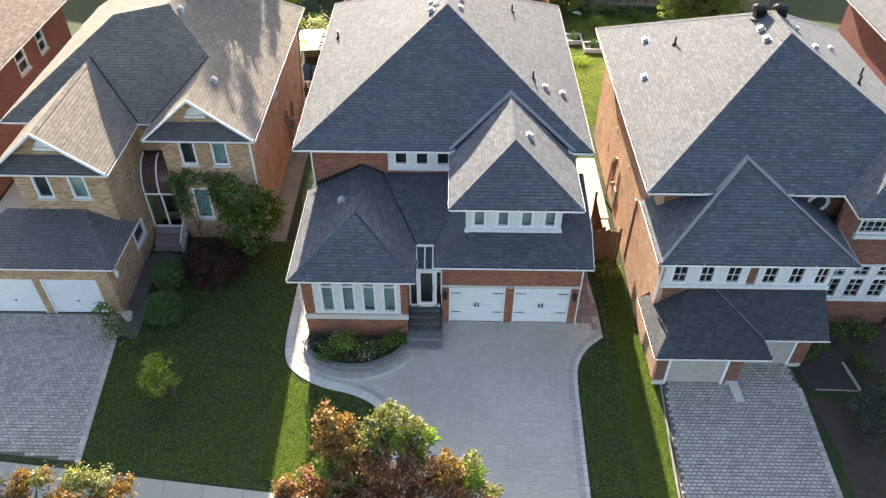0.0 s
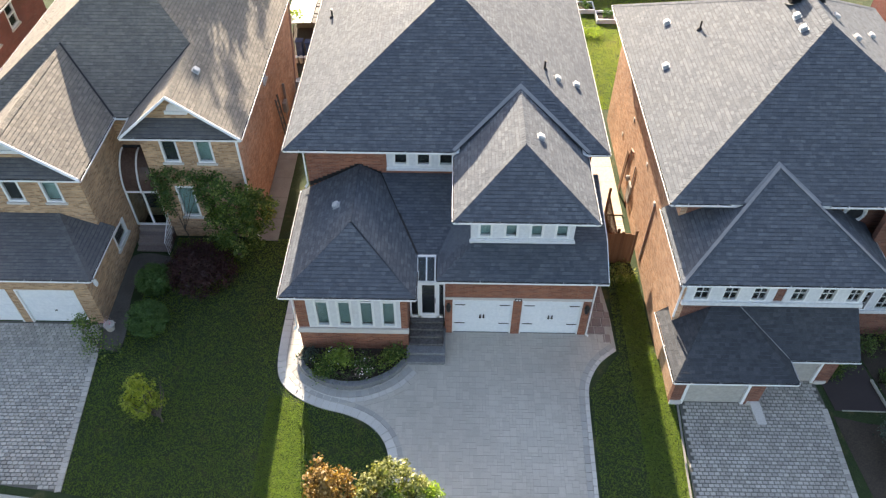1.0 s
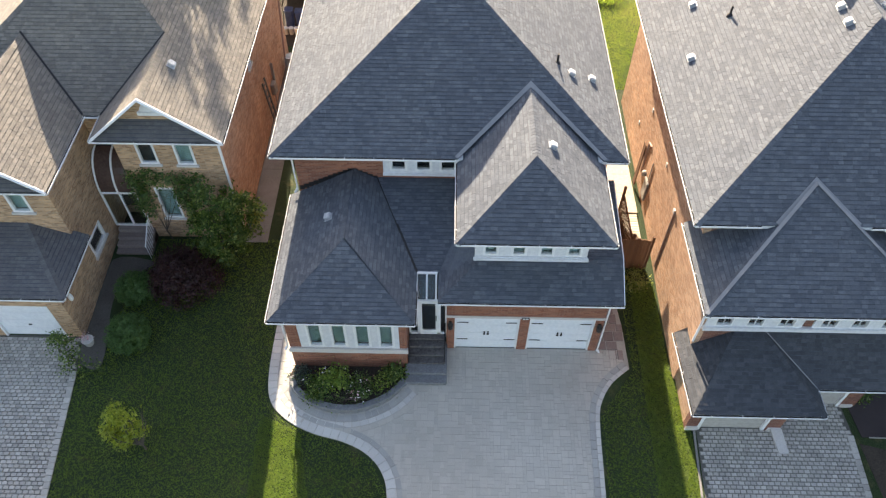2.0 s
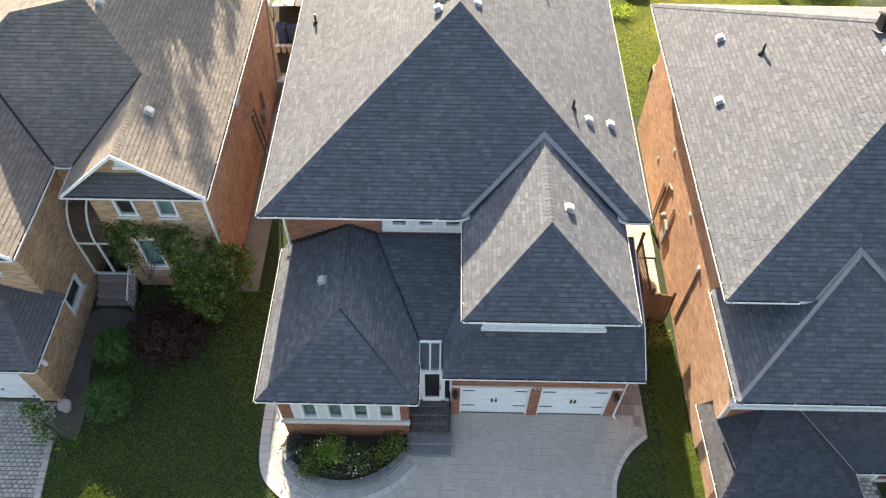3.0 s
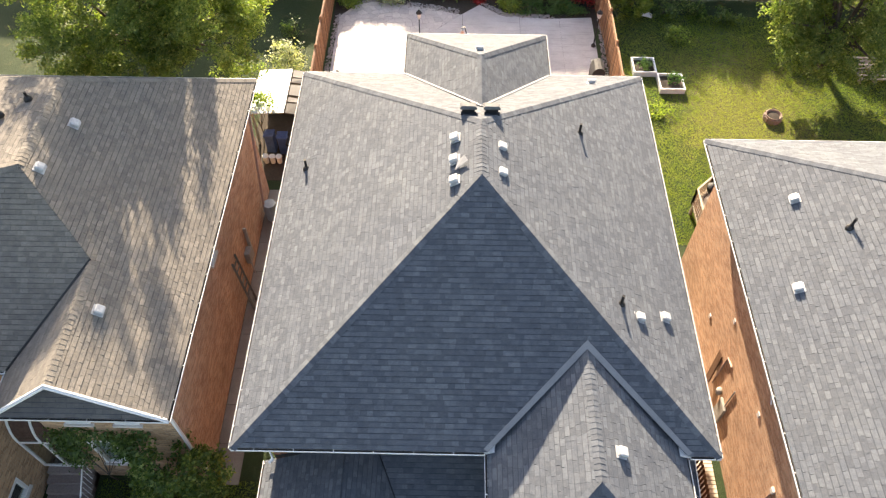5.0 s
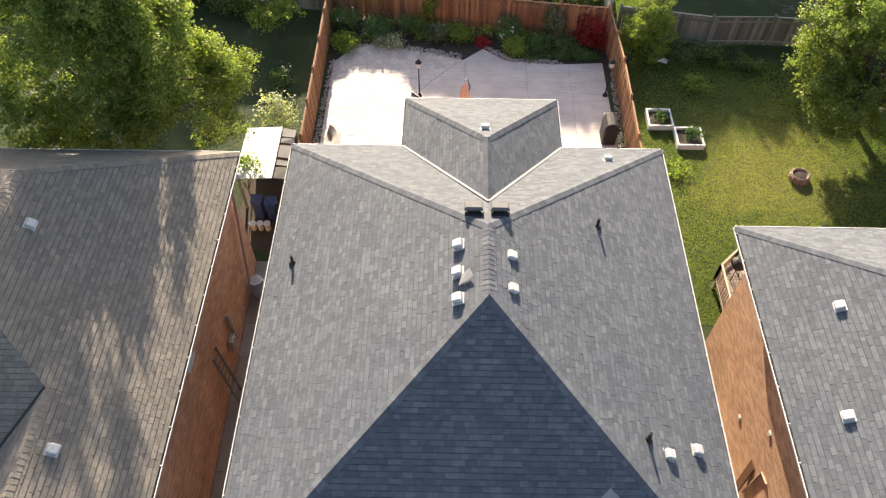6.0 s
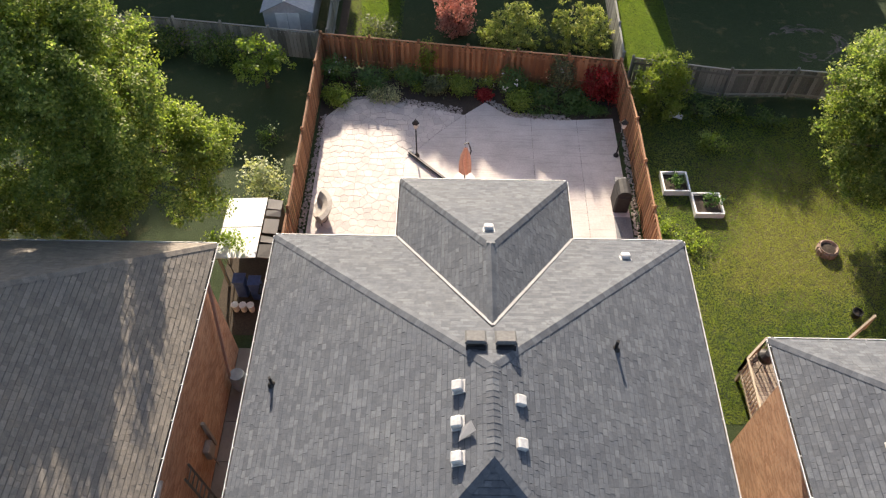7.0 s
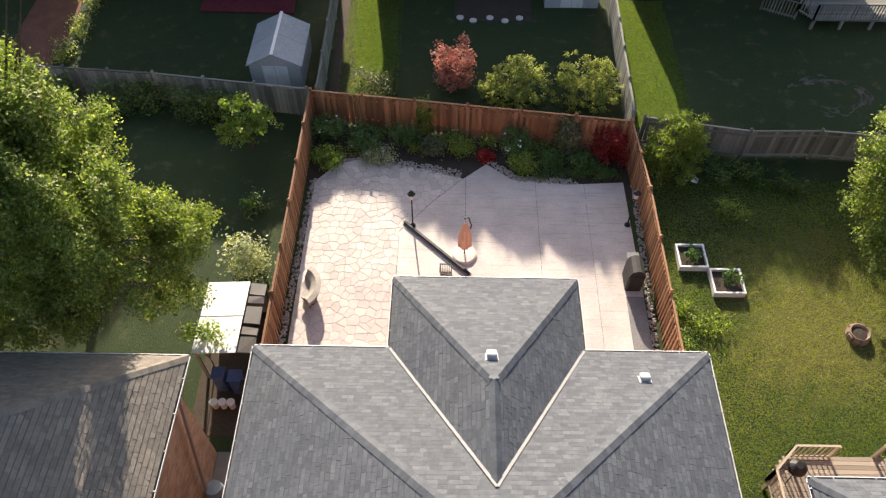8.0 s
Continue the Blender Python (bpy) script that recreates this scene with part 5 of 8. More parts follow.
    part("meter_box", Solid().box(8.32, 30.2, 0.9, 8.42, 30.75, 1.9, c=0.03).tube([(8.39, 30.4, 1.9), (8.39, 30.4, 3.0)], [0.025, 0.025], 8).lathe(8.35, 31.0, [(0.1, 1.7), (0.12, 1.8), (0.12, 1.9), (0.05, 1.95)], 10), M_WICKER, h)
    return h


paned_house()


# ---- things on the roofs ----
SLOPE = 0.579
roof_left = lambda x: EAVE + SLOPE * (x + 6.75)
roof_right = lambda x: EAVE + SLOPE * (6.07 - x)
for x, y in ((-0.97, 34.92), (-0.98, 34.06), (-0.97, 33.27)):
    square_vent(x, y, roof_left(x), (SLOPE, 0))
for x, y in ((0.34, 34.6), (0.33, 33.59), (4.2, 30.3), (5.08, 30.63)):
    square_vent(x, y, roof_right(x), (-SLOPE, 0))
square_vent(-0.17, 40.2, 6.6 + 0.59 * (44.18 - 40.2), (0, -0.59))
square_vent(3.98, 40.5, 6.6 + 0.58 * (41.72 - 40.5), (0, -0.58), size=0.26)
square_vent(3.23, 26.43, 6.43 + 0.588 * (5.23 - 3.23), (-0.588, 0))
square_vent(-4.65, 25.36, 3.88 + 0.576 * (6.465 - 4.65), (0.576, 0), label="grey box vent on the shaded lower shingle roof")
vent_pipe(-5.93, 36.3, roof_left(-5.93))
vent_pipe(3.05, 36.85, roof_right(3.05))
vent_pipe(3.68, 30.55, roof_right(3.68))


def flue_cap(x, y, z):
    """A slant-backed box flue: a black louvred mouth towards the street under a sheet hood that falls to the rear."""
    ob = thing("flue_cap", "square metal flue with black louvre and grey hood on ridge", "roof flue", (x, y, z), "ridge flues")
    part("flue_body", Solid().add([(x + a, y + b, z + c) for a in (-0.19, 0.19) for b, c in ((-0.26, -0.25), (0.24, -0.25), (0.24, 0.26), (-0.15, 0.46))],
                                  [(0, 1, 2, 3), (7, 6, 5, 4), (0, 4, 5, 1), (1, 5, 6, 2), (2, 6, 7, 3), (3, 7, 4, 0)]), M_BLACK, ob)
    for k in range(4):
        part("louvre_slat", Solid().plate([(x - 0.23, y - 0.33 + k * 0.03, z + 0.02 + k * 0.1), (x + 0.23, y - 0.33 + k * 0.03, z + 0.02 + k * 0.1), (x + 0.23, y - 0.22 + k * 0.03, z + 0.07 + k * 0.1), (x - 0.23, y - 0.22 + k * 0.03, z + 0.07 + k * 0.1)], 0.014), M_BLACK, ob)
    rim = [(-0.25, -0.16), (0.25, -0.16), (0.25, 0.3), (-0.25, 0.3)]
    top = [(-0.21, -0.12), (0.21, -0.12), (0.21, 0.26), (-0.21, 0.26)]
    fall = lambda b: z + 0.5 - 0.5 * (b + 0.16)
    part("hood", Solid().add([(x + a, y + b, fall(b) - 0.03) for a, b in rim] + [(x + a, y + b, fall(b) + 0.03) for a, b in rim] + [(x + a, y + b, fall(b) + 0.09) for a, b in top],
         [(3, 2, 1, 0), (8, 9, 10, 11)] + [(k + i, k + (i + 1) % 4, k + 4 + (i + 1) % 4, k + 4 + i) for k in (0, 4) for i in range(4)]), M_HOOD, ob)
    part("flange", Solid().plate([(x - 0.33, y - 0.36, z - 0.06), (x + 0.33, y - 0.36, z - 0.06), (x + 0.33, y + 0.3, z - 0.3), (x - 0.33, y + 0.3, z - 0.3)], 0.02), M_HOOD, ob)
    return ob


for x in (-0.60, 0.10):
    flue_cap(x, 36.05, 9.72)
for x in (13.65, 14.55):
    flue_cap(x, 32.1, 10.45)
torn = Solid().plate([(-0.98, 33.62, 10.02), (-0.62, 33.78, 10.24), (-0.72, 34.02, 10.22), (-0.92, 33.9, 10.06)], 0.012)
solo("loose_shingle", torn, M_STRIP, "torn loose grey shingle scrap lying on the roof", "shingle")
tan_right = lambda x: 6.47 + 0.77 * (-8.65 - x)
for x, y in ((-10.69, 30.0), (-12.59, 35.72), (-12.86, 33.7)):
    square_vent(x, y, tan_right(x), (-0.77, 0), group="tan roof vents", label="white box vent on the weathered tan roof")
vent_pipe(-14.6, 35.6, 10.0)
vent_pipe(-14.0, 36.3, 10.0, 0.25)
paned_left = lambda x: 6.97 + 0.582 * (x - 7.77)
for x, y in ((9.52, 34.49), (8.95, 31.41), (13.45, 30.95), (13.42, 30.03)):
    square_vent(x, y, paned_left(x), (0.582, 0), group="paned house vents")
for x, y in ((14.9, 30.9), (15.5, 29.9), (17.2, 31.8), (18.6, 27.2)):
    square_vent(x, y, 10.71 - 0.582 * (x - 14.2), (-0.582, 0), group="paned house vents")
vent_pipe(10.49, 32.95, paned_left(10.49))
vent_pipe(17.2, 28.6, 8.97)
vent_pipe(18.3, 30.5, 8.33)


# ---- more distant houses ----
def plain_house(x0, y0, x1, y1, wall_mat, roof_mat, label, seed, eave=6.0, pitch=0.58, side_windows=()):
    h = thing("house", label, "house", ((x0 + x1) / 2, (y0 + y1) / 2, gz(y0)))
    g = gz(y0) - 0.2
    o = 0.5
    run = min(x1 - x0, y1 - y0) / 2 + o
    t = eave + run * pitch
    cx, cy = (x0 + x1) / 2, (y0 + y1) / 2
    X0, Y0, X1, Y1 = x0 - o, y0 - o, x1 + o, y1 + o
    if x1 - x0 > y1 - y0:
        A, B = (X0 + run, cy, t), (X1 - run, cy, t)
        faces = {"l": [(X0, Y1, eave), (X0, Y0, eave), A], "r": [(X1, Y0, eave), (X1, Y1, eave), B], "f": [(X0, Y0, eave), (X1, Y0, eave), B, A], "b": [(X1, Y1, eave), (X0, Y1, eave), A, B]}
    else:
        A, B = (cx, Y0 + run, t), (cx, Y1 - run, t)
        faces = {"l": [(X0, Y1, eave), (X0, Y0, eave), A, B], "r": [(X1, Y0, eave), (X1, Y1, eave), B, A], "f": [(X0, Y0, eave), (X1, Y0, eave), A], "b": [(X1, Y1, eave), (X0, Y1, eave), B]}
    shingled(h, faces, [], roof_mat, seed)
    eaves_box(h, X0, Y0, X1, Y1, eave)
    for p, q, d in (((X0, Y0, eave), (X0, Y1, eave), (-1, 0, 0)), ((X1, Y0, eave), (X1, Y1, eave), (1, 0, 0))):
        gutter(h, p, q, d, False)
    holes = [(a, b, c, d) for s, a, b, c, d in side_windows]
    side = side_windows[0][0] if side_windows else 0
    wall(h, "y", x0, y0, y1, g, eave - 0.1, wall_mat, holes if side < 0 else ())
    wall(h, "y", x1, y0, y1, g, eave - 0.1, wall_mat, holes if side > 0 else (), out=1)
    wall(h, "x", y0, x0 + 0.24, x1 - 0.24, g, eave - 0.1, wall_mat)
    wall(h, "x", y1, x0 + 0.24, x1 - 0.24, g, eave - 0.1, wall_mat, out=1)
    for s, a, b, c, d in side_windows:
        window(h, "y", x0 if s < 0 else x1, a, b, c, d, out=s, blind=M_DARK, split=(c + d) / 2)
    return h


plain_house(-36, 30.5, -23.9, 43.5, M_BRICK_RED, M_SHINGLE_RED, "dark red brick house with a brown shingle roof", 31, 6.0, side_windows=[(1, 37.0, 38.1, 4.3, 5.6), (1, 39.6, 40.5, 4.3, 5.6), (1, 33.0, 34.0, 4.3, 5.6)])
plain_house(24.0, 30.0, 35, 44, M_BRICK_RED, M_SHINGLE, "red brick house with a grey shingle roof", 32, 6.5)
# Out-of-view shadow casters: gaps, eaves and pitches are set by the shade they throw.
for i, (a, b, eave, pitch) in enumerate(((-21.3, -9.2, 8.2, 0.68), (-5.75, 4.95, 5.9, 0.31), (8.35, 19.5, 7.1, 0.66), (-33.5, -23.3, 7.8, 0.66), (22.0, 33.0, 7.2, 0.66))):
    plain_house(a, 68.6, b, 76.5, M_BRICK, M_SHINGLE_OLD, "unseen brick house that shades the far back gardens", 40 + i, eave, pitch)


# ---- paving ----
def stone(s, x0, y0, x1, y1, h, base, inset=0.006, gap=0.003):
    """One paving stone with a slightly drawn-in top."""
    q = [(x0 + gap, y0 + gap), (x1 - gap, y0 + gap), (x1 - gap, y1 - gap), (x0 + gap, y1 - gap)]
    p = [(x0 + gap + inset, y0 + gap + inset), (x1 - gap - inset, y0 + gap + inset), (x1 - gap - inset, y1 - gap - inset), (x0 + gap + inset, y1 - gap - inset)]
    vs = [(x, y, gz(y) + base) for x, y in q] + [(x, y, gz(y) + base + h) for x, y in p]
    return s.add(vs, [(4, 5, 6, 7), (0, 1, 5, 4), (1, 2, 6, 5), (2, 3, 7, 6), (3, 0, 4, 7)])


def lay(parent, cells, material, name, single_if, most=300, base=0.0, h=0.035, inset=0.006, gap=0.003):
    """Stones as parts in the given stretch, up to most; the rest joined."""
    rest, n = Solid(), 0
    rng = random.Random(len(cells))
    for x0, y0, x1, y1 in cells:
        hh = h + rng.random() * 0.006
        if n < most and single_if((x0 + x1) / 2, (y0 + y1) / 2):
            part(name, stone(Solid(), x0, y0, x1, y1, hh, base, inset, gap), material, parent)
            n += 1
        else:
            stone(rest, x0, y0, x1, y1, hh, base, inset, gap)
    if rest.v:
        tagged(part("paving_field", rest, material, parent), kind="stuff")


def band(parent, line, d0, d1, step, material, name="border_stone", base=0.0, h=0.052, most=120):
    """A row of stones along a plan line, between two distances to its left."""
    pts = [Vector((*p, 0)) for p in line]
    cum = [0.0]
    for a, b in zip(pts, pts[1:]):
        cum.append(cum[-1] + (b - a).length)
    total = cum[-1]

    def at(s):
        s = min(max(s, 0), total - 1e-6)
        i = max(k for k in range(len(cum) - 1) if cum[k] <= s)
        d = (pts[i + 1] - pts[i])
        p = pts[i] + d * ((s - cum[i]) / max(d.length, 1e-9))
        s0, s1 = max(s - 0.2, 0), min(s + 0.2, total - 1e-6)
        return p, d.normalized()

    count = max(1, int(total / step))
    rest, n = Solid(), 0
    for k in range(count):
        a, da = at(total * k / count + 0.006)
        b, db = at(total * (k + 1) / count - 0.006)
        na, nb = Vector((-da.y, da.x, 0)), Vector((-db.y, db.x, 0))
        q = [a + na * (d0 + 0.006), b + nb * (d0 + 0.006), b + nb * (d1 - 0.006), a + na * (d1 - 0.006)]
        mid = (q[0] + q[1] + q[2] + q[3]) / 4
        vs = [(v.x, v.y, gz(v.y) + base) for v in q] + [(*(v.lerp(mid, 0.03).xy), gz(v.y) + base + h) for v in q]
        s = Solid() if n < most else rest
        s.add(vs, [(4, 5, 6, 7), (0, 1, 5, 4), (1, 2, 6, 5), (2, 3, 7, 6), (3, 0, 4, 7)])
        if n < most:
            part(name, s, material, parent)
            n += 1
    if rest.v:
        tagged(part("border_row", rest, material, parent), kind="stuff")


def offset(line, d):
    out = []
    for i, p in enumerate(line):
        a, b = Vector(line[max(i - 1, 0)]), Vector(line[min(i + 1, len(line) - 1)])
        t = (b - a).normalized()
        out.append((p[0] - t.y * d, p[1] + t.x * d))
    return out


def driveway():
    rng = random.Random(8)
    left = smooth_line([(-7.12, 28.0), (-7.12, 24.5), (-7.11, 21.84), (-6.89, 20.57), (-6.21, 19.82), (-5.19, 19.31), (-3.99, 18.99), (-3.14, 18.58), (-2.58, 18.0), (-2.3, 17.2), (-2.22, 15.5), (-2.2, 12), (-2.2, 10)], 8)
    right = smooth_line([(5.25, 10), (5.3, 12), (5.31, 14.5), (5.37, 17.9), (5.43, 19.9), (5.58, 20.7), (6.06, 21.5), (6.8, 22.13)], 8)
    outline = left + right + [(5.6, 22.95), (-0.28, 22.95), (-0.28, 21.3), (-1.8, 21.3), (-1.8, 22.0), (-6.08, 22.0), (-6.08, 28.0)]
    d = thing("driveway", "grey paver driveway with pale curved border", "driveway", (1.5, 18, -0.2), kind="structure")
    part("joint_bed", ground_plate("joint_bed", outline, 0.029, M_JOINT), M_JOINT, d)
    band(d, left, 0.0, 0.36, 0.30, M_PAVER_PALE, most=140)
    band(d, left, 0.36, 0.56, 0.34, M_PAVER_DARK, most=140)
    band(d, right, 0.0, 0.17, 0.30, M_PAVER_PALE, most=80)
    band(d, right, 0.17, 0.40, 0.34, M_PAVER_DARK, most=80)
    plant = smooth_line([(-6.3, 21.2), (-5.9, 20.70), (-4.82, 20.12), (-3.62, 20.05), (-2.47, 20.52), (-1.75, 21.22)], 8)
    band(d, plant, -0.28, -0.02, 0.24, M_PAVER_DARK, most=60)
    band(d, plant, -0.50, -0.29, 0.26, M_PAVER_PALE, most=60)
    band(d, plant, -0.72, -0.51, 0.26, M_PAVER, most=60)
    inner = offset(left, 0.40) + offset(right, 0.34) + [(5.6, 22.9), (-0.25, 22.9), (-0.25, 21.25), (-1.85, 21.25)] + [(x, y - 0.1) for x, y in reversed(plant)] + [(-6.12, 22.5), (-6.12, 28)]
    unit, nx, ny = 0.128, 108, 102
    taken, cells = set(), []
    for r in range(ny):
        for c in range(nx):
            if (c, r) in taken:
                continue
            w, d2 = rng.choice(((1, 1), (1, 2), (2, 1), (2, 2), (2, 2), (1, 2), (2, 3), (3, 2)))
            while w > 1 and any((c + i, r) in taken for i in range(w)):
                w -= 1
            taken |= {(c + i, r + k) for i in range(w) for k in range(d2)}
            x, y = -7.1 + c * unit, 10.0 + r * unit
            q = (x, y, x + w * unit, min(y + d2 * unit, 22.93))
            if any(inside(inner, px, py) for px, py in ((q[0], q[1]), (q[2], q[1]), (q[2], q[3]), (q[0], q[3]), ((q[0] + q[2]) / 2, (q[1] + q[3]) / 2))):
                cells.append(q)
    # wide slabs of the sunlit side path
    y = 22.6
    while y < 27.9:
        cells.append((-6.55, y, -6.14, y + 0.42))
        y += 0.44
    lay(d, cells, M_PAVER, "paver", lambda x, y: y > 17.4 and x < 4, 300, 0.0, 0.034, 0.005, 0.002)
    return d


driveway()


def cobbled(name, label, outline, w, h, seed, x0, x1, y0, y1, edge_line):
    d = thing(name, label, "driveway", ((x0 + x1) / 2, (y0 + y1) / 2, gz(y0)), kind="structure")
    part("joint_bed", ground_plate("joint_bed", outline, 0.012, M_JOINT_DARK), M_JOINT_DARK, d)
    rng = random.Random(seed)
    cells, y, k = [], y0, 0
    while y < y1:
        x = x0 - (w / 2 if k % 2 else 0)
        while x < x1:
            c = (x, y, x + w, y + h)
            if all(inside(outline, px, py) for px, py in ((c[0], c[1]), (c[2], c[1]), (c[2], c[3]), (c[0], c[3]))):
                j = rng.uniform(-0.004, 0.004)
                cells.append((c[0] + j, c[1], c[2] + j, c[3]))
            x += w
        y += h
        k += 1
    mid = (x0 + x1) / 2
    lay(d, cells, M_COBBLE, "cobble", lambda x, y: y > y1 - 3 and abs(x - mid) < 3, 300, 0.0, 0.04, 0.014, 0.006)
    band(d, edge_line, -0.12, 0.12, 0.22, M_COBBLE, most=60)
    return d


cobbled("driveway", "grey interlocking cobble driveway, worn", [(-24, 23.15), (-14.7, 23.15), (-14.5, 21.6), (-13.97, 15.75), (-24, 16.8)], 0.21, 0.15, 4, -24, -13.9, 15.7, 23.2, [(-14.08, 15.75), (-14.6, 21.6)])
cobbled("driveway", "old interlocking cobble driveway with stains", [(8.95, 19.9), (11.35, 19.9), (12.1, 20.9), (14.5, 20.9), (14.65, 19.6), (14.58, 12), (8.55, 12), (8.72, 15.5)], 0.21, 0.15, 5, 8.4, 14.8, 12, 20.95, [(14.48, 12.0), (14.54, 19.6)])
edge = thing("lawn_edging", "thin pale concrete strip edging the lawn", "edging", (8.7, 17, -0.2))
for a, b in (((8.86, 19.9), (8.66, 16.8)), ((8.66, 16.8), (8.5, 13.5))):
    part("strip", ground_plate("strip", [(a[0] - 0.03, a[1]), (a[0] + 0.05, a[1]), (b[0] + 0.05, b[1]), (b[0] - 0.03, b[1])], 0.03, M_PATH), M_PATH, edge)

walkway = thing("sidewalk", "pale concrete sidewalk in square slabs", "sidewalk", (-12, 14.5, -0.4), kind="structure")
for i in range(26):
    x = -27 + i * 1.5
    top = lambda u: 15.2 - 0.104 * (u + 11.76)
    pts = [(x + 0.008, top(x) - 1.45), (x + 1.492, top(x + 1.5) - 1.45), (x + 1.492, top(x + 1.5)), (x + 0.008, top(x))]
    part("slab", ground_plate("slab", pts, 0.03, M_CONCRETE), M_CONCRETE, walkway)

flags = thing("side_path", "purplish flagstone path beside the garage", "path", (6.1, 24, 0.1), kind="structure")
part("joint_bed", ground_plate("joint_bed", [(5.56, 22.95), (6.8, 22.15), (6.75, 24), (6.45, 26.8), (5.56, 26.8)], 0.01, M_JOINT), M_JOINT, flags)
rng = random.Random(6)
fy = 22.5
while fy < 26.6:
    hh, fx = rng.uniform(0.3, 0.5), 5.58
    while fx < 6.6:
        w = rng.uniform(0.25, 0.5)
        if inside([(5.5, 22.95), (6.8, 22.15), (6.85, 24), (6.55, 26.9), (5.5, 26.9)], fx + w / 2, fy + hh / 2) and fx + w < 6.8:
            part("flagstone", stone(Solid(), fx, fy, fx + w, fy + hh, 0.03 + rng.random() * 0.012, 0.0, 0.015, 0.012), M_FLAG, flags)
        fx += w
    fy += hh
drive2 = thing("side_yard", "pale concrete side yard beside the tan house", "yard", (-21, 28, 0.1), kind="structure")
for i in range(7):
    y = 22.9 + i * 2.4
    part("slab", ground_plate("slab", [(-23.7, y), (-18.75 if y > 25.6 else -21.4, y), (-18.75 if y > 25.6 else -21.4, y + 2.38), (-23.7, y + 2.38)], 0.03, M_CONCRETE), M_CONCRETE, drive2)
alley = thing("side_path", "narrow concrete path between the houses", "path", (-8.4, 34, 0.4), kind="structure")
for i in range(9):
    y = 27.9 + i * 1.45
    part("slab", ground_plate("slab", [(-9.1, y), (-8.15, y), (-8.15, y + 1.43), (-9.1, y + 1.43)], 0.03, M_PATH), M_PATH, alley)
bed = thing("entry_pad", "dark brown sealed pad beside the driveway", "pad", (16, 20.3, -0.1), kind="structure")
part("pad", ground_plate("pad", [(14.75, 21.0), (14.95, 19.55), (17.0, 19.5), (16.75, 21.6), (14.9, 21.7)], 0.03, M_ASPHALT), M_ASPHALT, bed)
part("pad_edge", Solid().beam((15.2, 19.52, -0.08), (17.0, 19.48, -0.08), 0.035, 0.05).beam((17.02, 19.5, -0.06), (16.8, 20.9, 0.02), 0.09, 0.08), M_CONCRETE, bed)
solo("bare_earth", ground_plate("bare_earth", smooth_line([(14.8, 19.3), (17.2, 19.2), (17.0, 23.15), (22, 23.15), (22, 12), (15.6, 12.5), (15.2, 16)], 4), 0.008, M_EARTH), M_EARTH, "bare brown earth with thin grass", "earth", "structure")
solo("garden_path", ground_plate("garden_path", smooth_line([(-14.66, 22.0), (-13.7, 21.7), (-13.75, 23.2), (-14.0, 24.4), (-13.9, 25.6), (-13.0, 26.4), (-12.95, 26.84), (-14.6, 26.84), (-14.67, 24.5)], 4), 0.02, M_SLATE), M_SLATE, "dark slate path between the garage wall and the yews", "path", "structure")
plank = thing("splash_ramp", "weathered pale stone splash ramp by the garage pier", "splash block", (11.9, 19.2, -0.2))
part("ramp", Solid().plate([(11.58, 19.7, 0.12), (11.98, 19.7, 0.12), (12.1, 18.85, -0.1), (11.75, 18.85, -0.1)], 0.1), M_SILL, plank)


# ---- steps, planter and what grows in it ----
steps = thing("front_steps", "grey cut stone front steps with a black rail", "steps", (-1.05, 22.2, 0))
for k, (y, z) in enumerate(((21.27, 0.18), (21.60, 0.36), (21.95, 0.50), (22.22, 0.64), (22.5, 0.78), (22.78, 0.90))):
    x0, x1, mat = (-1.84, -0.26, M_STONE) if k < 2 else (-1.72, -0.34, M_STEP)
    part("step", Solid().box(x0 + 0.03, y + 0.03, -0.15, x1 - 0.03, 23.02, z - 0.05).box(x0, y, z - 0.05, x1, 23.02, z, c=0.012), mat, steps, "" if k < 2 else "dark weathered tread")
part("handrail", Solid().tube([(-0.36, 22.05, 0.5), (-0.36, 22.05, 1.4), (-0.36, 22.95, 1.75), (-0.36, 22.95, 0.85)], [0.02] * 4, 6), M_BLACK, steps)
planter = thing("planter", "curved low stone planter wall with dark soil", "planter", (-4, 21, 0))
pl = smooth_line([(-6.28, 21.4), (-5.9, 20.75), (-4.82, 20.17), (-3.62, 20.10), (-2.47, 20.57), (-1.78, 21.3)], 8)
for (a, b) in zip(pl[::3], pl[3::3] + [pl[-1]]):
    if a != b:
        n = Vector((-(b[1] - a[1]), b[0] - a[0])).normalized() * 0.22
        part("wall_stone", Solid().plate([(a[0], a[1], 0.22), (b[0], b[1], 0.22), (b[0] + n.x, b[1] + n.y, 0.22), (a[0] + n.x, a[1] + n.y, 0.22)], 0.4), M_STONE, planter)
part("soil", Solid().plate([(x + 0.02, y + 0.12, 0.12) for x, y in pl] + [(-1.78, 21.97, 0.12), (-6.1, 21.97, 0.12)], 0.25), M_SOIL, planter)


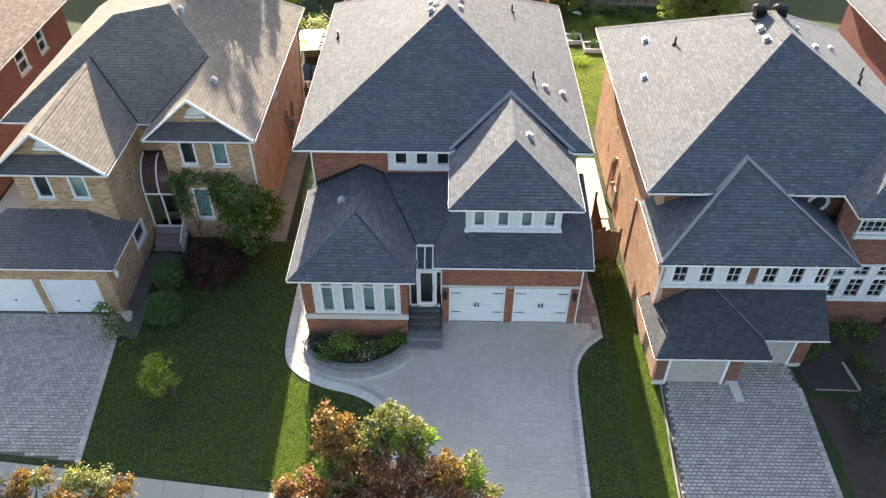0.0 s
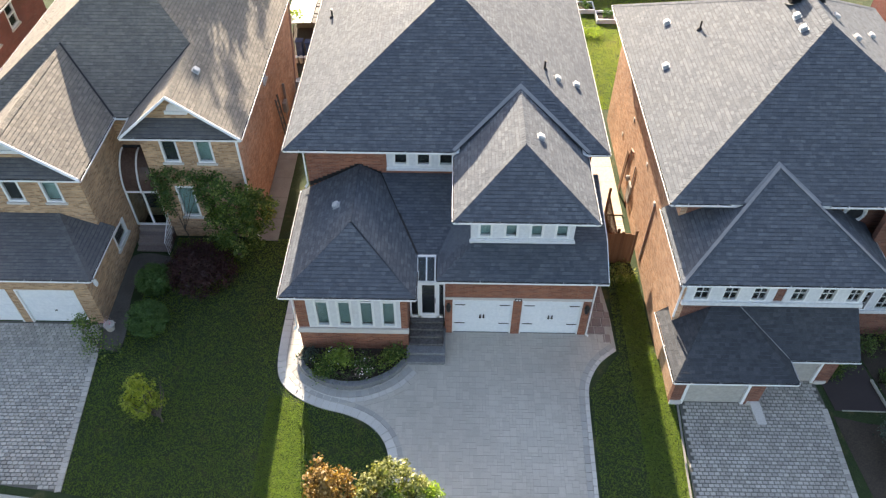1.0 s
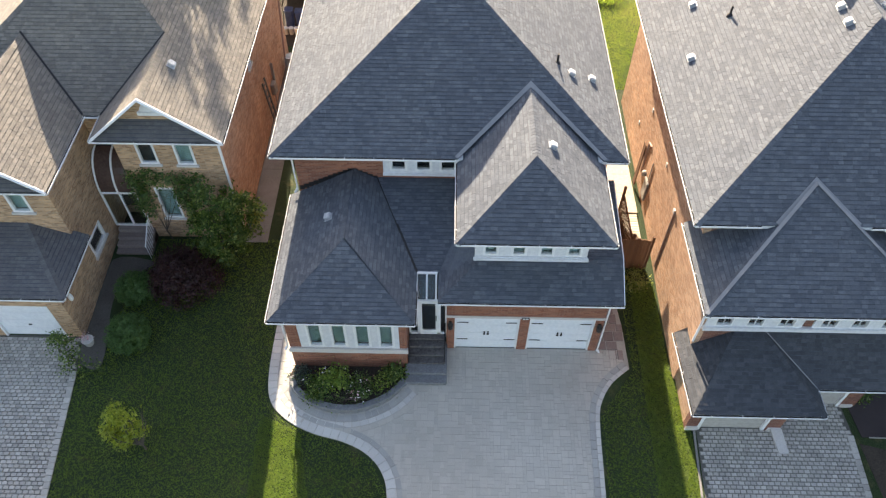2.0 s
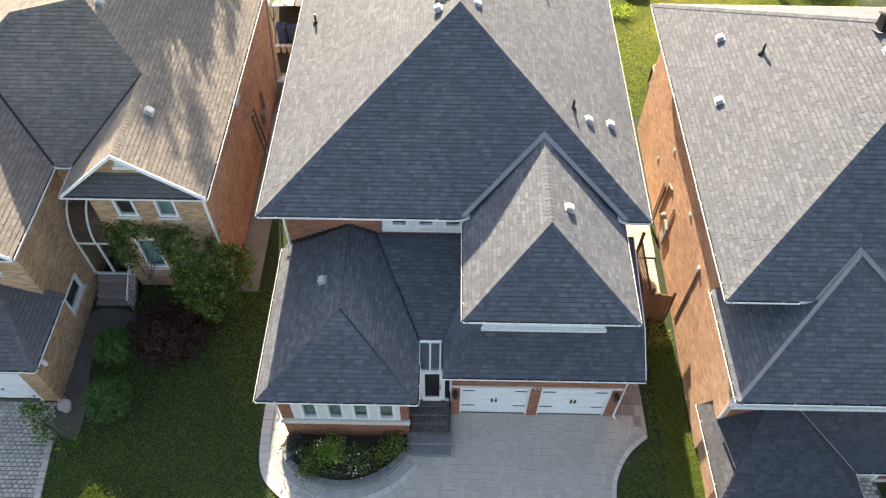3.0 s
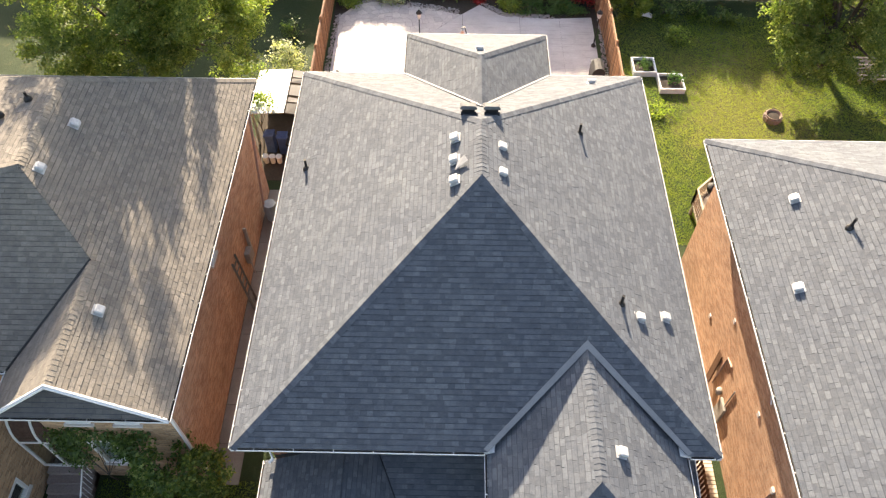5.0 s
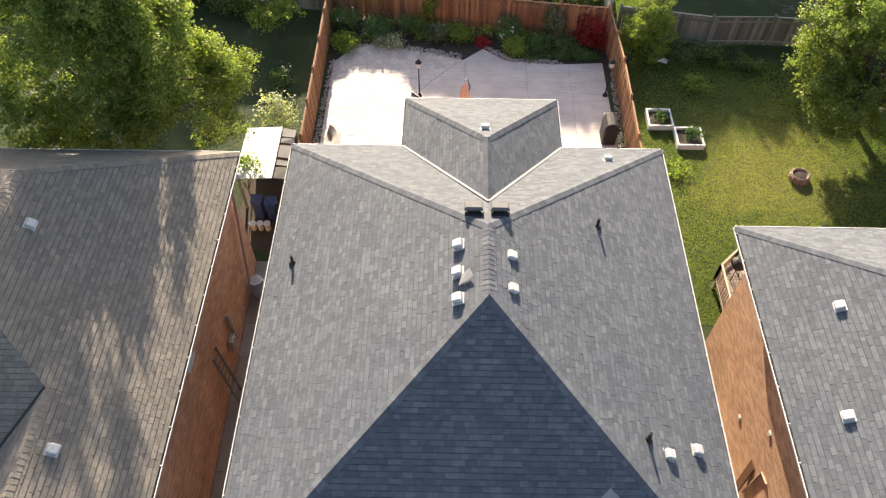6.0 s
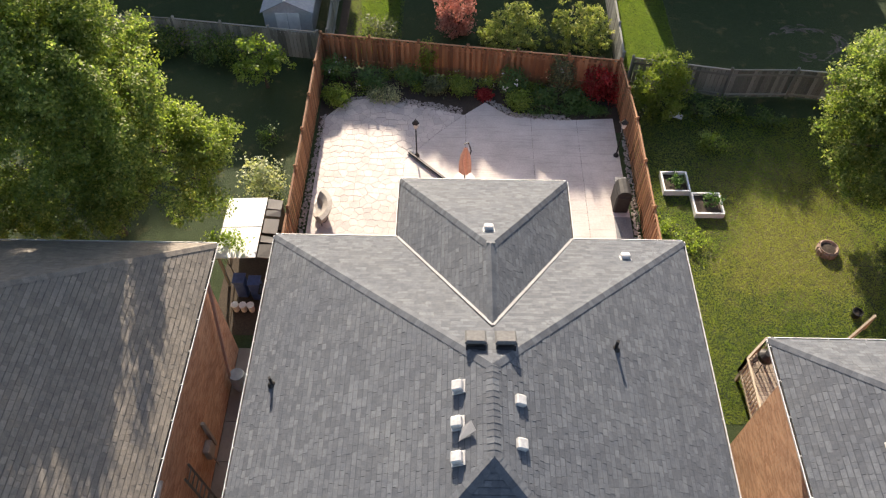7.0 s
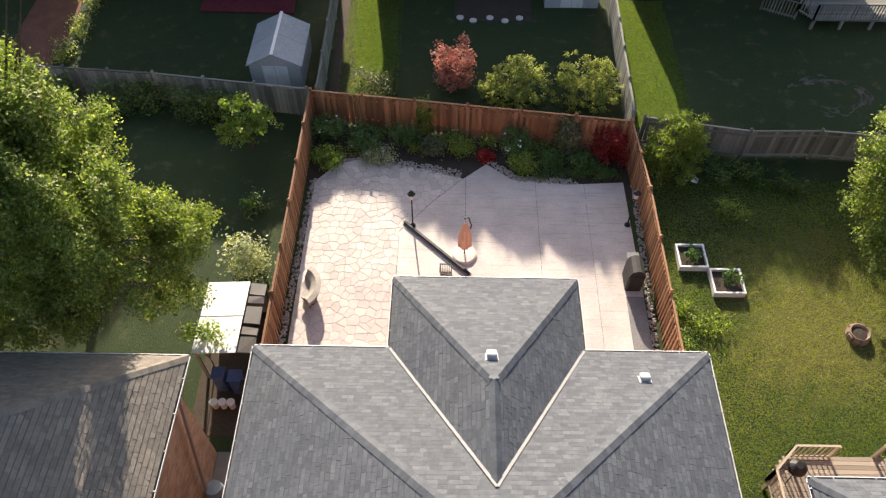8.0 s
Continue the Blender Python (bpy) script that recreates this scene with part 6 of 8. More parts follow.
# ---- plants ----
def foliage(lobes, count, size, seed, spread=0.32, up=0.35, per=26, flat=0.75, skin=0.7):
    """Leaves in clumps: lobes are (x, y, z, rx, ry, rz); clumps sit mostly near each lobe's skin, so that the outline is uneven with gaps."""
    rs = np.random.RandomState(seed)
    vol = np.array([a[3] * a[4] * a[5] for a in lobes]) ** 0.75
    clumps = max(4, count // per)
    pick = rs.choice(len(lobes), clumps, p=vol / vol.sum())
    lb = np.array(lobes)[pick]
    d = rs.normal(size=(clumps, 3))
    d /= np.linalg.norm(d, axis=1)[:, None]
    rad = np.where(rs.rand(clumps) < skin, rs.uniform(0.78, 1.05, clumps), rs.uniform(0.25, 0.8, clumps))
    ctr = lb[:, :3] + d * rad[:, None] * lb[:, 3:]
    tilt = rs.normal(size=(clumps, 3)) * 0.5 + d * 0.6
    k = rs.randint(0, clumps, count)
    c = ctr[k] + rs.normal(size=(count, 3)) * spread * np.array([1, 1, flat])
    n = tilt[k] + rs.normal(size=(count, 3)) * 0.7 + np.array([0, 0, up])
    n /= np.linalg.norm(n, axis=1)[:, None]
    a = np.cross(n, rs.normal(size=(count, 3)))
    a /= np.linalg.norm(a, axis=1)[:, None]
    b = np.cross(n, a)
    s = size * rs.uniform(0.6, 1.25, count)[:, None]
    v = np.stack([c - a * s * 0.5, c - b * s * 0.33 + n * s * 0.08, c + a * s * 0.5, c + b * s * 0.33 + n * s * 0.08], axis=1).reshape(-1, 3)
    return v


def knobbly(lobes, r, seed):
    """Breaks each lobe of a crown into the small boughs that make up its skin."""
    rng = random.Random(seed)
    out = []
    for x, y, z, a, b, c in lobes:
        n = max(3, int(3.6 * ((a * b + b * c + a * c) / 3) / (r * r)))
        for _ in range(n):
            d = Vector((rng.gauss(0, 1), rng.gauss(0, 1), rng.gauss(0.15, 1))).normalized()
            t, q = rng.uniform(0.55, 1.0), r * rng.uniform(0.55, 1.25)
            out.append((x + d.x * a * t, y + d.y * b * t, z + d.z * c * t, q, q, q * 0.75))
    return out


def leaf_mesh(name, v, material):
    me = bpy.data.meshes.new(name)
    q = len(v) // 4
    me.vertices.add(len(v))
    me.vertices.foreach_set("co", v.astype(np.float32).ravel())
    me.loops.add(len(v))
    me.loops.foreach_set("vertex_index", np.arange(len(v), dtype=np.int32))
    me.polygons.add(q)
    me.polygons.foreach_set("loop_start", np.arange(0, len(v), 4, dtype=np.int32))
    me.materials.append(material)
    me.update(calc_edges=True)
    return me


def limbs(x, y, z, lobes, r, seed, name_h):
    rng = random.Random(seed)
    s = Solid()
    fork = Vector((x + rng.uniform(-0.1, 0.1), y + rng.uniform(-0.1, 0.1), z + name_h))
    s.tube([(x, y, z - 0.2), (x, y, z + 0.05), tuple((Vector((x, y, z)) + fork) / 2 + Vector((0.04, -0.03, 0))), tuple(fork)], [r * 1.5, r * 1.15, r, r * 0.85], 9)
    for a in lobes:
        c = Vector(a[:3])
        for k in range(3):
            tip = c + Vector((rng.uniform(-0.6, 0.6) * a[3], rng.uniform(-0.6, 0.6) * a[4], rng.uniform(-0.1, 0.75) * a[5]))
            mid = fork.lerp(tip, 0.5) + Vector((rng.uniform(-0.2, 0.2), rng.uniform(-0.2, 0.2), 0.15 * (tip - fork).length))
            s.tube([tuple(fork), tuple(mid), tuple(tip)], [r * 0.6, r * 0.35, r * 0.08], 6)
            for _ in range(2):
                t2 = mid + Vector((rng.uniform(-0.5, 0.5) * a[3], rng.uniform(-0.5, 0.5) * a[4], rng.uniform(0.0, 0.5) * a[5]))
                s.tube([tuple(mid), tuple(t2)], [r * 0.25, r * 0.05], 5)
    return s


def tree(label, x, y, lobes, count, size, material, seed, trunk=0.12, fork=None, category="tree", name="tree", extra=(), spread=0.32, group="", up=0.35, per=26, flat=0.75, knob=0.0):
    z = gz(y)
    ob = thing(name, label, category, (x, y, z), group)
    low = min(a[2] - a[5] for a in lobes)
    part("trunk", limbs(x, y, z, lobes, trunk, seed, fork if fork else max(0.25, low - z + 0.3)), M_BARK, ob)
    tagged(part("crown", leaf_mesh("crown", foliage(knobbly(lobes, knob, seed) if knob else lobes, count, size, seed, spread, up, per, flat), material), material, ob), kind="stuff")
    for mat, sub, n in extra:
        sub = knobbly(sub, knob, seed + 1) if knob and min(a[3] for a in sub) > knob * 0.8 else sub
        tagged(part("crown", leaf_mesh("crown", foliage(sub, n, size, seed + 7, spread, up, per, flat), mat), mat, ob), kind="stuff")
    return ob


def shrub(label, x, y, r, h, count, size, material, seed, z=None, category="shrub", lobes=None, spread=0.14, extra=(), name="shrub", knob=0.0):
    z = gz(y) if z is None else z
    lobes = lobes or [(x, y, z + h * 0.5, r, r, h * 0.5), (x + r * 0.35, y - r * 0.2, z + h * 0.45, r * 0.7, r * 0.7, h * 0.45), (x - r * 0.35, y + r * 0.15, z + h * 0.5, r * 0.65, r * 0.7, h * 0.5)]
    ob = thing(name, label, category, (x, y, z))
    part("stem", limbs(x, y, z, lobes[:2], 0.025, seed, h * 0.25), M_BARK, ob)
    tagged(part("leaves", leaf_mesh("leaves", foliage(knobbly(lobes, knob, seed) if knob else lobes, count, size, seed, spread), material), material, ob), kind="stuff")
    for mat, n, s in extra:
        tagged(part("flowers", leaf_mesh("flowers", foliage([(a, b, c + 0.06, d * 1.05, e * 1.05, f * 1.05) for a, b, c, d, e, f in lobes], n, s, seed + 3, spread * 0.6, 1.2, 3), mat), mat, ob), kind="stuff")
    return ob


# front garden of the grey house
shrub("silvery blue juniper spreading at the planter's end", -5.75, 21.35, 0.4, 0.4, 700, 0.08, LEAF_SPRUCE, 101, 0.12)
shrub("bright green rounded hydrangea in the planter", -4.5, 21.3, 0.5, 0.75, 1100, 0.1, LEAF_PLANT, 102, 0.12, extra=((M_FLOWER, 10, 0.1),))
shrub("dark green perennial clump with white flowers", -5.15, 20.95, 0.5, 0.5, 1300, 0.09, LEAF_DEEP, 103, 0.12, extra=((M_FLOWER, 14, 0.08),))
shrub("low rose bush with pale pink flowers", -3.6, 21.0, 0.5, 0.5, 900, 0.08, LEAF_DARK, 104, 0.12, extra=((M_PINK, 40, 0.09), (M_FLOWER, 22, 0.09)))
shrub("dark leafy perennial by the bay window", -2.35, 21.6, 0.38, 0.6, 900, 0.1, LEAF_DEEP, 105, 0.12)
shrub("small yellow-green spirea near the steps", -2.65, 21.15, 0.28, 0.4, 400, 0.07, LEAF_PLANT, 106, 0.12)
shrub("low dark groundcover along the planter wall", -4.0, 20.5, 0.35, 0.3, 600, 0.07, LEAF_DARK, 107, 0.12, lobes=[(-4.6, 20.5, 0.2, 0.6, 0.18, 0.15), (-3.4, 20.45, 0.2, 0.6, 0.18, 0.15), (-2.7, 20.75, 0.2, 0.3, 0.2, 0.15)])
tree("street maple turning orange, red and yellow", -2.2, 11.8, [(-1.7, 12.5, 5.25, 0.95, 0.7, 0.8), (-0.9, 12.4, 5.2, 0.6, 0.5, 0.6), (-2.5, 12.2, 4.9, 1.0, 0.8, 0.7), (-2.3, 11.4, 4.3, 1.6, 0.9, 0.8), (-3.6, 12.2, 4.6, 0.9, 0.6, 0.5), (-4.4, 12.1, 4.3, 0.8, 0.6, 0.4), (-0.4, 11.9, 4.4, 1.0, 0.8, 0.6), (0.6, 12.0, 4.0, 0.8, 0.7, 0.5)],
     26000, 0.10, LEAF_RUST, 110, 0.14, 2.4, extra=((LEAF_AMBER, [(-3.3, 13.0, 6.1, 0.6, 0.5, 0.55), (-3.2, 12.8, 5.5, 0.75, 0.5, 0.55), (-0.05, 12.5, 4.7, 0.65, 0.5, 0.55), (0.15, 12.5, 5.1, 0.18, 0.2, 0.3), (-2.9, 11.9, 4.3, 0.6, 0.5, 0.4), (-4.9, 12.2, 4.3, 0.5, 0.4, 0.3), (-3.5, 13.1, 6.7, 0.18, 0.18, 0.25)], 12000),
                                                    (LEAF_PALE, [(-1.65, 13.2, 6.2, 0.6, 0.45, 0.55), (-2.2, 13.0, 5.9, 0.5, 0.4, 0.4), (-1.0, 13.0, 6.1, 0.4, 0.3, 0.36), (-1.6, 13.25, 6.85, 0.2, 0.2, 0.22), (1.3, 12.5, 3.6, 0.35, 0.4, 0.25), (-2.2, 12.6, 5.6, 0.3, 0.3, 0.25), (0.75, 12.7, 5.0, 0.2, 0.25, 0.3)], 6500),
                                                    (LEAF_PLANT, [(-0.75, 12.9, 5.65, 0.45, 0.45, 0.5), (-1.5, 12.9, 5.8, 0.5, 0.4, 0.4), (-3.2, 12.4, 5.1, 0.6, 0.5, 0.4), (0.75, 12.6, 4.4, 0.4, 0.4, 0.5), (-2.9, 12.2, 4.7, 0.7, 0.5, 0.4)], 9000)), spread=0.07, per=14, knob=0.2)
tree("street maple with thin yellow and orange leaves", -13.6, 12.2, [(-13.9, 13.2, 2.35, 0.75, 0.6, 0.45), (-10.75, 13.2, 2.35, 0.45, 0.5, 0.4), (-14.9, 13.0, 1.9, 0.8, 0.6, 0.5), (-12.9, 12.6, 2.0, 0.9, 0.7, 0.4), (-11.6, 12.7, 2.1, 0.7, 0.5, 0.3)],
     8000, 0.10, LEAF_AMBER, 111, 0.1, 1.0, extra=((LEAF_PALE, [(-12.1, 13.2, 2.9, 0.4, 0.45, 0.4), (-11.45, 13.2, 2.6, 0.4, 0.4, 0.35), (-13.4, 13.3, 2.7, 0.3, 0.3, 0.2), (-10.9, 13.3, 3.2, 0.12, 0.12, 0.2)], 2400),), spread=0.08, per=14, knob=0.22)

# garden of the tan house
# The extra yellow-green lobe paints the sunlit right side of the crown.
tree("dense round-leaved ornamental tree beside the brick wall", -9.75, 27.0, [(-9.5, 27.1, 3.2, 1.2, 1.15, 1.5), (-8.8, 27.3, 2.7, 0.95, 0.95, 1.15), (-10.1, 26.8, 2.5, 0.75, 0.85, 1.1), (-9.2, 26.5, 2.0, 1.0, 0.9, 0.85)],
     9500, 0.13, LEAF_DEEP, 112, 0.07, 0.9, extra=((LEAF_SUNLIT, [(-8.25, 27.4, 2.6, 0.4, 0.4, 0.6)], 300),), spread=0.1, knob=0.28)
shrub("dark burgundy weeping maple in a dome", -11.05, 25.55, 1.35, 1.5, 19000, 0.08, LEAF_BURGUNDY, 113, lobes=[(-11.05, 25.55, 0.75, 1.45, 1.35, 0.95), (-11.3, 25.9, 0.8, 1.2, 1.1, 0.95)], spread=0.1)
shrub("clipped dark green yew dome", -13.0, 25.0, 0.8, 1.15, 17000, 0.06, LEAF_YEW, 114, lobes=[(-13.05, 25.1, 0.62, 0.74, 0.74, 0.64)], spread=0.045)
shrub("clipped dark green yew ball", -12.7, 22.9, 0.85, 1.25, 19000, 0.06, LEAF_YEW, 115, lobes=[(-12.7, 22.95, 0.64, 0.82, 0.8, 0.7)], spread=0.045)
shrub("loose leafy rose with pale flowers by the garage corner", -14.75, 22.0, 0.5, 1.3, 1100, 0.1, LEAF_DEEP, 116, lobes=[(-14.9, 22.2, 0.9, 0.45, 0.4, 0.7), (-14.4, 21.6, 0.55, 0.5, 0.4, 0.4), (-13.8, 21.5, 0.35, 0.5, 0.3, 0.25)], extra=((M_PINK, 14, 0.1),))
shrub("climbing vine covering the brick wall by the porch", -12.3, 28.0, 1.2, 2.5, 3200, 0.12, LEAF_DARK, 117, lobes=[(-12.2, 28.02, 4.0, 1.0, 0.14, 0.45), (-10.8, 28.0, 4.0, 0.8, 0.16, 0.4), (-12.75, 28.0, 2.9, 0.35, 0.14, 1.2), (-11.1, 28.0, 3.1, 0.3, 0.14, 0.9)], category="vine", name="vine")
tree("young lawn tree with sparse green leaves", -11.06, 18.6, [(-11.65, 19.1, 1.5, 0.38, 0.32, 0.4), (-10.85, 19.2, 1.7, 0.12, 0.12, 0.22), (-12.0, 18.8, 0.95, 0.34, 0.34, 0.26), (-11.2, 18.85, 0.85, 0.36, 0.32, 0.26), (-11.6, 18.55, 0.6, 0.3, 0.28, 0.22)], 1500, 0.13, LEAF_GREENGOLD, 118, 0.04, 0.45, spread=0.1, per=12)
pot = thing("hanging_basket", "white pot of pink and white flowers by the garage", "flower pot", (-14.3, 22.75, 0))
part("pot", Solid().lathe(-14.35, 22.8, [(0.16, 0.05), (0.22, 0.35), (0.24, 0.37)], 12), M_SILL, pot)
tagged(part("flowers", leaf_mesh("flowers", foliage([(-14.35, 22.8, 0.48, 0.2, 0.2, 0.14)], 110, 0.06, 119, 0.08), M_PINK), M_PINK, pot), kind="stuff")
tree("blue-green spruce beside the bare earth", 17.0, 17.6, [(17.0, 17.6, 0.7, 1.2, 1.2, 0.7), (17.0, 17.6, 1.6, 0.85, 0.85, 0.7), (17.0, 17.6, 2.5, 0.45, 0.45, 0.8)], 6500, 0.1, LEAF_SPRUCE, 120, 0.07, 0.4, spread=0.12)
shrub("small dark shrub beside the brick entrance", 15.7, 21.6, 0.45, 0.8, 900, 0.09, LEAF_DARK, 121)
for i, (x, y, r, hgt, mat) in enumerate(((15.2, 21.3, 0.4, 0.5, LEAF_DEEP), (16.9, 22.4, 0.5, 0.7, LEAF_DARK), (18.2, 22.5, 0.55, 0.6, LEAF_DEEP), (17.6, 20.9, 0.4, 0.3, LEAF_DARK), (18.6, 19.6, 0.7, 0.9, LEAF_DEEP))):
    shrub("low dark foundation plant on bare earth", x, y, r, hgt, 800, 0.09, mat, 123 + i)
hose = thing("garden_hose", "black garden hose looped on the bay wall", "hose", (-6.2, 22.5, 0.6))
part("coil", Solid().tube([(-6.17 - 0.02 * (k % 2), 22.5 + 0.24 * math.cos(0.55 * k), 0.72 + 0.3 * math.sin(0.55 * k)) for k in range(36)], [0.018] * 36, 6), M_BLACK, hose)
part("hook", Solid().box(-6.2, 22.46, 0.98, -6.1, 22.54, 1.04), M_BLACK, hose)
shrub("bright green weeds at the foot of the wooden gate", 7.55, 26.3, 0.55, 0.3, 900, 0.09, LEAF_GOLD, 122)

# back gardens
def shadow_shoots():
    """Thin upright lobes over the crown, added to streak the tan roof with shadow, lower towards its open side."""
    rng = random.Random(33)
    out = []
    for k in range(48):
        x, y = rng.uniform(-14.0, -10.3), rng.uniform(42.4, 45.6)
        top = 13.6 - 1.2 * max(0.0, x + 12.2) - rng.random() * 2.2
        out.append((x, y, top - 0.9, 0.17, 0.17, 0.9))
    return out


# The highest lobes stand out of view, added to shade the tan roof.
tree("tall leafy maple with a broad uneven green crown", -14.9, 46.2, [(-14.5, 45.0, 10.4, 2.8, 2.8, 2.5), (-12.6, 46.0, 8.3, 1.75, 1.7, 1.8), (-11.6, 45.8, 6.3, 1.85, 1.6, 1.4), (-10.2, 46.5, 5.6, 1.05, 1.0, 0.85), (-12.8, 43.3, 8.6, 1.6, 1.3, 1.9), (-12.3, 43.7, 6.4, 1.6, 1.3, 1.3),
      (-14.3, 45.0, 13.6, 1.8, 1.6, 1.7), (-16.8, 45.5, 9.0, 2.5, 2.3, 3.5), (-14.0, 43.0, 6.4, 2.5, 1.2, 1.6), (-16.6, 43.0, 6.6, 2.1, 1.1, 1.8), (-14.0, 46.6, 5.2, 2.7, 1.9, 1.5), (-11.7, 46.8, 10.0, 0.8, 0.8, 1.0), (-12.3, 45.5, 12.1, 0.8, 0.9, 1.1), (-13.4, 46.0, 15.2, 0.7, 0.8, 0.7), (-12.6, 43.4, 11.4, 0.8, 0.9, 1.1), (-10.4, 45.2, 4.4, 1.0, 0.9, 0.7), (-12.5, 46.8, 15.2, 0.6, 0.6, 0.4), (-11.7, 47.2, 14.9, 0.4, 0.5, 0.3)],
     # Lighter leaves on the upper lobes paint the sunlit tops.
     160000, 0.115, LEAF_MAPLE, 130, 0.15, 3.2, extra=((LEAF_LIME_DULL, [(-12.4, 46.2, 9.2, 1.5, 1.5, 1.0), (-11.4, 46.0, 7.0, 1.6, 1.4, 0.8), (-14.0, 45.2, 12.2, 2.2, 2.2, 1.2), (-10.1, 46.5, 6.0, 0.9, 0.9, 0.5)], 26000),
                                                   (LEAF_MAPLE, shadow_shoots(), 26000)), spread=0.13, up=0.6, per=24, flat=0.6, knob=0.5)
tree("small fruit tree with pale green leaves", -10.35, 55.4, [(-10.4, 55.5, 2.7, 1.15, 1.1, 0.8), (-9.7, 55.3, 2.2, 0.9, 0.8, 0.6), (-10.9, 55.2, 2.1, 0.8, 0.8, 0.6)], 3600, 0.13, LEAF_PLANT, 131, 0.08, 0.9, spread=0.1, knob=0.26)
shrub("silvery variegated dogwood in the shaded yard", -9.3, 48.4, 0.8, 1.9, 1700, 0.14, LEAF_SILVER, 132, spread=0.2)
shrub("thin leafy branch growing over the white shed roof", -9.9, 44.2, 0.5, 2.4, 520, 0.13, LEAF_PLANT, 133, lobes=[(-9.8, 44.3, 2.95, 0.6, 0.5, 0.25), (-9.2, 44.1, 2.9, 0.4, 0.3, 0.15)], spread=0.12)
shrub("spindly shrub in the shaded lawn", -9.6, 51.6, 0.5, 0.9, 420, 0.12, LEAF_DARK, 134)
tree("leafy lilac tree spilling over the fence corner", 8.6, 54.5, [(8.6, 54.6, 2.7, 1.1, 1.0, 1.1), (7.9, 54.2, 2.0, 0.9, 0.8, 0.9), (9.4, 54.4, 2.1, 0.9, 0.8, 0.9), (8.5, 53.7, 1.6, 1.0, 0.7, 0.7)], 9500, 0.11, LEAF_LIME_DULL, 135, 0.08, 0.6, spread=0.1, knob=0.28)
# The second, lighter set of leaves paints sun on the outer crown.
tree("broad maple with bright sunlit outer leaves", 17.6, 49.6, [(17.4, 49.8, 4.4, 2.6, 2.5, 2.2), (15.2, 49.5, 3.6, 1.4, 1.4, 1.1), (15.6, 51.0, 4.6, 1.6, 1.5, 1.3), (19.6, 50.5, 5.0, 2.4, 2.3, 2.2), (15.9, 48.2, 2.6, 1.5, 1.3, 1.0), (17.8, 47.8, 3.2, 1.9, 1.6, 1.5), (17, 52, 5.5, 2, 2, 1.6), (16.0, 50.2, 6.6, 1.5, 1.5, 1.2)],
     66000, 0.12, LEAF_MAPLE, 136, 0.2, 1.4, extra=((LEAF_LIME_DULL, [(15.8, 50.2, 4.4, 1.7, 1.5, 1.2), (18, 50, 6.2, 2, 2, 1)], 11000),), spread=0.13, up=0.6, per=24, flat=0.6, knob=0.45)
shrub("small bright green plant alone on the lawn", 10.6, 51.7, 0.5, 0.75, 420, 0.13, LEAF_PLANT, 137)
for i, (x, y, r, h, mat, lab) in enumerate(((10.2, 53.9, 0.8, 0.8, LEAF_DARK, "low dark shrub in the fence shade"), (11.9, 53.9, 0.8, 0.7, LEAF_DEEP, "leafy border plant by the grey fence"), (13.6, 53.4, 0.7, 0.6, LEAF_DARK, "brownish border plant by the grey fence"))):
    shrub(lab, x, y, r, h, 900, 0.12, mat, 140 + i)
shrub("patch of leafy groundcover beside the brick house", 8.0, 46.4, 0.6, 0.35, 1300, 0.1, LEAF_PLANT, 145, lobes=[(7.7, 46.9, 0.85, 0.45, 0.7, 0.2), (8.6, 46.3, 0.85, 0.8, 0.5, 0.18), (7.6, 45.3, 0.8, 0.4, 0.8, 0.2)])
tree("upright maple with rusty pink leaves", -1.2, 59.6, [(-1.75, 59.7, 2.3, 0.42, 0.5, 1.35), (-0.68, 59.6, 2.35, 0.45, 0.5, 1.45), (-1.2, 59.5, 1.4, 0.8, 0.55, 0.6), (-1.25, 59.6, 2.2, 0.35, 0.4, 0.9)], 4600, 0.12, LEAF_ROSY, 150, 0.06, 0.5, spread=0.12, per=30)
shrub("big golden-green spirea bush", 1.75, 58.9, 1.6, 2.4, 9000, 0.11, LEAF_GOLD, 151, lobes=[(1.5, 58.9, 1.9, 1.1, 1.0, 1.1), (2.6, 58.8, 1.7, 0.9, 0.9, 0.95), (0.7, 58.9, 1.5, 0.8, 0.8, 0.85), (1.9, 58.3, 1.4, 1.2, 0.8, 0.8), (2.1, 59.2, 2.5, 0.6, 0.6, 0.6)], spread=0.07, knob=0.24)
shrub("big golden-yellow euonymus bush", 5.15, 59.0, 1.5, 2.5, 9000, 0.11, LEAF_GOLD, 152, lobes=[(5.0, 59.0, 2.1, 1.2, 1.1, 1.15), (5.9, 58.8, 1.8, 0.9, 0.9, 1.0), (4.2, 58.8, 1.6, 0.8, 0.8, 0.9), (5.2, 58.3, 1.5, 1.2, 0.8, 0.9)], spread=0.07, knob=0.24)
shrub("grey-green shrub beyond the cedar fence", -5.1, 59.0, 0.95, 1.3, 1700, 0.13, LEAF_SILVER_DULL, 153, spread=0.18)
shrub("crimson burning bush in the fence corner", 6.0, 55.1, 0.95, 1.6, 3800, 0.11, LEAF_RED, 154, spread=0.18)
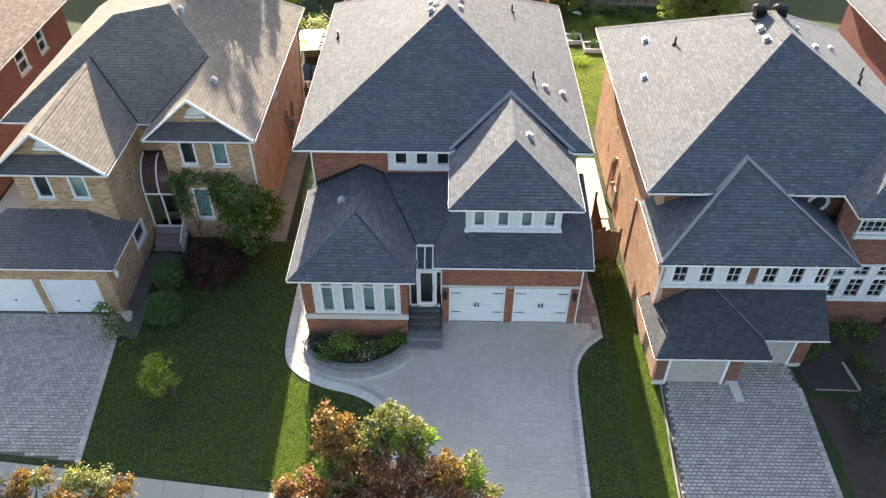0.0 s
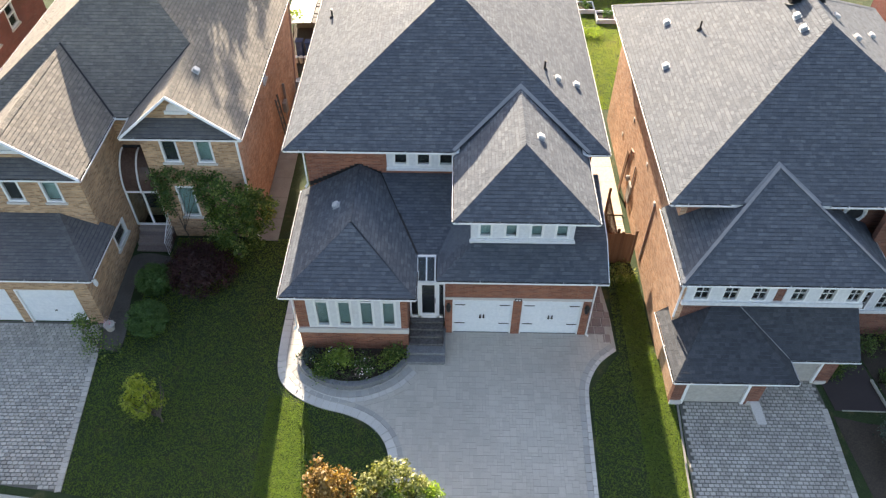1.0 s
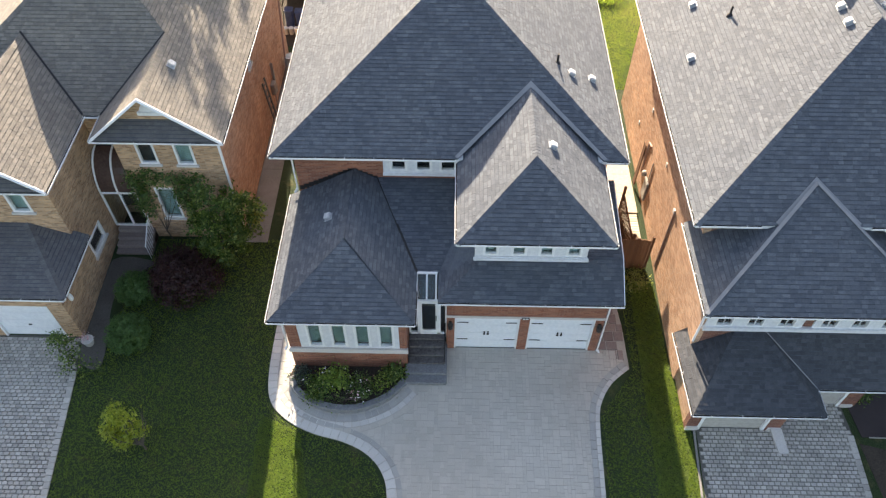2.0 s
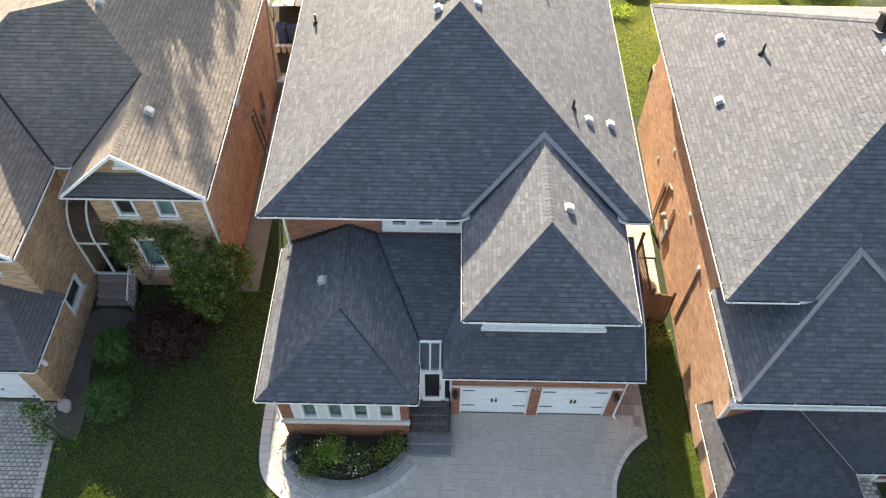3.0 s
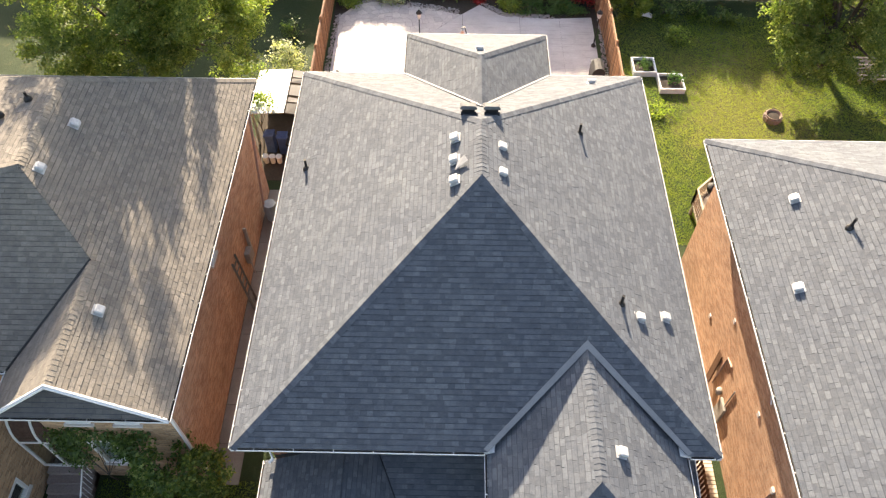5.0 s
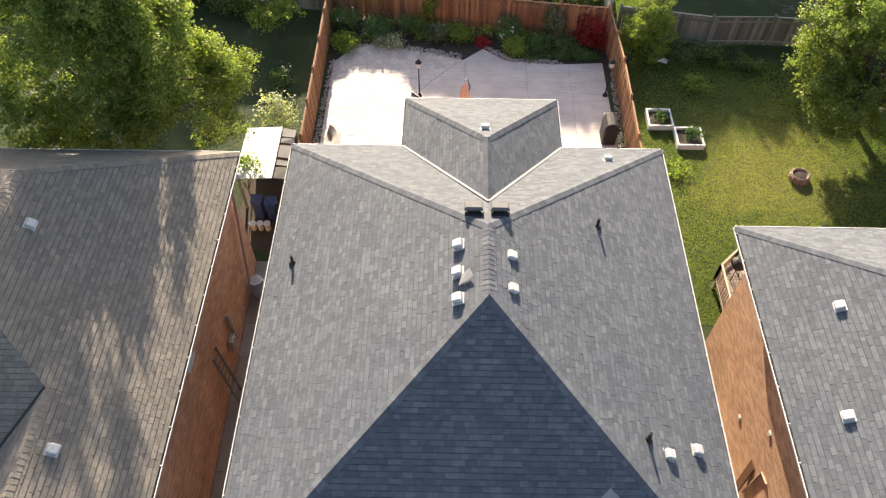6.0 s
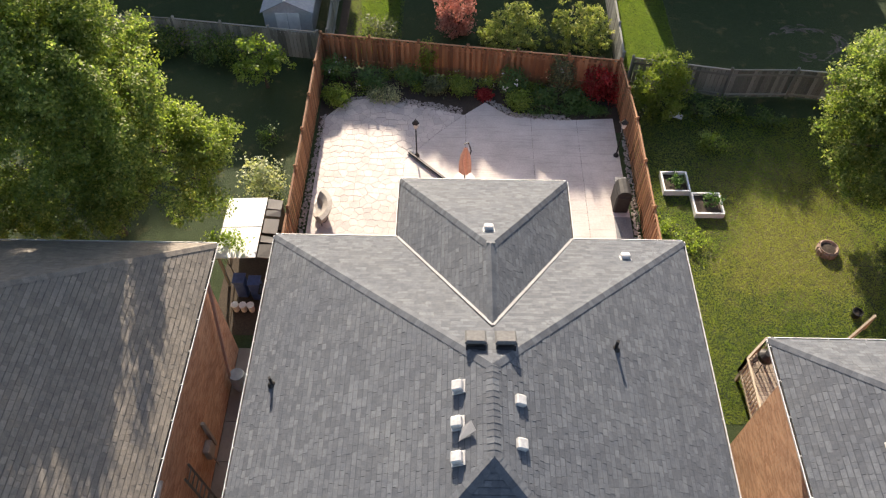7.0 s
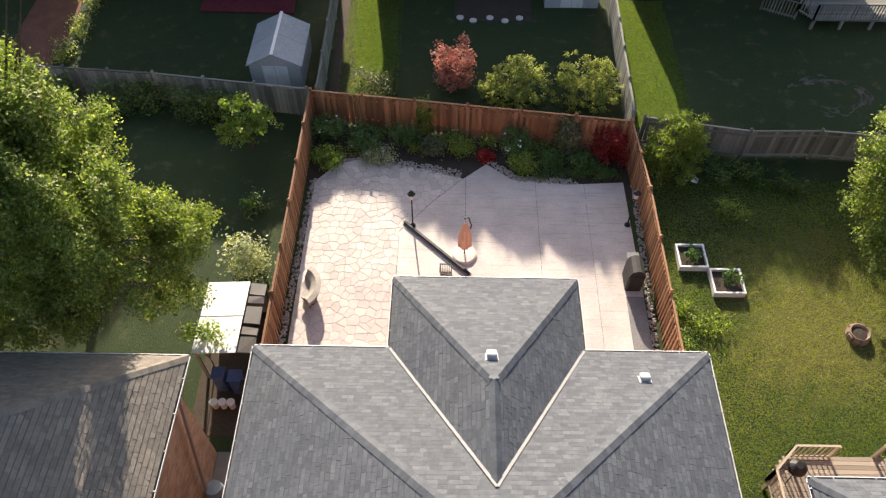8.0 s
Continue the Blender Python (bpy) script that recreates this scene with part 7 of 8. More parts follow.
for i, (x, y, r, h, mat, lab, fl) in enumerate((
        (-6.9, 56.0, 0.7, 1.2, LEAF_YEW, "dark shrub with white blooms by the fence", (M_FLOWER, 16, 0.13)), (-6.8, 54.5, 0.6, 0.7, LEAF_PLANT, "rounded green shrub at the patio corner", None),
        (-5.2, 55.6, 0.7, 0.8, LEAF_YEW, "low dark evergreen in the flower bed", None), (-4.6, 54.9, 0.75, 0.4, LEAF_SILVER, "spreading blue juniper at the patio edge", None),
        (-3.4, 55.8, 0.6, 0.8, LEAF_YEW, "dark perennial clump in the bed", None), (-2.5, 56.5, 0.4, 1.9, LEAF_LIME_DULL, "tall green plant against the cedar fence", None),
        (-2.1, 55.2, 0.5, 0.6, LEAF_SILVER_DULL, "grey-leaved plant in the bed", None), (-0.8, 55.3, 0.5, 0.6, LEAF_PLANT, "mixed leafy plant in the bed", None), (0.3, 54.9, 0.11, 0.22, LEAF_RED, "small red-leaved plant at the patio edge", None),
        (1.6, 55.3, 0.6, 1.2, LEAF_YEW, "rose bush with white flowers", (M_FLOWER, 20, 0.13)), (2.0, 54.3, 0.55, 0.7, LEAF_PLANT, "green hosta at the patio edge", None), (3.2, 54.6, 0.5, 0.6, LEAF_YEW, "dark low shrub in the bed", None),
        (3.9, 55.4, 0.6, 1.7, LEAF_SILVER_DULL, "pale flowering shrub against the fence", (M_FLOWER, 26, 0.1)), (4.7, 54.4, 0.6, 0.6, LEAF_YEW, "low green groundcover near the corner", None))):
    shrub(lab, x, y, r, h * 1.12, 1700, 0.11, mat, 160 + i, extra=(fl,) if fl else ())
shrub("low green groundcover along the patio edge", 3.6, 54.0, 0.5, 0.3, 3200, 0.09, LEAF_YEW, 176, lobes=[(2.6, 53.95, 0.9, 0.7, 0.3, 0.16), (4.0, 53.9, 0.9, 0.9, 0.3, 0.16), (5.5, 53.95, 0.9, 0.8, 0.35, 0.18)], spread=0.1)
shrub("mixed low perennials filling the flower bed", -3.5, 55.6, 0.5, 0.4, 3600, 0.09, LEAF_PLANT, 177, lobes=[(-5.9, 55.3, 0.95, 0.6, 0.5, 0.2), (-4.0, 56.2, 1.0, 0.9, 0.4, 0.3), (-2.8, 55.4, 0.95, 0.5, 0.4, 0.2), (-1.4, 55.9, 1.0, 0.7, 0.4, 0.3), (0.6, 55.7, 1.0, 0.6, 0.4, 0.25), (2.7, 55.3, 1.0, 0.6, 0.4, 0.3)], spread=0.12, extra=((M_FLOWER, 26, 0.1), (M_PINK, 10, 0.1)))
shrub("blue-flowered salvia in the bed", -1.7, 55.5, 0.22, 0.6, 420, 0.07, LEAF_PLANT, 178, extra=((M_BLUE, 30, 0.08),))
for i, (x, y) in enumerate(((-20, 58.0), (-17.5, 57.8), (-15.8, 58.0), (-13.6, 57.6), (-12.0, 57.2))):
    shrub("overgrown dark shrub along the grey fence", x, y, 1.0, 1.5, 1500, 0.13, LEAF_DARK if i % 2 else LEAF_DEEP, 180 + i, spread=0.2)
# Out-of-view trees added as shadow casters; lobe heights set the shade's edges.
tree("unseen tall tree added to shade the patio edge", 0.3, 79.5, [(-6.2, 79.5, 13.2, 0.9, 1.2, 0.35), (-4.4, 79.5, 13.4, 1.0, 1.3, 0.35), (-2.2, 79.5, 13.6, 1.2, 1.4, 0.5), (0.3, 79.5, 13.8, 1.4, 1.6, 0.6), (2.5, 79.5, 13.9, 1.3, 1.6, 0.6)], 24000, 0.28, LEAF_MAPLE, 190, 0.16, 9, spread=0.26)
tree("unseen slender tree added to shade the left patio edge", -9.4, 79.5, [(-11.6, 79.5, 12.55, 0.9, 0.8, 0.35), (-10.4, 79.5, 12.5, 0.9, 0.8, 0.3), (-9.0, 79.5, 12.6, 0.8, 0.8, 0.3), (-7.6, 79.5, 12.55, 0.9, 0.8, 0.35)], 16000, 0.26, LEAF_MAPLE, 192, 0.12, 11.6, spread=0.16)
tree("unseen broad tree added to shade the left back yard", -16.4, 79.5, [(-13.6, 79.5, 11.9, 1.2, 1.6, 1.0), (-15.6, 79.5, 12.3, 1.5, 1.8, 1.5), (-17.6, 79.5, 13.6, 1.6, 1.8, 2.0), (-20.0, 79.5, 14.2, 1.9, 1.8, 2.2), (-22.6, 79.5, 14.0, 1.8, 1.8, 2.2)], 24000, 0.3, LEAF_MAPLE, 193, 0.2, 9, spread=0.3)
tree("unseen tall tree added to shade the right back lawn", 13.5, 79, [(6.6, 79, 13.35, 1.8, 1.5, 1.15), (9.4, 79, 12.6, 1.9, 1.8, 2.1), (12.6, 79, 12.7, 2.2, 2.0, 2.1), (16.4, 79, 13.0, 2.6, 2, 2.3)], 26000, 0.32, LEAF_MAPLE, 191, 0.3, 5)


# ---- back garden of the grey house ----
def cut(poly, nx, ny, d):
    """The part of a plan polygon where nx * x + ny * y <= d."""
    out = []
    for (ax, ay), (bx, by) in zip(poly, poly[1:] + poly[:1]):
        fa, fb = nx * ax + ny * ay - d, nx * bx + ny * by - d
        if fa <= 0:
            out.append((ax, ay))
        if fa * fb < 0:
            t = fa / (fa - fb)
            out.append((ax + (bx - ax) * t, ay + (by - ay) * t))
    return out


def stamped_stone(sol, pts):
    """An irregular flat stone with a small sloping edge."""
    mx, my, n = sum(p[0] for p in pts) / len(pts), sum(p[1] for p in pts) / len(pts), len(pts)
    ring = lambda k, dz: [(mx + (x - mx) * k, my + (y - my) * k, gz(y) + dz) for x, y in pts]
    return sol.add(ring(1.0, 0.012) + ring(1.0, 0.034) + ring(0.97, 0.037),
                   [tuple(2 * n + i for i in range(n))] + [(k + i, k + (i + 1) % n, k + n + (i + 1) % n, k + n + i) for k in (0, n) for i in range(n)])


def stamped_patio():
    rim = [(-7.32, 41.0), (-3.4, 41.0), (-3.4, 50.6), (-2.0, 52.3), (-0.73, 53.6), (-2.2, 54.1), (-3.8, 54.4), (-5.1, 54.8), (-6.4, 54.4), (-7.3, 53.3)]
    ob = thing("patio", "pale stamped concrete patio with flagstone pattern", "patio", (-5.4, 48, 0.75), kind="structure")
    part("joint_bed", ground_plate("joint_bed", rim, 0.027, M_PATIO_JOINT), M_PATIO_JOINT, ob)
    rs, g = random.Random(61), 0.36
    seeds = {(i, j): (-7.6 + (i + 0.5 * (j % 2) + rs.uniform(-0.42, 0.42)) * g, 40.8 + (j + rs.uniform(-0.42, 0.42)) * g) for i in range(-2, 22) for j in range(-2, 42)}
    rest, n = Solid(), 0
    for (i, j), (x, y) in sorted(seeds.items(), key=lambda e: -e[1][1]):
        cell = rim
        for (k, m), (u, w) in seeds.items():
            if (k, m) != (i, j) and abs(k - i) < 4 and abs(m - j) < 4 and len(cell) > 2:
                r = math.hypot(u - x, w - y)
                nx, ny = (u - x) / r, (w - y) / r
                cell = cut(cell, nx, ny, nx * (x + u) / 2 + ny * (y + w) / 2 - 0.007)
        tidy = [p for p, q in zip(cell, cell[1:] + cell[:1]) if math.dist(p, q) > 0.02]
        if len(tidy) < 3 or abs(sum(p[0] * q[1] - q[0] * p[1] for p, q in zip(tidy, tidy[1:] + tidy[:1]))) < 0.016:
            continue
        if n < 280:
            part("flagstone", stamped_stone(Solid(), tidy), M_PATIO, ob)
            n += 1
        else:
            stamped_stone(rest, tidy)
    tagged(part("flagstone_field", rest, M_PATIO, ob), kind="stuff")


stamped_patio()
slab = thing("patio", "pale brushed concrete slab patio with saw-cut joints", "patio", (1, 48, 0.75), kind="structure")
for pts in ([(-3.388, 41.0), (-3.388, 50.59), (-1.99, 52.29), (-0.72, 53.59), (-0.62, 53.67), (-0.62, 41.0)], [(-0.608, 41.0), (-0.608, 53.68), (0.32, 54.5), (1.43, 53.6), (2.46, 53.5), (2.46, 41.0)],
            [(2.472, 41.0), (2.472, 53.5), (3.9, 53.35), (4.6, 53.38), (4.6, 41.0)], [(4.612, 41.0), (4.612, 53.38), (6.35, 53.5), (6.45, 41.0)]):
    part("slab", ground_plate("slab", pts, 0.03, M_SLAB), M_SLAB, slab)
solo("flower_bed", ground_plate("flower_bed", [(-7.6, 52.6), (6.7, 52.6), (6.55, 55.2), (-7.6, 57.0)], 0.015, M_SOIL), M_SOIL, "dark mulched flower bed along the fence", "flower bed", "structure")
gravel, rs = Solid(), random.Random(12)
runs = [((-7.6, 44), (-7.35, 53.5), 0.12, 420), ((6.5, 44), (6.78, 53.5), 0.12, 420), ((-3.8, 54.5), (-0.9, 53.9), 0.22, 260), ((0.4, 54.7), (1.6, 53.7), 0.15, 120), ((1.6, 53.65), (4.2, 53.5), 0.16, 240), ((-6.4, 54.55), (-4.4, 54.9), 0.1, 120)]
for (ax, ay), (bx, by), w, n in runs:
    for _ in range(n):
        t = rs.random()
        x, y, r = ax + (bx - ax) * t + rs.uniform(-w, w), ay + (by - ay) * t + rs.uniform(-w, w), rs.uniform(0.03, 0.075)
        z = gz(y) + 0.03
        gravel.add([(x + r * math.cos(k * 1.257 + r * 50), y + r * math.sin(k * 1.257 + r * 50), z) for k in range(5)] + [(x, y, z + r * 0.9)], [(k, (k + 1) % 5, 5) for k in range(5)])
solo("gravel_border", gravel, M_GRAVEL, "pale river gravel along the patio and fences", "gravel", "stuff")


def fence(pts, tops, material, label, board=0.14, gap=0.012, base=None, both=False, cap=True, group=""):
    """A board fence through plan points with the height of its top at each: posts, rails, a cap, and every board."""
    ob = thing("fence", label, "fence", (*pts[0], gz(pts[0][1])), group)
    rng = random.Random(int(abs(pts[0][0] * 10)) + len(pts))
    for leg, ((a, b), (za, zb)) in enumerate(zip(zip(pts, pts[1:]), zip(tops, tops[1:]))):
        a, b = Vector((*a, 0)), Vector((*b, 0))
        d, length = (b - a).normalized(), (b - a).length
        n = Vector((-d.y, d.x, 0))
        top = lambda s: za + (zb - za) * s / length
        posts = max(1, round(length / 2.4))
        for k in range(1 if leg else 0, posts + 1):
            p = a + d * (length * k / posts)
            part("post", Solid().beam((p.x, p.y, gz(p.y) - 0.1), (p.x, p.y, top(length * k / posts) + 0.12), 0.1, 0.1, (0, 1, 0)).lathe(p.x, p.y, [(0.07, top(length * k / posts) + 0.12), (0.075, top(length * k / posts) + 0.15), (0.02, top(length * k / posts) + 0.2)], 8), material, ob)
        for off in (0.28, 1.45):
            part("rail", Solid().beam((*a.xy, za - off), (*b.xy, zb - off), 0.05, 0.09), material, ob)
        if cap:
            part("cap_rail", Solid().beam((*a.xy, za + 0.02), (*b.xy, zb + 0.02), 0.08, 0.035), material, ob)
        s, k = 0.07, 0
        while s < length - 0.03:
            p = a + d * s + n * (0.035 if not both else (0.06 if k % 2 else -0.06))
            t = top(s) - 0.03 - rng.random() * (0.02 if cap else 0.06)
            m = Matrix.Translation((p.x, p.y, 0)) @ Matrix.Rotation(math.atan2(d.y, d.x), 4, "Z")
            part("board", Solid().box(-board / 2, -0.01, gz(p.y) + 0.06, board / 2, 0.01, t, m), material, ob)
            s += board * (0.66 if both else 1) + gap
            k += 1
    return ob


fence([(-7.74, 44.0), (-7.74, 57.2)], [2.50, 2.62], M_CEDAR, "orange cedar board fence beside the patio", 0.12, 0.035, both=True, group="cedar fences")
fence([(6.58, 55.35), (-7.7, 57.2)], [2.72, 2.62], M_CEDAR, "orange cedar board fence behind the flower bed", 0.15, 0.035, both=True, group="cedar fences")
fence([(6.86, 44.0), (6.86, 51.5), (6.62, 55.3)], [2.52, 2.62, 2.72], M_CEDAR, "orange cedar board fence along the next lawn", 0.12, 0.035, both=True, group="cedar fences")
fence([(-7.95, 57.5), (-15.3, 58.5), (-24, 59.2)], [2.45, 2.42, 2.4], M_GREYWOOD, "weathered grey board fence under shrubs", 0.17, 0.02, group="grey fences")
fence([(7.3, 55.9), (11.8, 55.1), (14.9, 55.15), (24, 54.3)], [2.45, 2.45, 2.45, 2.4], M_GREYWOOD, "weathered grey board fence behind the lawn", 0.17, 0.02, group="grey fences")
fence([(-7.5, 57.6), (-7.6, 67.5)], [2.45, 2.5], M_GREYWOOD, "grey board fence between far gardens", 0.17, 0.02, group="grey fences")
fence([(6.9, 56.2), (7.2, 67.5)], [2.45, 2.5], M_GREYWOOD, "grey board fence between the far lawns", 0.17, 0.02, group="grey fences")


def lamp_post(x, y):
    z = gz(y) + 0.03
    ob = thing("lamp_post", "black garden lamp post with a lantern head", "lamp post", (x, y, z), "garden lamps")
    part("base", Solid().lathe(x, y, [(0.13, z), (0.12, z + 0.06), (0.05, z + 0.16)], 12), M_BLACK, ob)
    part("pole", Solid().tube([(x, y, z + 0.1), (x, y, z + 1.7)], [0.035, 0.028], 8), M_BLACK, ob)
    head = part("lantern", Solid().lathe(x, y, [(0.05, z + 1.7), (0.09, z + 1.76), (0.13, z + 2.0), (0.15, z + 2.02)], 6), M_SILL, ob, "pale lantern glass")
    part("lantern_cap", Solid().lathe(x, y, [(0.17, z + 2.02), (0.1, z + 2.12), (0.02, z + 2.2), (0.015, z + 2.26)], 6), M_BLACK, head)
    return ob


lamp_post(-2.83, 50.9)
lamp_post(6.22, 51.1)
z = gz(49.4) + 0.03
para = thing("patio_umbrella", "closed peach patio umbrella on a round pale base", "umbrella", (-0.66, 49.4, z))
part("base", Solid().lathe(-0.66, 49.4, [(0.5, z), (0.5, z + 0.07), (0.44, z + 0.11), (0.08, z + 0.14)], 24), M_SILL, para)
part("pole", Solid().tube([(-0.66, 49.4, z + 0.1), (-0.66, 49.4, z + 2.1)], [0.03, 0.03], 8), M_BLACK, para)
folds = Solid()
prof = [(0.16, 0.55), (0.3, 0.72), (0.29, 1.1), (0.22, 1.6), (0.06, 2.1)]
folds.v = [(-0.66 + r * (1 if k % 2 else 0.72) * math.cos(math.tau * k / 16), 49.4 + r * (1 if k % 2 else 0.72) * math.sin(math.tau * k / 16), z + h) for r, h in prof for k in range(16)]
folds.f = [(i * 16 + k, i * 16 + (k + 1) % 16, i * 16 + 16 + (k + 1) % 16, i * 16 + 16 + k) for i in range(4) for k in range(16)] + [tuple(range(64, 80)), tuple(range(15, -1, -1))]
part("folded_canopy", folds, M_PEACH, para)
part("carry_arch", Solid().tube([(-0.55, 49.5, z + 1.2), (-0.42, 49.55, z + 1.75), (-0.55, 49.6, z + 2.2), (-0.72, 49.55, z + 2.15)], [0.03] * 4, 6), M_BLACK, para)
bar = thing("loose_beam", "long dark metal beam lying across the patio", "beam", (-1.85, 49.7, 0.8))
part("flange", Solid().beam((-3.19, 51.04, 0.79), (-0.45, 48.38, 0.79), 0.22, 0.05), M_STONE, bar)
part("web", Solid().beam((-3.19, 51.04, 0.86), (-0.45, 48.38, 0.86), 0.09, 0.1), M_BLACK, bar)
bk = thing("wire_basket", "small black wire basket on the patio", "basket", (-1.4, 48.5, 0.75))
for k in range(7):
    part("wire", Solid().box(-1.62 + k * 0.07, 48.35, 0.76, -1.605 + k * 0.07, 48.75, 1.0), M_BLACK, bk)
part("rim", Solid().box(-1.66, 48.33, 1.0, -1.16, 48.37, 1.03).box(-1.66, 48.73, 1.0, -1.16, 48.77, 1.03).box(-1.66, 48.37, 1.0, -1.62, 48.73, 1.03).box(-1.2, 48.37, 1.0, -1.16, 48.73, 1.03), M_BLACK, bk)

# curved wicker seat, open towards the fence
cz = gz(47) + 0.03
ch = thing("lounge_chair", "grey wicker chair with a curved wraparound back", "chair", (-6.7, 47.3, cz))
prof = [(0.26, 0.38), (0.50, 0.42), (0.60, 0.62), (0.80, 0.78), (1.0, 0.74), (0.92, 0.5), (0.76, 0.22), (0.30, 0.28)]
arc = [math.radians(-50 + 11 * k) for k in range(11)]
shell = Solid()
shell.v = [(-7.2 + r * math.cos(t), 47.3 + 1.08 * r * math.sin(t), cz + h) for t in arc for r, h in prof]
n8 = len(prof)
shell.f = [(i * n8 + j, i * n8 + (j + 1) % n8, (i + 1) * n8 + (j + 1) % n8, (i + 1) * n8 + j) for i in range(10) for j in range(n8)] + [tuple(range(n8)), tuple(range(11 * n8 - 1, 10 * n8 - 1, -1))]
part("shell", shell, M_WICKER, ch)
for t in (-0.75, -0.1, 0.55, 0.95):
    for r in (0.45, 0.74):
        x, y = -7.2 + r * math.cos(t), 47.3 + 1.08 * r * math.sin(t)
        part("leg", Solid().tube([(x, y, cz), (x, y, cz + 0.32)], [0.02, 0.02], 6), M_BLACK, ch)
part("arm", Solid().tube([(-6.55, 46.72, cz + 0.3), (-6.42, 46.5, cz + 0.62), (-6.3, 46.62, cz + 0.7), (-6.36, 46.78, cz + 0.5)], [0.022] * 4, 6), M_BLACK, ch)
# covered barbecue
bz = gz(48) + 0.03
bb = thing("barbecue", "barbecue under a black vinyl cover", "barbecue", (6.02, 48.2, bz))
part("cover", Solid().box(5.68, 47.75, bz, 6.32, 48.65, bz + 0.95, c=0.06), M_TARP, bb)
part("lid_cover", Solid().tube([(6.0, 47.8, bz + 0.95), (6.0, 48.6, bz + 0.95)], [0.3, 0.3], 12), M_TARP, bb)
part("side_shelf", Solid().box(5.75, 48.65, bz + 0.75, 6.25, 49.05, bz + 0.85, c=0.02), M_STONE, bb)
solo("floor_mat", Solid().box(5.7, 45.1, gz(46) - 0.0, 6.4, 47.5, gz(46) + 0.055), M_STONE, "grey mat beside the barbecue", "mat")


def raised_bed(x0, y0, x1, y1, seed):
    z = gz(y0)
    ob = thing("raised_bed", "white-edged raised planting box with sparse plants", "raised bed", ((x0 + x1) / 2, (y0 + y1) / 2, z), "raised beds")
    for a in ((x0, y0, x1, y0 + 0.07), (x0, y1 - 0.07, x1, y1), (x0, y0 + 0.07, x0 + 0.07, y1 - 0.07), (x1 - 0.07, y0 + 0.07, x1, y1 - 0.07)):
        part("side_board", Solid().box(a[0], a[1], z - 0.05, a[2], a[3], z + 0.3), M_WHITE, ob)
    part("soil", Solid().box(x0 + 0.07, y0 + 0.07, z - 0.05, x1 - 0.07, y1 - 0.07, z + 0.16), M_SOIL, ob)
    tagged(part("planting", leaf_mesh("planting", foliage([((x0 + x1) / 2 + 0.1, (y0 + y1) / 2 + 0.1, z + 0.35, 0.42, 0.4, 0.22)], 260, 0.12, seed, 0.1), LEAF_YEW), LEAF_YEW, ob), kind="stuff")
    return ob


raised_bed(9.12, 47.55, 10.36, 48.75, 201)
raised_bed(7.98, 48.78, 9.14, 49.95, 202)
fp = thing("fire_pit", "rusty brown round fire pit on the lawn", "fire pit", (14.25, 45.9, gz(46)))
part("bowl", Solid().lathe(14.25, 45.9, [(0.28, gz(46)), (0.36, gz(46) + 0.12), (0.38, gz(46) + 0.3), (0.35, gz(46) + 0.31), (0.3, gz(46) + 0.2), (0.1, gz(46) + 0.16)], 16), M_RUST, fp)
for k in range(9):
    t = math.tau * k / 9
    m = Matrix.Translation((14.25 + 0.38 * math.cos(t), 45.9 + 0.38 * math.sin(t), gz(46))) @ Matrix.Rotation(t, 4, "Z")
    part("ring_stone", Solid().box(-0.05, -0.12, -0.03, 0.05, 0.12, 0.24, m, 0.02), M_RUST, fp)
part("ash", Solid().lathe(14.25, 45.9, [(0.3, gz(46) + 0.19), (0.28, gz(46) + 0.22), (0.1, gz(46) + 0.25)], 12), M_SOIL, fp)
sheet_ = Solid().plate([(8.95, 53.5, 0.95), (9.35, 53.55, 0.86), (9.5, 53.8, 0.98), (9.15, 53.95, 0.88)], 0.02)
sheet_.plate([(9.35, 53.55, 0.86), (9.6, 53.5, 0.8), (9.7, 53.7, 0.84), (9.5, 53.8, 0.98)], 0.02)
solo("plastic_sheet", sheet_, M_SHEET, "crumpled pale plastic sheet on the grass", "sheet")

# sheds and stored things
def gable_shed(x0, y0, x1, y1, eave, ridge):
    z = gz(y0)
    xm = (x0 + x1) / 2
    ob = thing("garden_shed", "pale blue-grey metal garden shed with gable roof", "shed", (xm, (y0 + y1) / 2, z))
    for y, t in ((y0, 0.05), (y1 - 0.05, 0.05)):
        pts = [(x0, z), (x1, z), (x1, eave), (xm, ridge - 0.03), (x0, eave)]
        part("end_wall", Solid().add([(x, y, h) for x, h in pts] + [(x, y + t, h) for x, h in pts], [(0, 1, 2, 3, 4), (9, 8, 7, 6, 5)] + [(i, 5 + i, 5 + (i + 1) % 5, (i + 1) % 5) for i in range(5)]), M_SHEDWALL, ob)
    for x in (x0, x1 - 0.05):
        part("side_wall", Solid().box(x, y0 + 0.05, z, x + 0.05, y1 - 0.05, eave), M_SHEDWALL, ob)
    for a, b in ((x0 - 0.12, xm), (x1 + 0.12, xm)):
        for k in range(2):
            ya, yb = y0 - 0.1 + k * (y1 - y0 + 0.2) / 2, y0 - 0.1 + (k + 1) * (y1 - y0 + 0.2) / 2 - 0.02
            part("roof_sheet", Solid().plate([(a, ya, eave - 0.03), (b, ya, ridge), (b, yb, ridge), (a, yb, eave - 0.03)], 0.03), M_SHEDROOF, ob)
    part("ridge_cap", Solid().beam((xm, y0 - 0.12, ridge + 0.02), (xm, y1 + 0.12, ridge + 0.02), 0.14, 0.03), M_WHITE, ob)
    part("shed_door", Solid().box(xm - 0.6, y0 - 0.03, z + 0.05, xm - 0.02, y0, eave - 0.1).box(xm + 0.02, y0 - 0.03, z + 0.05, xm + 0.6, y0, eave - 0.1), M_SHEET, ob)
    return ob


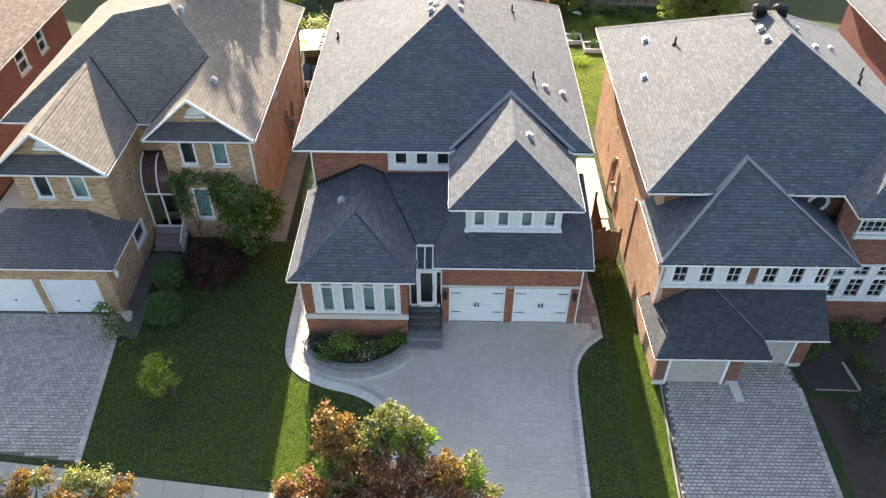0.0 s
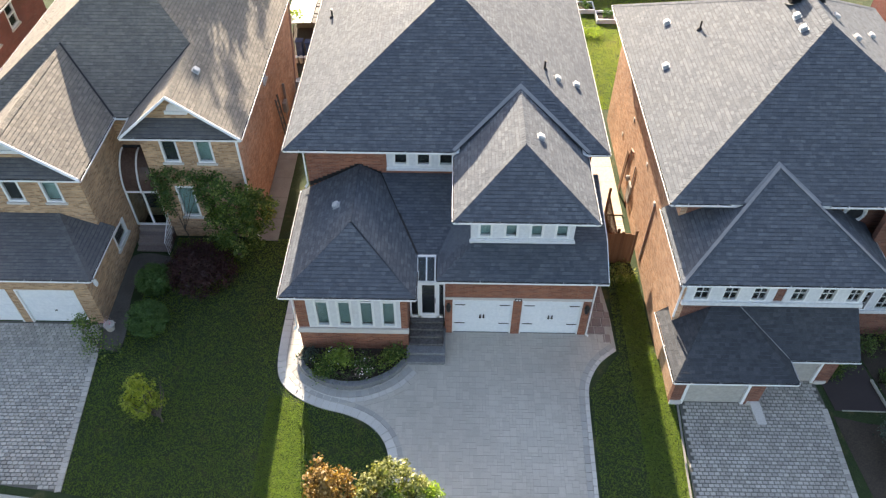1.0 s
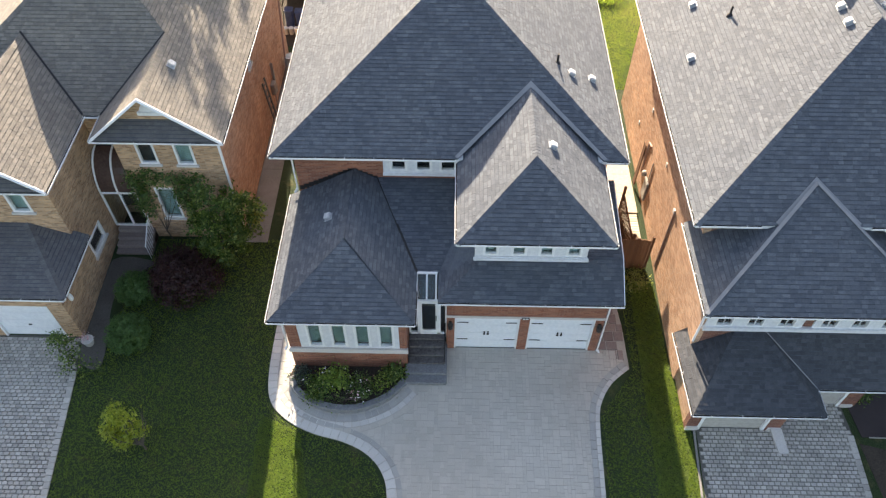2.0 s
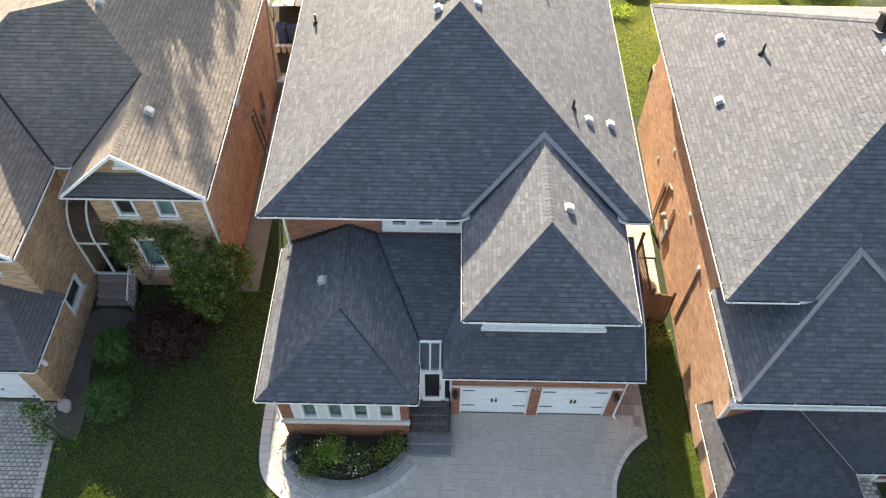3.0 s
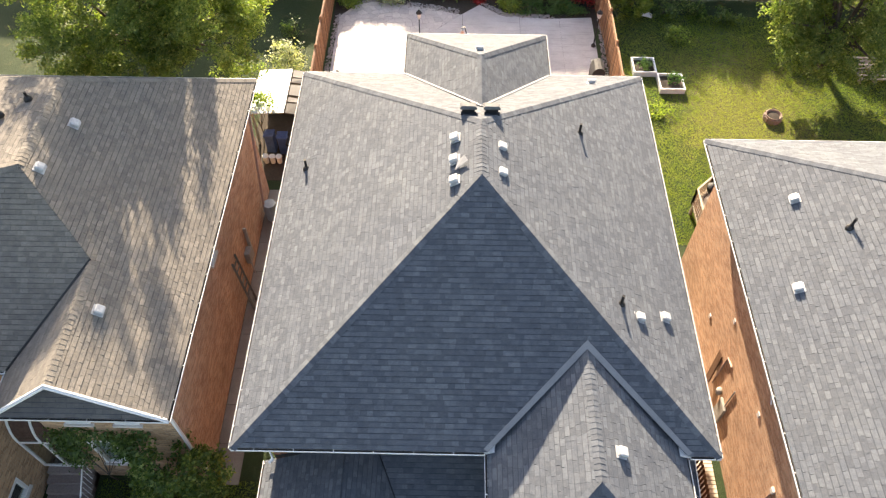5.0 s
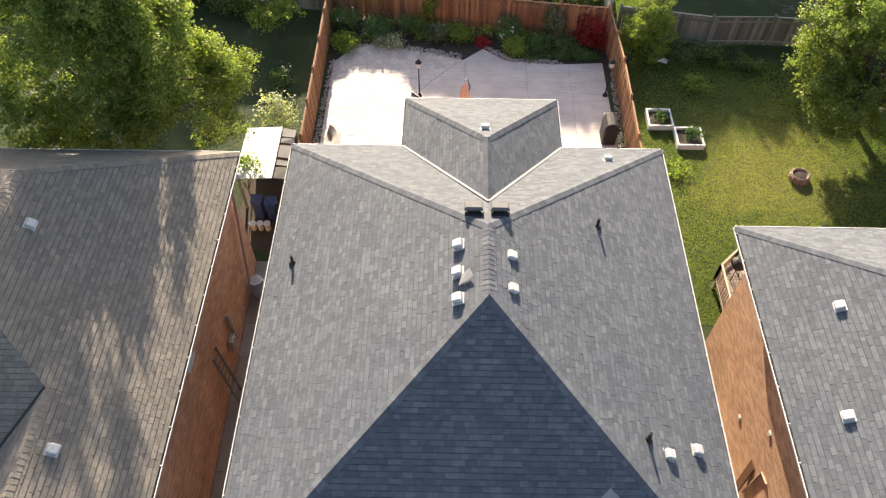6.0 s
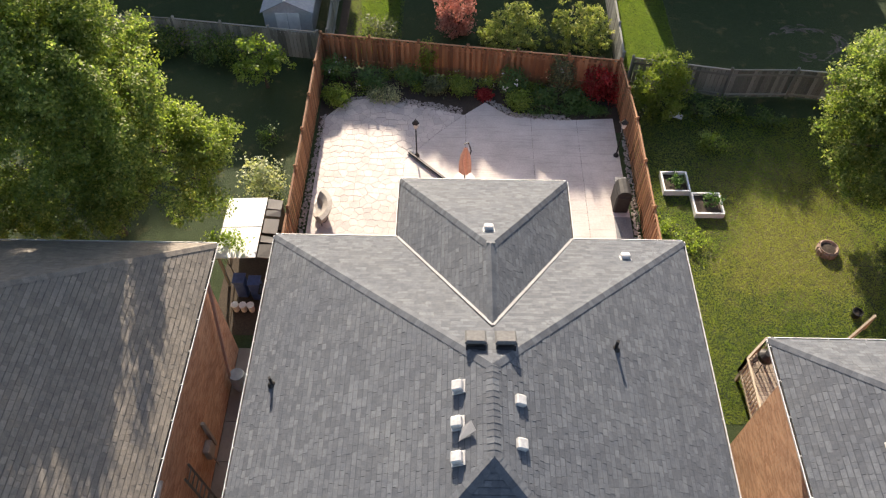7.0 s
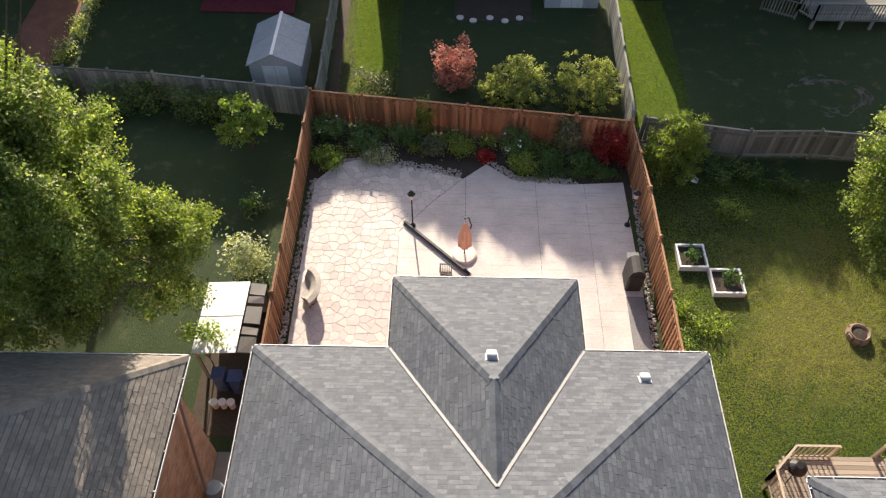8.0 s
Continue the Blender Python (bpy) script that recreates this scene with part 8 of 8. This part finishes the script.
gable_shed(-11.0, 59.4, -8.55, 62.5, 2.3, 2.95)
gable_shed(3.7, 66.3, 6.6, 68.0, 2.4, 3.0)
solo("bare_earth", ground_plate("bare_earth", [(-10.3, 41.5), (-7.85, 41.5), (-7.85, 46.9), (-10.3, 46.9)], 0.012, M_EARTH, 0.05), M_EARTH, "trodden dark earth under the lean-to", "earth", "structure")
ln = thing("lean_to", "white sheet-metal lean-to roof over stored things", "shed", (-9.1, 45, 0.6))
for k in range(2):
    part("roof_sheet", Solid().plate([(-10.1, 43.65 + k * 1.5, 2.62), (-8.55, 43.65 + k * 1.5, 2.72), (-8.55, 45.1 + k * 1.5, 2.72), (-10.1, 45.1 + k * 1.5, 2.62)], 0.04), M_SHEET, ln)
for k, (y, w, tilt) in enumerate(((43.68, 0.62, 0.05), (44.42, 0.3, -0.04), (44.86, 0.7, 0.02), (45.7, 0.28, 0.06), (46.08, 0.5, -0.03))):
    part("grey_panel", Solid().plate([(-8.5, y, 2.68), (-7.95, y + tilt, 2.6 - tilt), (-7.95, y + w + tilt, 2.6), (-8.5, y + w, 2.68)], 0.05), M_OLDBOARD, ln)
for x, y in ((-10.0, 43.75), (-10.0, 46.5), (-8.05, 43.75), (-8.05, 46.5)):
    part("post", Solid().box(x - 0.05, y - 0.05, 0.5, x + 0.05, y + 0.05, 2.6), M_GREYWOOD, ln)
part("back_wall", Solid().box(-10.0, 46.55, 0.5, -8.0, 46.6, 2.55), M_GREYWOOD, ln)
for i, (x, y, w, hgt, mat, lab) in enumerate(((-8.75, 43.3, 0.42, 1.0, M_BLUE, "blue recycling bin under the lean-to"), (-9.35, 43.4, 0.42, 1.0, M_BLUE, "blue recycling bin behind the others"), (-8.3, 43.0, 0.4, 0.9, M_BLACK, "black waste bin in the alley"))):
    b = thing("storage_bin", lab, "bin", (x, y, gz(y)))
    part("body", Solid().box(x - w / 2, y - w / 2, gz(y), x + w / 2, y + w / 2, gz(y) + hgt, c=0.04), mat, b)
    part("lid", Solid().box(x - w / 2 - 0.03, y - w / 2 - 0.03, gz(y) + hgt, x + w / 2 + 0.03, y + w / 2 + 0.03, gz(y) + hgt + 0.06, c=0.02), mat, b)
for x in (-9.5, -9.2, -8.9):
    c = thing("paint_bucket", "white plastic bucket standing in the alley", "bucket", (x, 42.6, gz(42.6)), "buckets")
    part("pail", Solid().lathe(x, 42.6, [(0.11, gz(42.6)), (0.13, gz(42.6) + 0.36), (0.145, gz(42.6) + 0.38)], 12), M_SILL, c)
    part("pail_lid", Solid().lathe(x, 42.6, [(0.15, gz(42.6) + 0.38), (0.15, gz(42.6) + 0.41)], 12), M_WHITE, c)
rb = thing("rain_barrel", "blue-grey rain barrel under the downspout", "barrel", (-8.72, 39.4, gz(39.4)))
part("barrel", Solid().lathe(-8.72, 39.4, [(0.24, gz(39.4)), (0.3, gz(39.4) + 0.35), (0.3, gz(39.4) + 0.6), (0.25, gz(39.4) + 0.95)], 16), M_SHEDROOF, rb)

# alley of the paned house: gate, boardwalk, slatted screen
gate = thing("wooden_gate", "dark brown board gate between the houses", "gate", (7.4, 26.9, 0.2))
for k in range(10):
    x = 6.52 + k * 0.145
    part("board", Solid().box(x, 26.88, 0.22, x + 0.135, 26.92, 2.12 + 0.08 * math.sin(k * 1.3) * (k % 3 == 0)), M_CEDAR_DARK, gate)
for zz in (0.7, 1.75):
    part("rail", Solid().box(6.5, 26.92, zz, 7.98, 26.97, zz + 0.1), M_CEDAR_DARK, gate)
for x in (6.44, 8.03):
    part("post", Solid().box(x - 0.05, 26.85, 0.1, x + 0.05, 26.95, 2.3), M_CEDAR_DARK, gate)
walkb = thing("boardwalk", "pale pine boardwalk in the narrow side yard", "boardwalk", (7.4, 31, 0.4), kind="structure")
for k in range(18):
    y = 27.2 + k * 0.145
    part("plank", Solid().box(7.42, y, gz(y) + 0.02, 8.1, y + 0.122, gz(y) + 0.1), M_PINE, walkb)
for k in range(5):
    part("landing_sheet", Solid().box(6.75, 29.85 + k * 1.2, gz(30) + 0.05, 8.15, 31.04 + k * 1.2, gz(30) + 0.13), M_LANDING, walkb)
fence([(7.3, 27.1), (7.3, 29.8)], [2.0, 2.0], M_CEDAR_DARK, "dark slatted wooden screen beside the boardwalk", 0.08, 0.08, cap=False)
lean = thing("leaning_board", "old brown plank leaning on the brick wall", "board", (8.2, 31.8, gz(31.8)))
part("plank", Solid().plate([(8.2, 31.5, gz(31.6) + 0.13), (8.2, 31.8, gz(31.6) + 0.13), (8.38, 32.2, 2.6), (8.38, 31.9, 2.6)], 0.05), M_CEDAR_DARK, lean)
lean = thing("leaning_ladder", "weathered grey ladder leaning on the brick wall", "ladder", (-8.9, 35.1, gz(35)))
for y in (34.8, 35.25):
    part("rail", Solid().beam((-8.75, y, gz(35) + 0.03), (-9.07, y + 0.25, 3.2), 0.07, 0.05), M_GREYWOOD, lean)
for k in range(8):
    f = 0.1 + k * 0.115
    part("rung", Solid().beam((-8.75 - 0.32 * f, 34.8 + 0.25 * f, gz(35) + 2.75 * f), (-8.75 - 0.32 * f, 35.25 + 0.25 * f, gz(35) + 2.75 * f), 0.04, 0.04), M_GREYWOOD, lean)

# deck of the paned house
deck = thing("garden_deck", "pale wooden deck with lattice railings", "deck", (11.5, 39.6, 0.6))
for k in range(19):
    y = 38.1 + k * 0.15
    part("deck_board", Solid().box(9.25 if y < 40.05 else 9.25 + (y - 40.05) * 0.95, y, 1.1, 14.5, y + 0.14, 1.15), M_DECK, deck)
RAIL = M_TIMBER


def deck_rail(a, b, z):
    d = Vector((b[0] - a[0], b[1] - a[1], 0))
    n = max(2, int(d.length / 0.16))
    for k in range(n + 1):
        p = Vector((*a, 0)) + d * k / n
        post = k in (0, n)
        part("post" if post else "baluster", Solid().beam((p.x, p.y, z), (p.x, p.y, z + 0.95), 0.09 if post else 0.04, 0.09 if post else 0.04, (0, 1, 0)), RAIL, deck)
    part("top_rail", Solid().beam((*a, z + 0.96), (*b, z + 0.96), 0.075, 0.04), RAIL, deck)
    part("bottom_rail", Solid().beam((*a, z + 0.12), (*b, z + 0.12), 0.05, 0.07), RAIL, deck)
deck_rail((9.25, 38.1), (9.25, 40.1), 1.12)
deck_rail((9.25, 40.1), (10.1, 40.92), 1.12)
deck_rail((10.1, 40.92), (11.5, 40.92), 1.12)
deck_rail((13.0, 40.95), (14.3, 41.95), 1.12)
for x, y in ((9.3, 38.2), (9.3, 40.0), (10.2, 40.8), (14.4, 40.8), (12.2, 40.8)):
    part("leg", Solid().box(x - 0.06, y - 0.06, 0.4, x + 0.06, y + 0.06, 1.1), M_TIMBER, deck)
lp = thing("garden_pot", "small black pot standing on the dry lawn", "pot", (14.46, 42.8, gz(42.8)))
part("pot", Solid().lathe(14.46, 42.8, [(0.13, gz(42.8)), (0.19, gz(42.8) + 0.3), (0.21, gz(42.8) + 0.34), (0.17, gz(42.8) + 0.34), (0.15, gz(42.8) + 0.26)], 14), M_BLACK, lp)
part("soil", Solid().lathe(14.46, 42.8, [(0.15, gz(42.8) + 0.24), (0.1, gz(42.8) + 0.27)], 12), M_SOIL, lp)
kb = thing("kettle_grill", "black kettle grill standing on the deck", "grill", (9.95, 40.2, 1.15))
part("bowl", Solid().lathe(9.95, 40.2, [(0.05, 1.75), (0.24, 1.85), (0.3, 2.0), (0.28, 2.12), (0.12, 2.25)], 14), M_BLACK, kb)
for k in range(3):
    t = math.tau * k / 3
    part("leg", Solid().tube([(9.95 + 0.25 * math.cos(t), 40.2 + 0.25 * math.sin(t), 1.15), (9.95 + 0.1 * math.cos(t), 40.2 + 0.1 * math.sin(t), 1.8)], [0.015, 0.015], 6), M_BLACK, kb)

# slatted low platform under the broad maple
pal = thing("slatted_platform", "weathered slatted wooden platform on the grass", "platform", (20.0, 49.5, gz(49.5)))
for k in range(7):
    y = 48.55 + k * 0.27
    part("slat", Solid().box(19.15, y, gz(y) + 0.2, 20.9, y + 0.13, gz(y) + 0.24), M_TIMBER, pal)
for x in (19.25, 20.0, 20.75):
    part("bearer", Solid().box(x - 0.05, 48.5, gz(49) - 0.02, x + 0.05, 50.35, gz(49) + 0.2), M_TIMBER, pal)

# far gardens
far = thing("garden_deck", "weathered grey deck with railings in a far garden", "deck", (19.3, 66, 0.8))
for k in range(16):
    part("deck_board", Solid().box(17.6, 64.6 + k * 0.16, 1.35, 22.5, 64.75 + k * 0.16, 1.4), M_GREYWOOD, far)
deck_n, deck = deck, far
RAIL = M_GREYWOOD
deck_rail((17.6, 64.6), (22.4, 64.6), 1.38)
deck_rail((17.6, 64.6), (17.0, 65.4), 1.38)
deck_rail((17.0, 65.4), (15.4, 66.2), 0.9)
for x in (17.7, 19.2, 20.8, 22.3):
    part("leg", Solid().box(x - 0.07, 64.62, 0.7, x + 0.07, 64.76, 1.35), M_GREYWOOD, far)
worn = thing("worn_patch", "dusty worn ring of bare streaks in the far lawn", "earth", (17.2, 59.3, gz(59)), kind="structure")
rng = random.Random(21)
for k in range(64):
    a = rng.choice((rng.gauss(2.2, 0.35), rng.gauss(1.4, 0.4), rng.gauss(-1.3, 0.45), rng.gauss(-0.2, 0.4), rng.uniform(0, math.tau)))
    cx, cy, turn = 17.0 + rng.gauss(1.9, 0.22) * math.cos(a), 59.4 + rng.gauss(1.15, 0.18) * math.sin(a), math.atan2(1.2 * math.cos(a), -1.9 * math.sin(a)) + rng.uniform(-0.4, 0.4)
    lx, ly = rng.uniform(0.1, 0.42), rng.uniform(0.025, 0.075)
    pts = []
    for i in range(12):
        b, r = math.tau * i / 12, rng.uniform(0.6, 1.25)
        u, w = lx * r * math.cos(b), ly * r * math.sin(b) + 0.25 * lx * math.cos(b) ** 2
        pts.append((cx + u * math.cos(turn) - w * math.sin(turn), cy + u * math.sin(turn) + w * math.cos(turn)))
    part("bare_streak", ground_plate("bare_streak", pts, 0.006 + 0.0008 * (k % 8), M_SANDY, 0.04), M_SANDY, worn)
solo("stone_pad", ground_plate("stone_pad", [(-1.2, 65.0), (3.0, 65.0), (3.0, 67.8), (-1.2, 67.8)], 0.01, M_EARTH, 0.06), M_EARTH, "grey-brown patio pad in the far garden", "pad", "structure")
for i, x in enumerate((-0.9, -0.2, 0.7, 1.5, 2.3)):
    solo("white_stone", Solid().lathe(x, 65.3 - 0.25 * (i % 2), [(0.2, 0.8), (0.2, 0.86), (0.12, 0.9)], 10), M_SILL, "round white stepping stone in the far lawn", "stone", group="stepping stones")
solo("dug_earth", ground_plate("dug_earth", smooth_line([(-7.3, 58.0), (-6.3, 58.2), (-6.1, 60.0), (-6.4, 63), (-6.6, 67), (-7.4, 67)], 4), 0.01, M_EARTH, 0.05), M_EARTH, "dug brown earth strip along the far fence", "earth", "structure")

solo("mulch_bed", ground_plate("mulch_bed", [(-24.3, 60.9), (-21.6, 60.6), (-21.4, 63), (-21.8, 67.2), (-24.3, 67.2)], 0.02, M_MULCH, 0.06), M_MULCH, "red-brown mulch strip in the far garden", "mulch bed", "structure")
shrub("straggling pale green plants beside the mulch", -20.9, 63.2, 0.6, 0.8, 1500, 0.13, LEAF_GOLD, 205, lobes=[(-21.1, 61.7, 1.2, 0.5, 0.7, 0.4), (-20.8, 63.6, 1.2, 0.5, 0.9, 0.45), (-21.0, 65.8, 1.2, 0.45, 0.9, 0.4)], spread=0.18)
solo("tarpaulin", ground_plate("tarpaulin", [(-15.0, 65.55), (-9.9, 65.4), (-10.0, 67.3), (-15.1, 67.3)], 0.12, M_CRIMSON, 0.1), M_CRIMSON, "dark crimson tarpaulin over a low stack", "tarpaulin")


# ---- short grass standing on the lawns ----
def grass_blades(areas, seed, per_m2):
    rs = np.random.RandomState(seed)
    out = []
    for poly in areas:
        xs, ys = [p[0] for p in poly], [p[1] for p in poly]
        n = int((max(xs) - min(xs)) * (max(ys) - min(ys)) * per_m2)
        for x, y in zip(rs.uniform(min(xs), max(xs), n), rs.uniform(min(ys), max(ys), n)):
            if inside(poly, x, y):
                out.append((x, y))
    p = np.array(out)
    z = np.interp(p[:, 1], [b[0] for b in BREAKS], [b[1] for b in BREAKS])
    n = len(p)
    a = rs.uniform(0, math.tau, n)
    w, h = rs.uniform(0.007, 0.02, n), rs.uniform(0.012, 0.034, n)
    dx, dy = np.cos(a) * w, np.sin(a) * w
    lx, ly = rs.normal(0, 0.03, n), rs.normal(0, 0.03, n)
    v = np.stack([np.stack([p[:, 0] - dx, p[:, 1] - dy, z], 1), np.stack([p[:, 0] + dx, p[:, 1] + dy, z], 1), np.stack([p[:, 0] + dx * 0.3 + lx, p[:, 1] + dy * 0.3 + ly, z + h], 1), np.stack([p[:, 0] - dx * 0.3 + lx, p[:, 1] - dy * 0.3 + ly, z + h], 1)], 1).reshape(-1, 3)
    return v


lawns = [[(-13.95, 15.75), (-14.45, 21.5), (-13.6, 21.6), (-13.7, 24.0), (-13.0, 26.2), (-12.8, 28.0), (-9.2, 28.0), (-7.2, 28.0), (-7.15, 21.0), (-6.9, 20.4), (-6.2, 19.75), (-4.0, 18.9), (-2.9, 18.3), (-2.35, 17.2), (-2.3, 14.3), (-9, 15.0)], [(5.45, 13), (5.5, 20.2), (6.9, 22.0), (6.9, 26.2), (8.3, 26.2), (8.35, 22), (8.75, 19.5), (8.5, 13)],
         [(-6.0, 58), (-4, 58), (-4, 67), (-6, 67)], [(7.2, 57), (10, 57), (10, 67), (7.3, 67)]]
# Strips where sun falls: extra dense pale blades brighten them over the dark ground.
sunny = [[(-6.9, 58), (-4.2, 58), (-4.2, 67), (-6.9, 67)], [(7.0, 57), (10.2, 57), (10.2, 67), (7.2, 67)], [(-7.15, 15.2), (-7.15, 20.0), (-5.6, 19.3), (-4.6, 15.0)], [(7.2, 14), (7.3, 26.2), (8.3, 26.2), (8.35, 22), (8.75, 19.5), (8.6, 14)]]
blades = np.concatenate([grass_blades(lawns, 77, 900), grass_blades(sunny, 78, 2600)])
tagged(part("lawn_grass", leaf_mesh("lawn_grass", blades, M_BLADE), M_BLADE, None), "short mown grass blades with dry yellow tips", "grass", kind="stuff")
yard = grass_blades([[(7.0, 38.3), (7.1, 53), (8, 54), (22, 53.5), (22, 38.3)]], 79, 1300)
tagged(part("lawn_grass", leaf_mesh("lawn_grass", yard, M_BLADE_DRY), M_BLADE_DRY, None), "thin dry olive grass on the worn back lawn", "grass", kind="stuff")
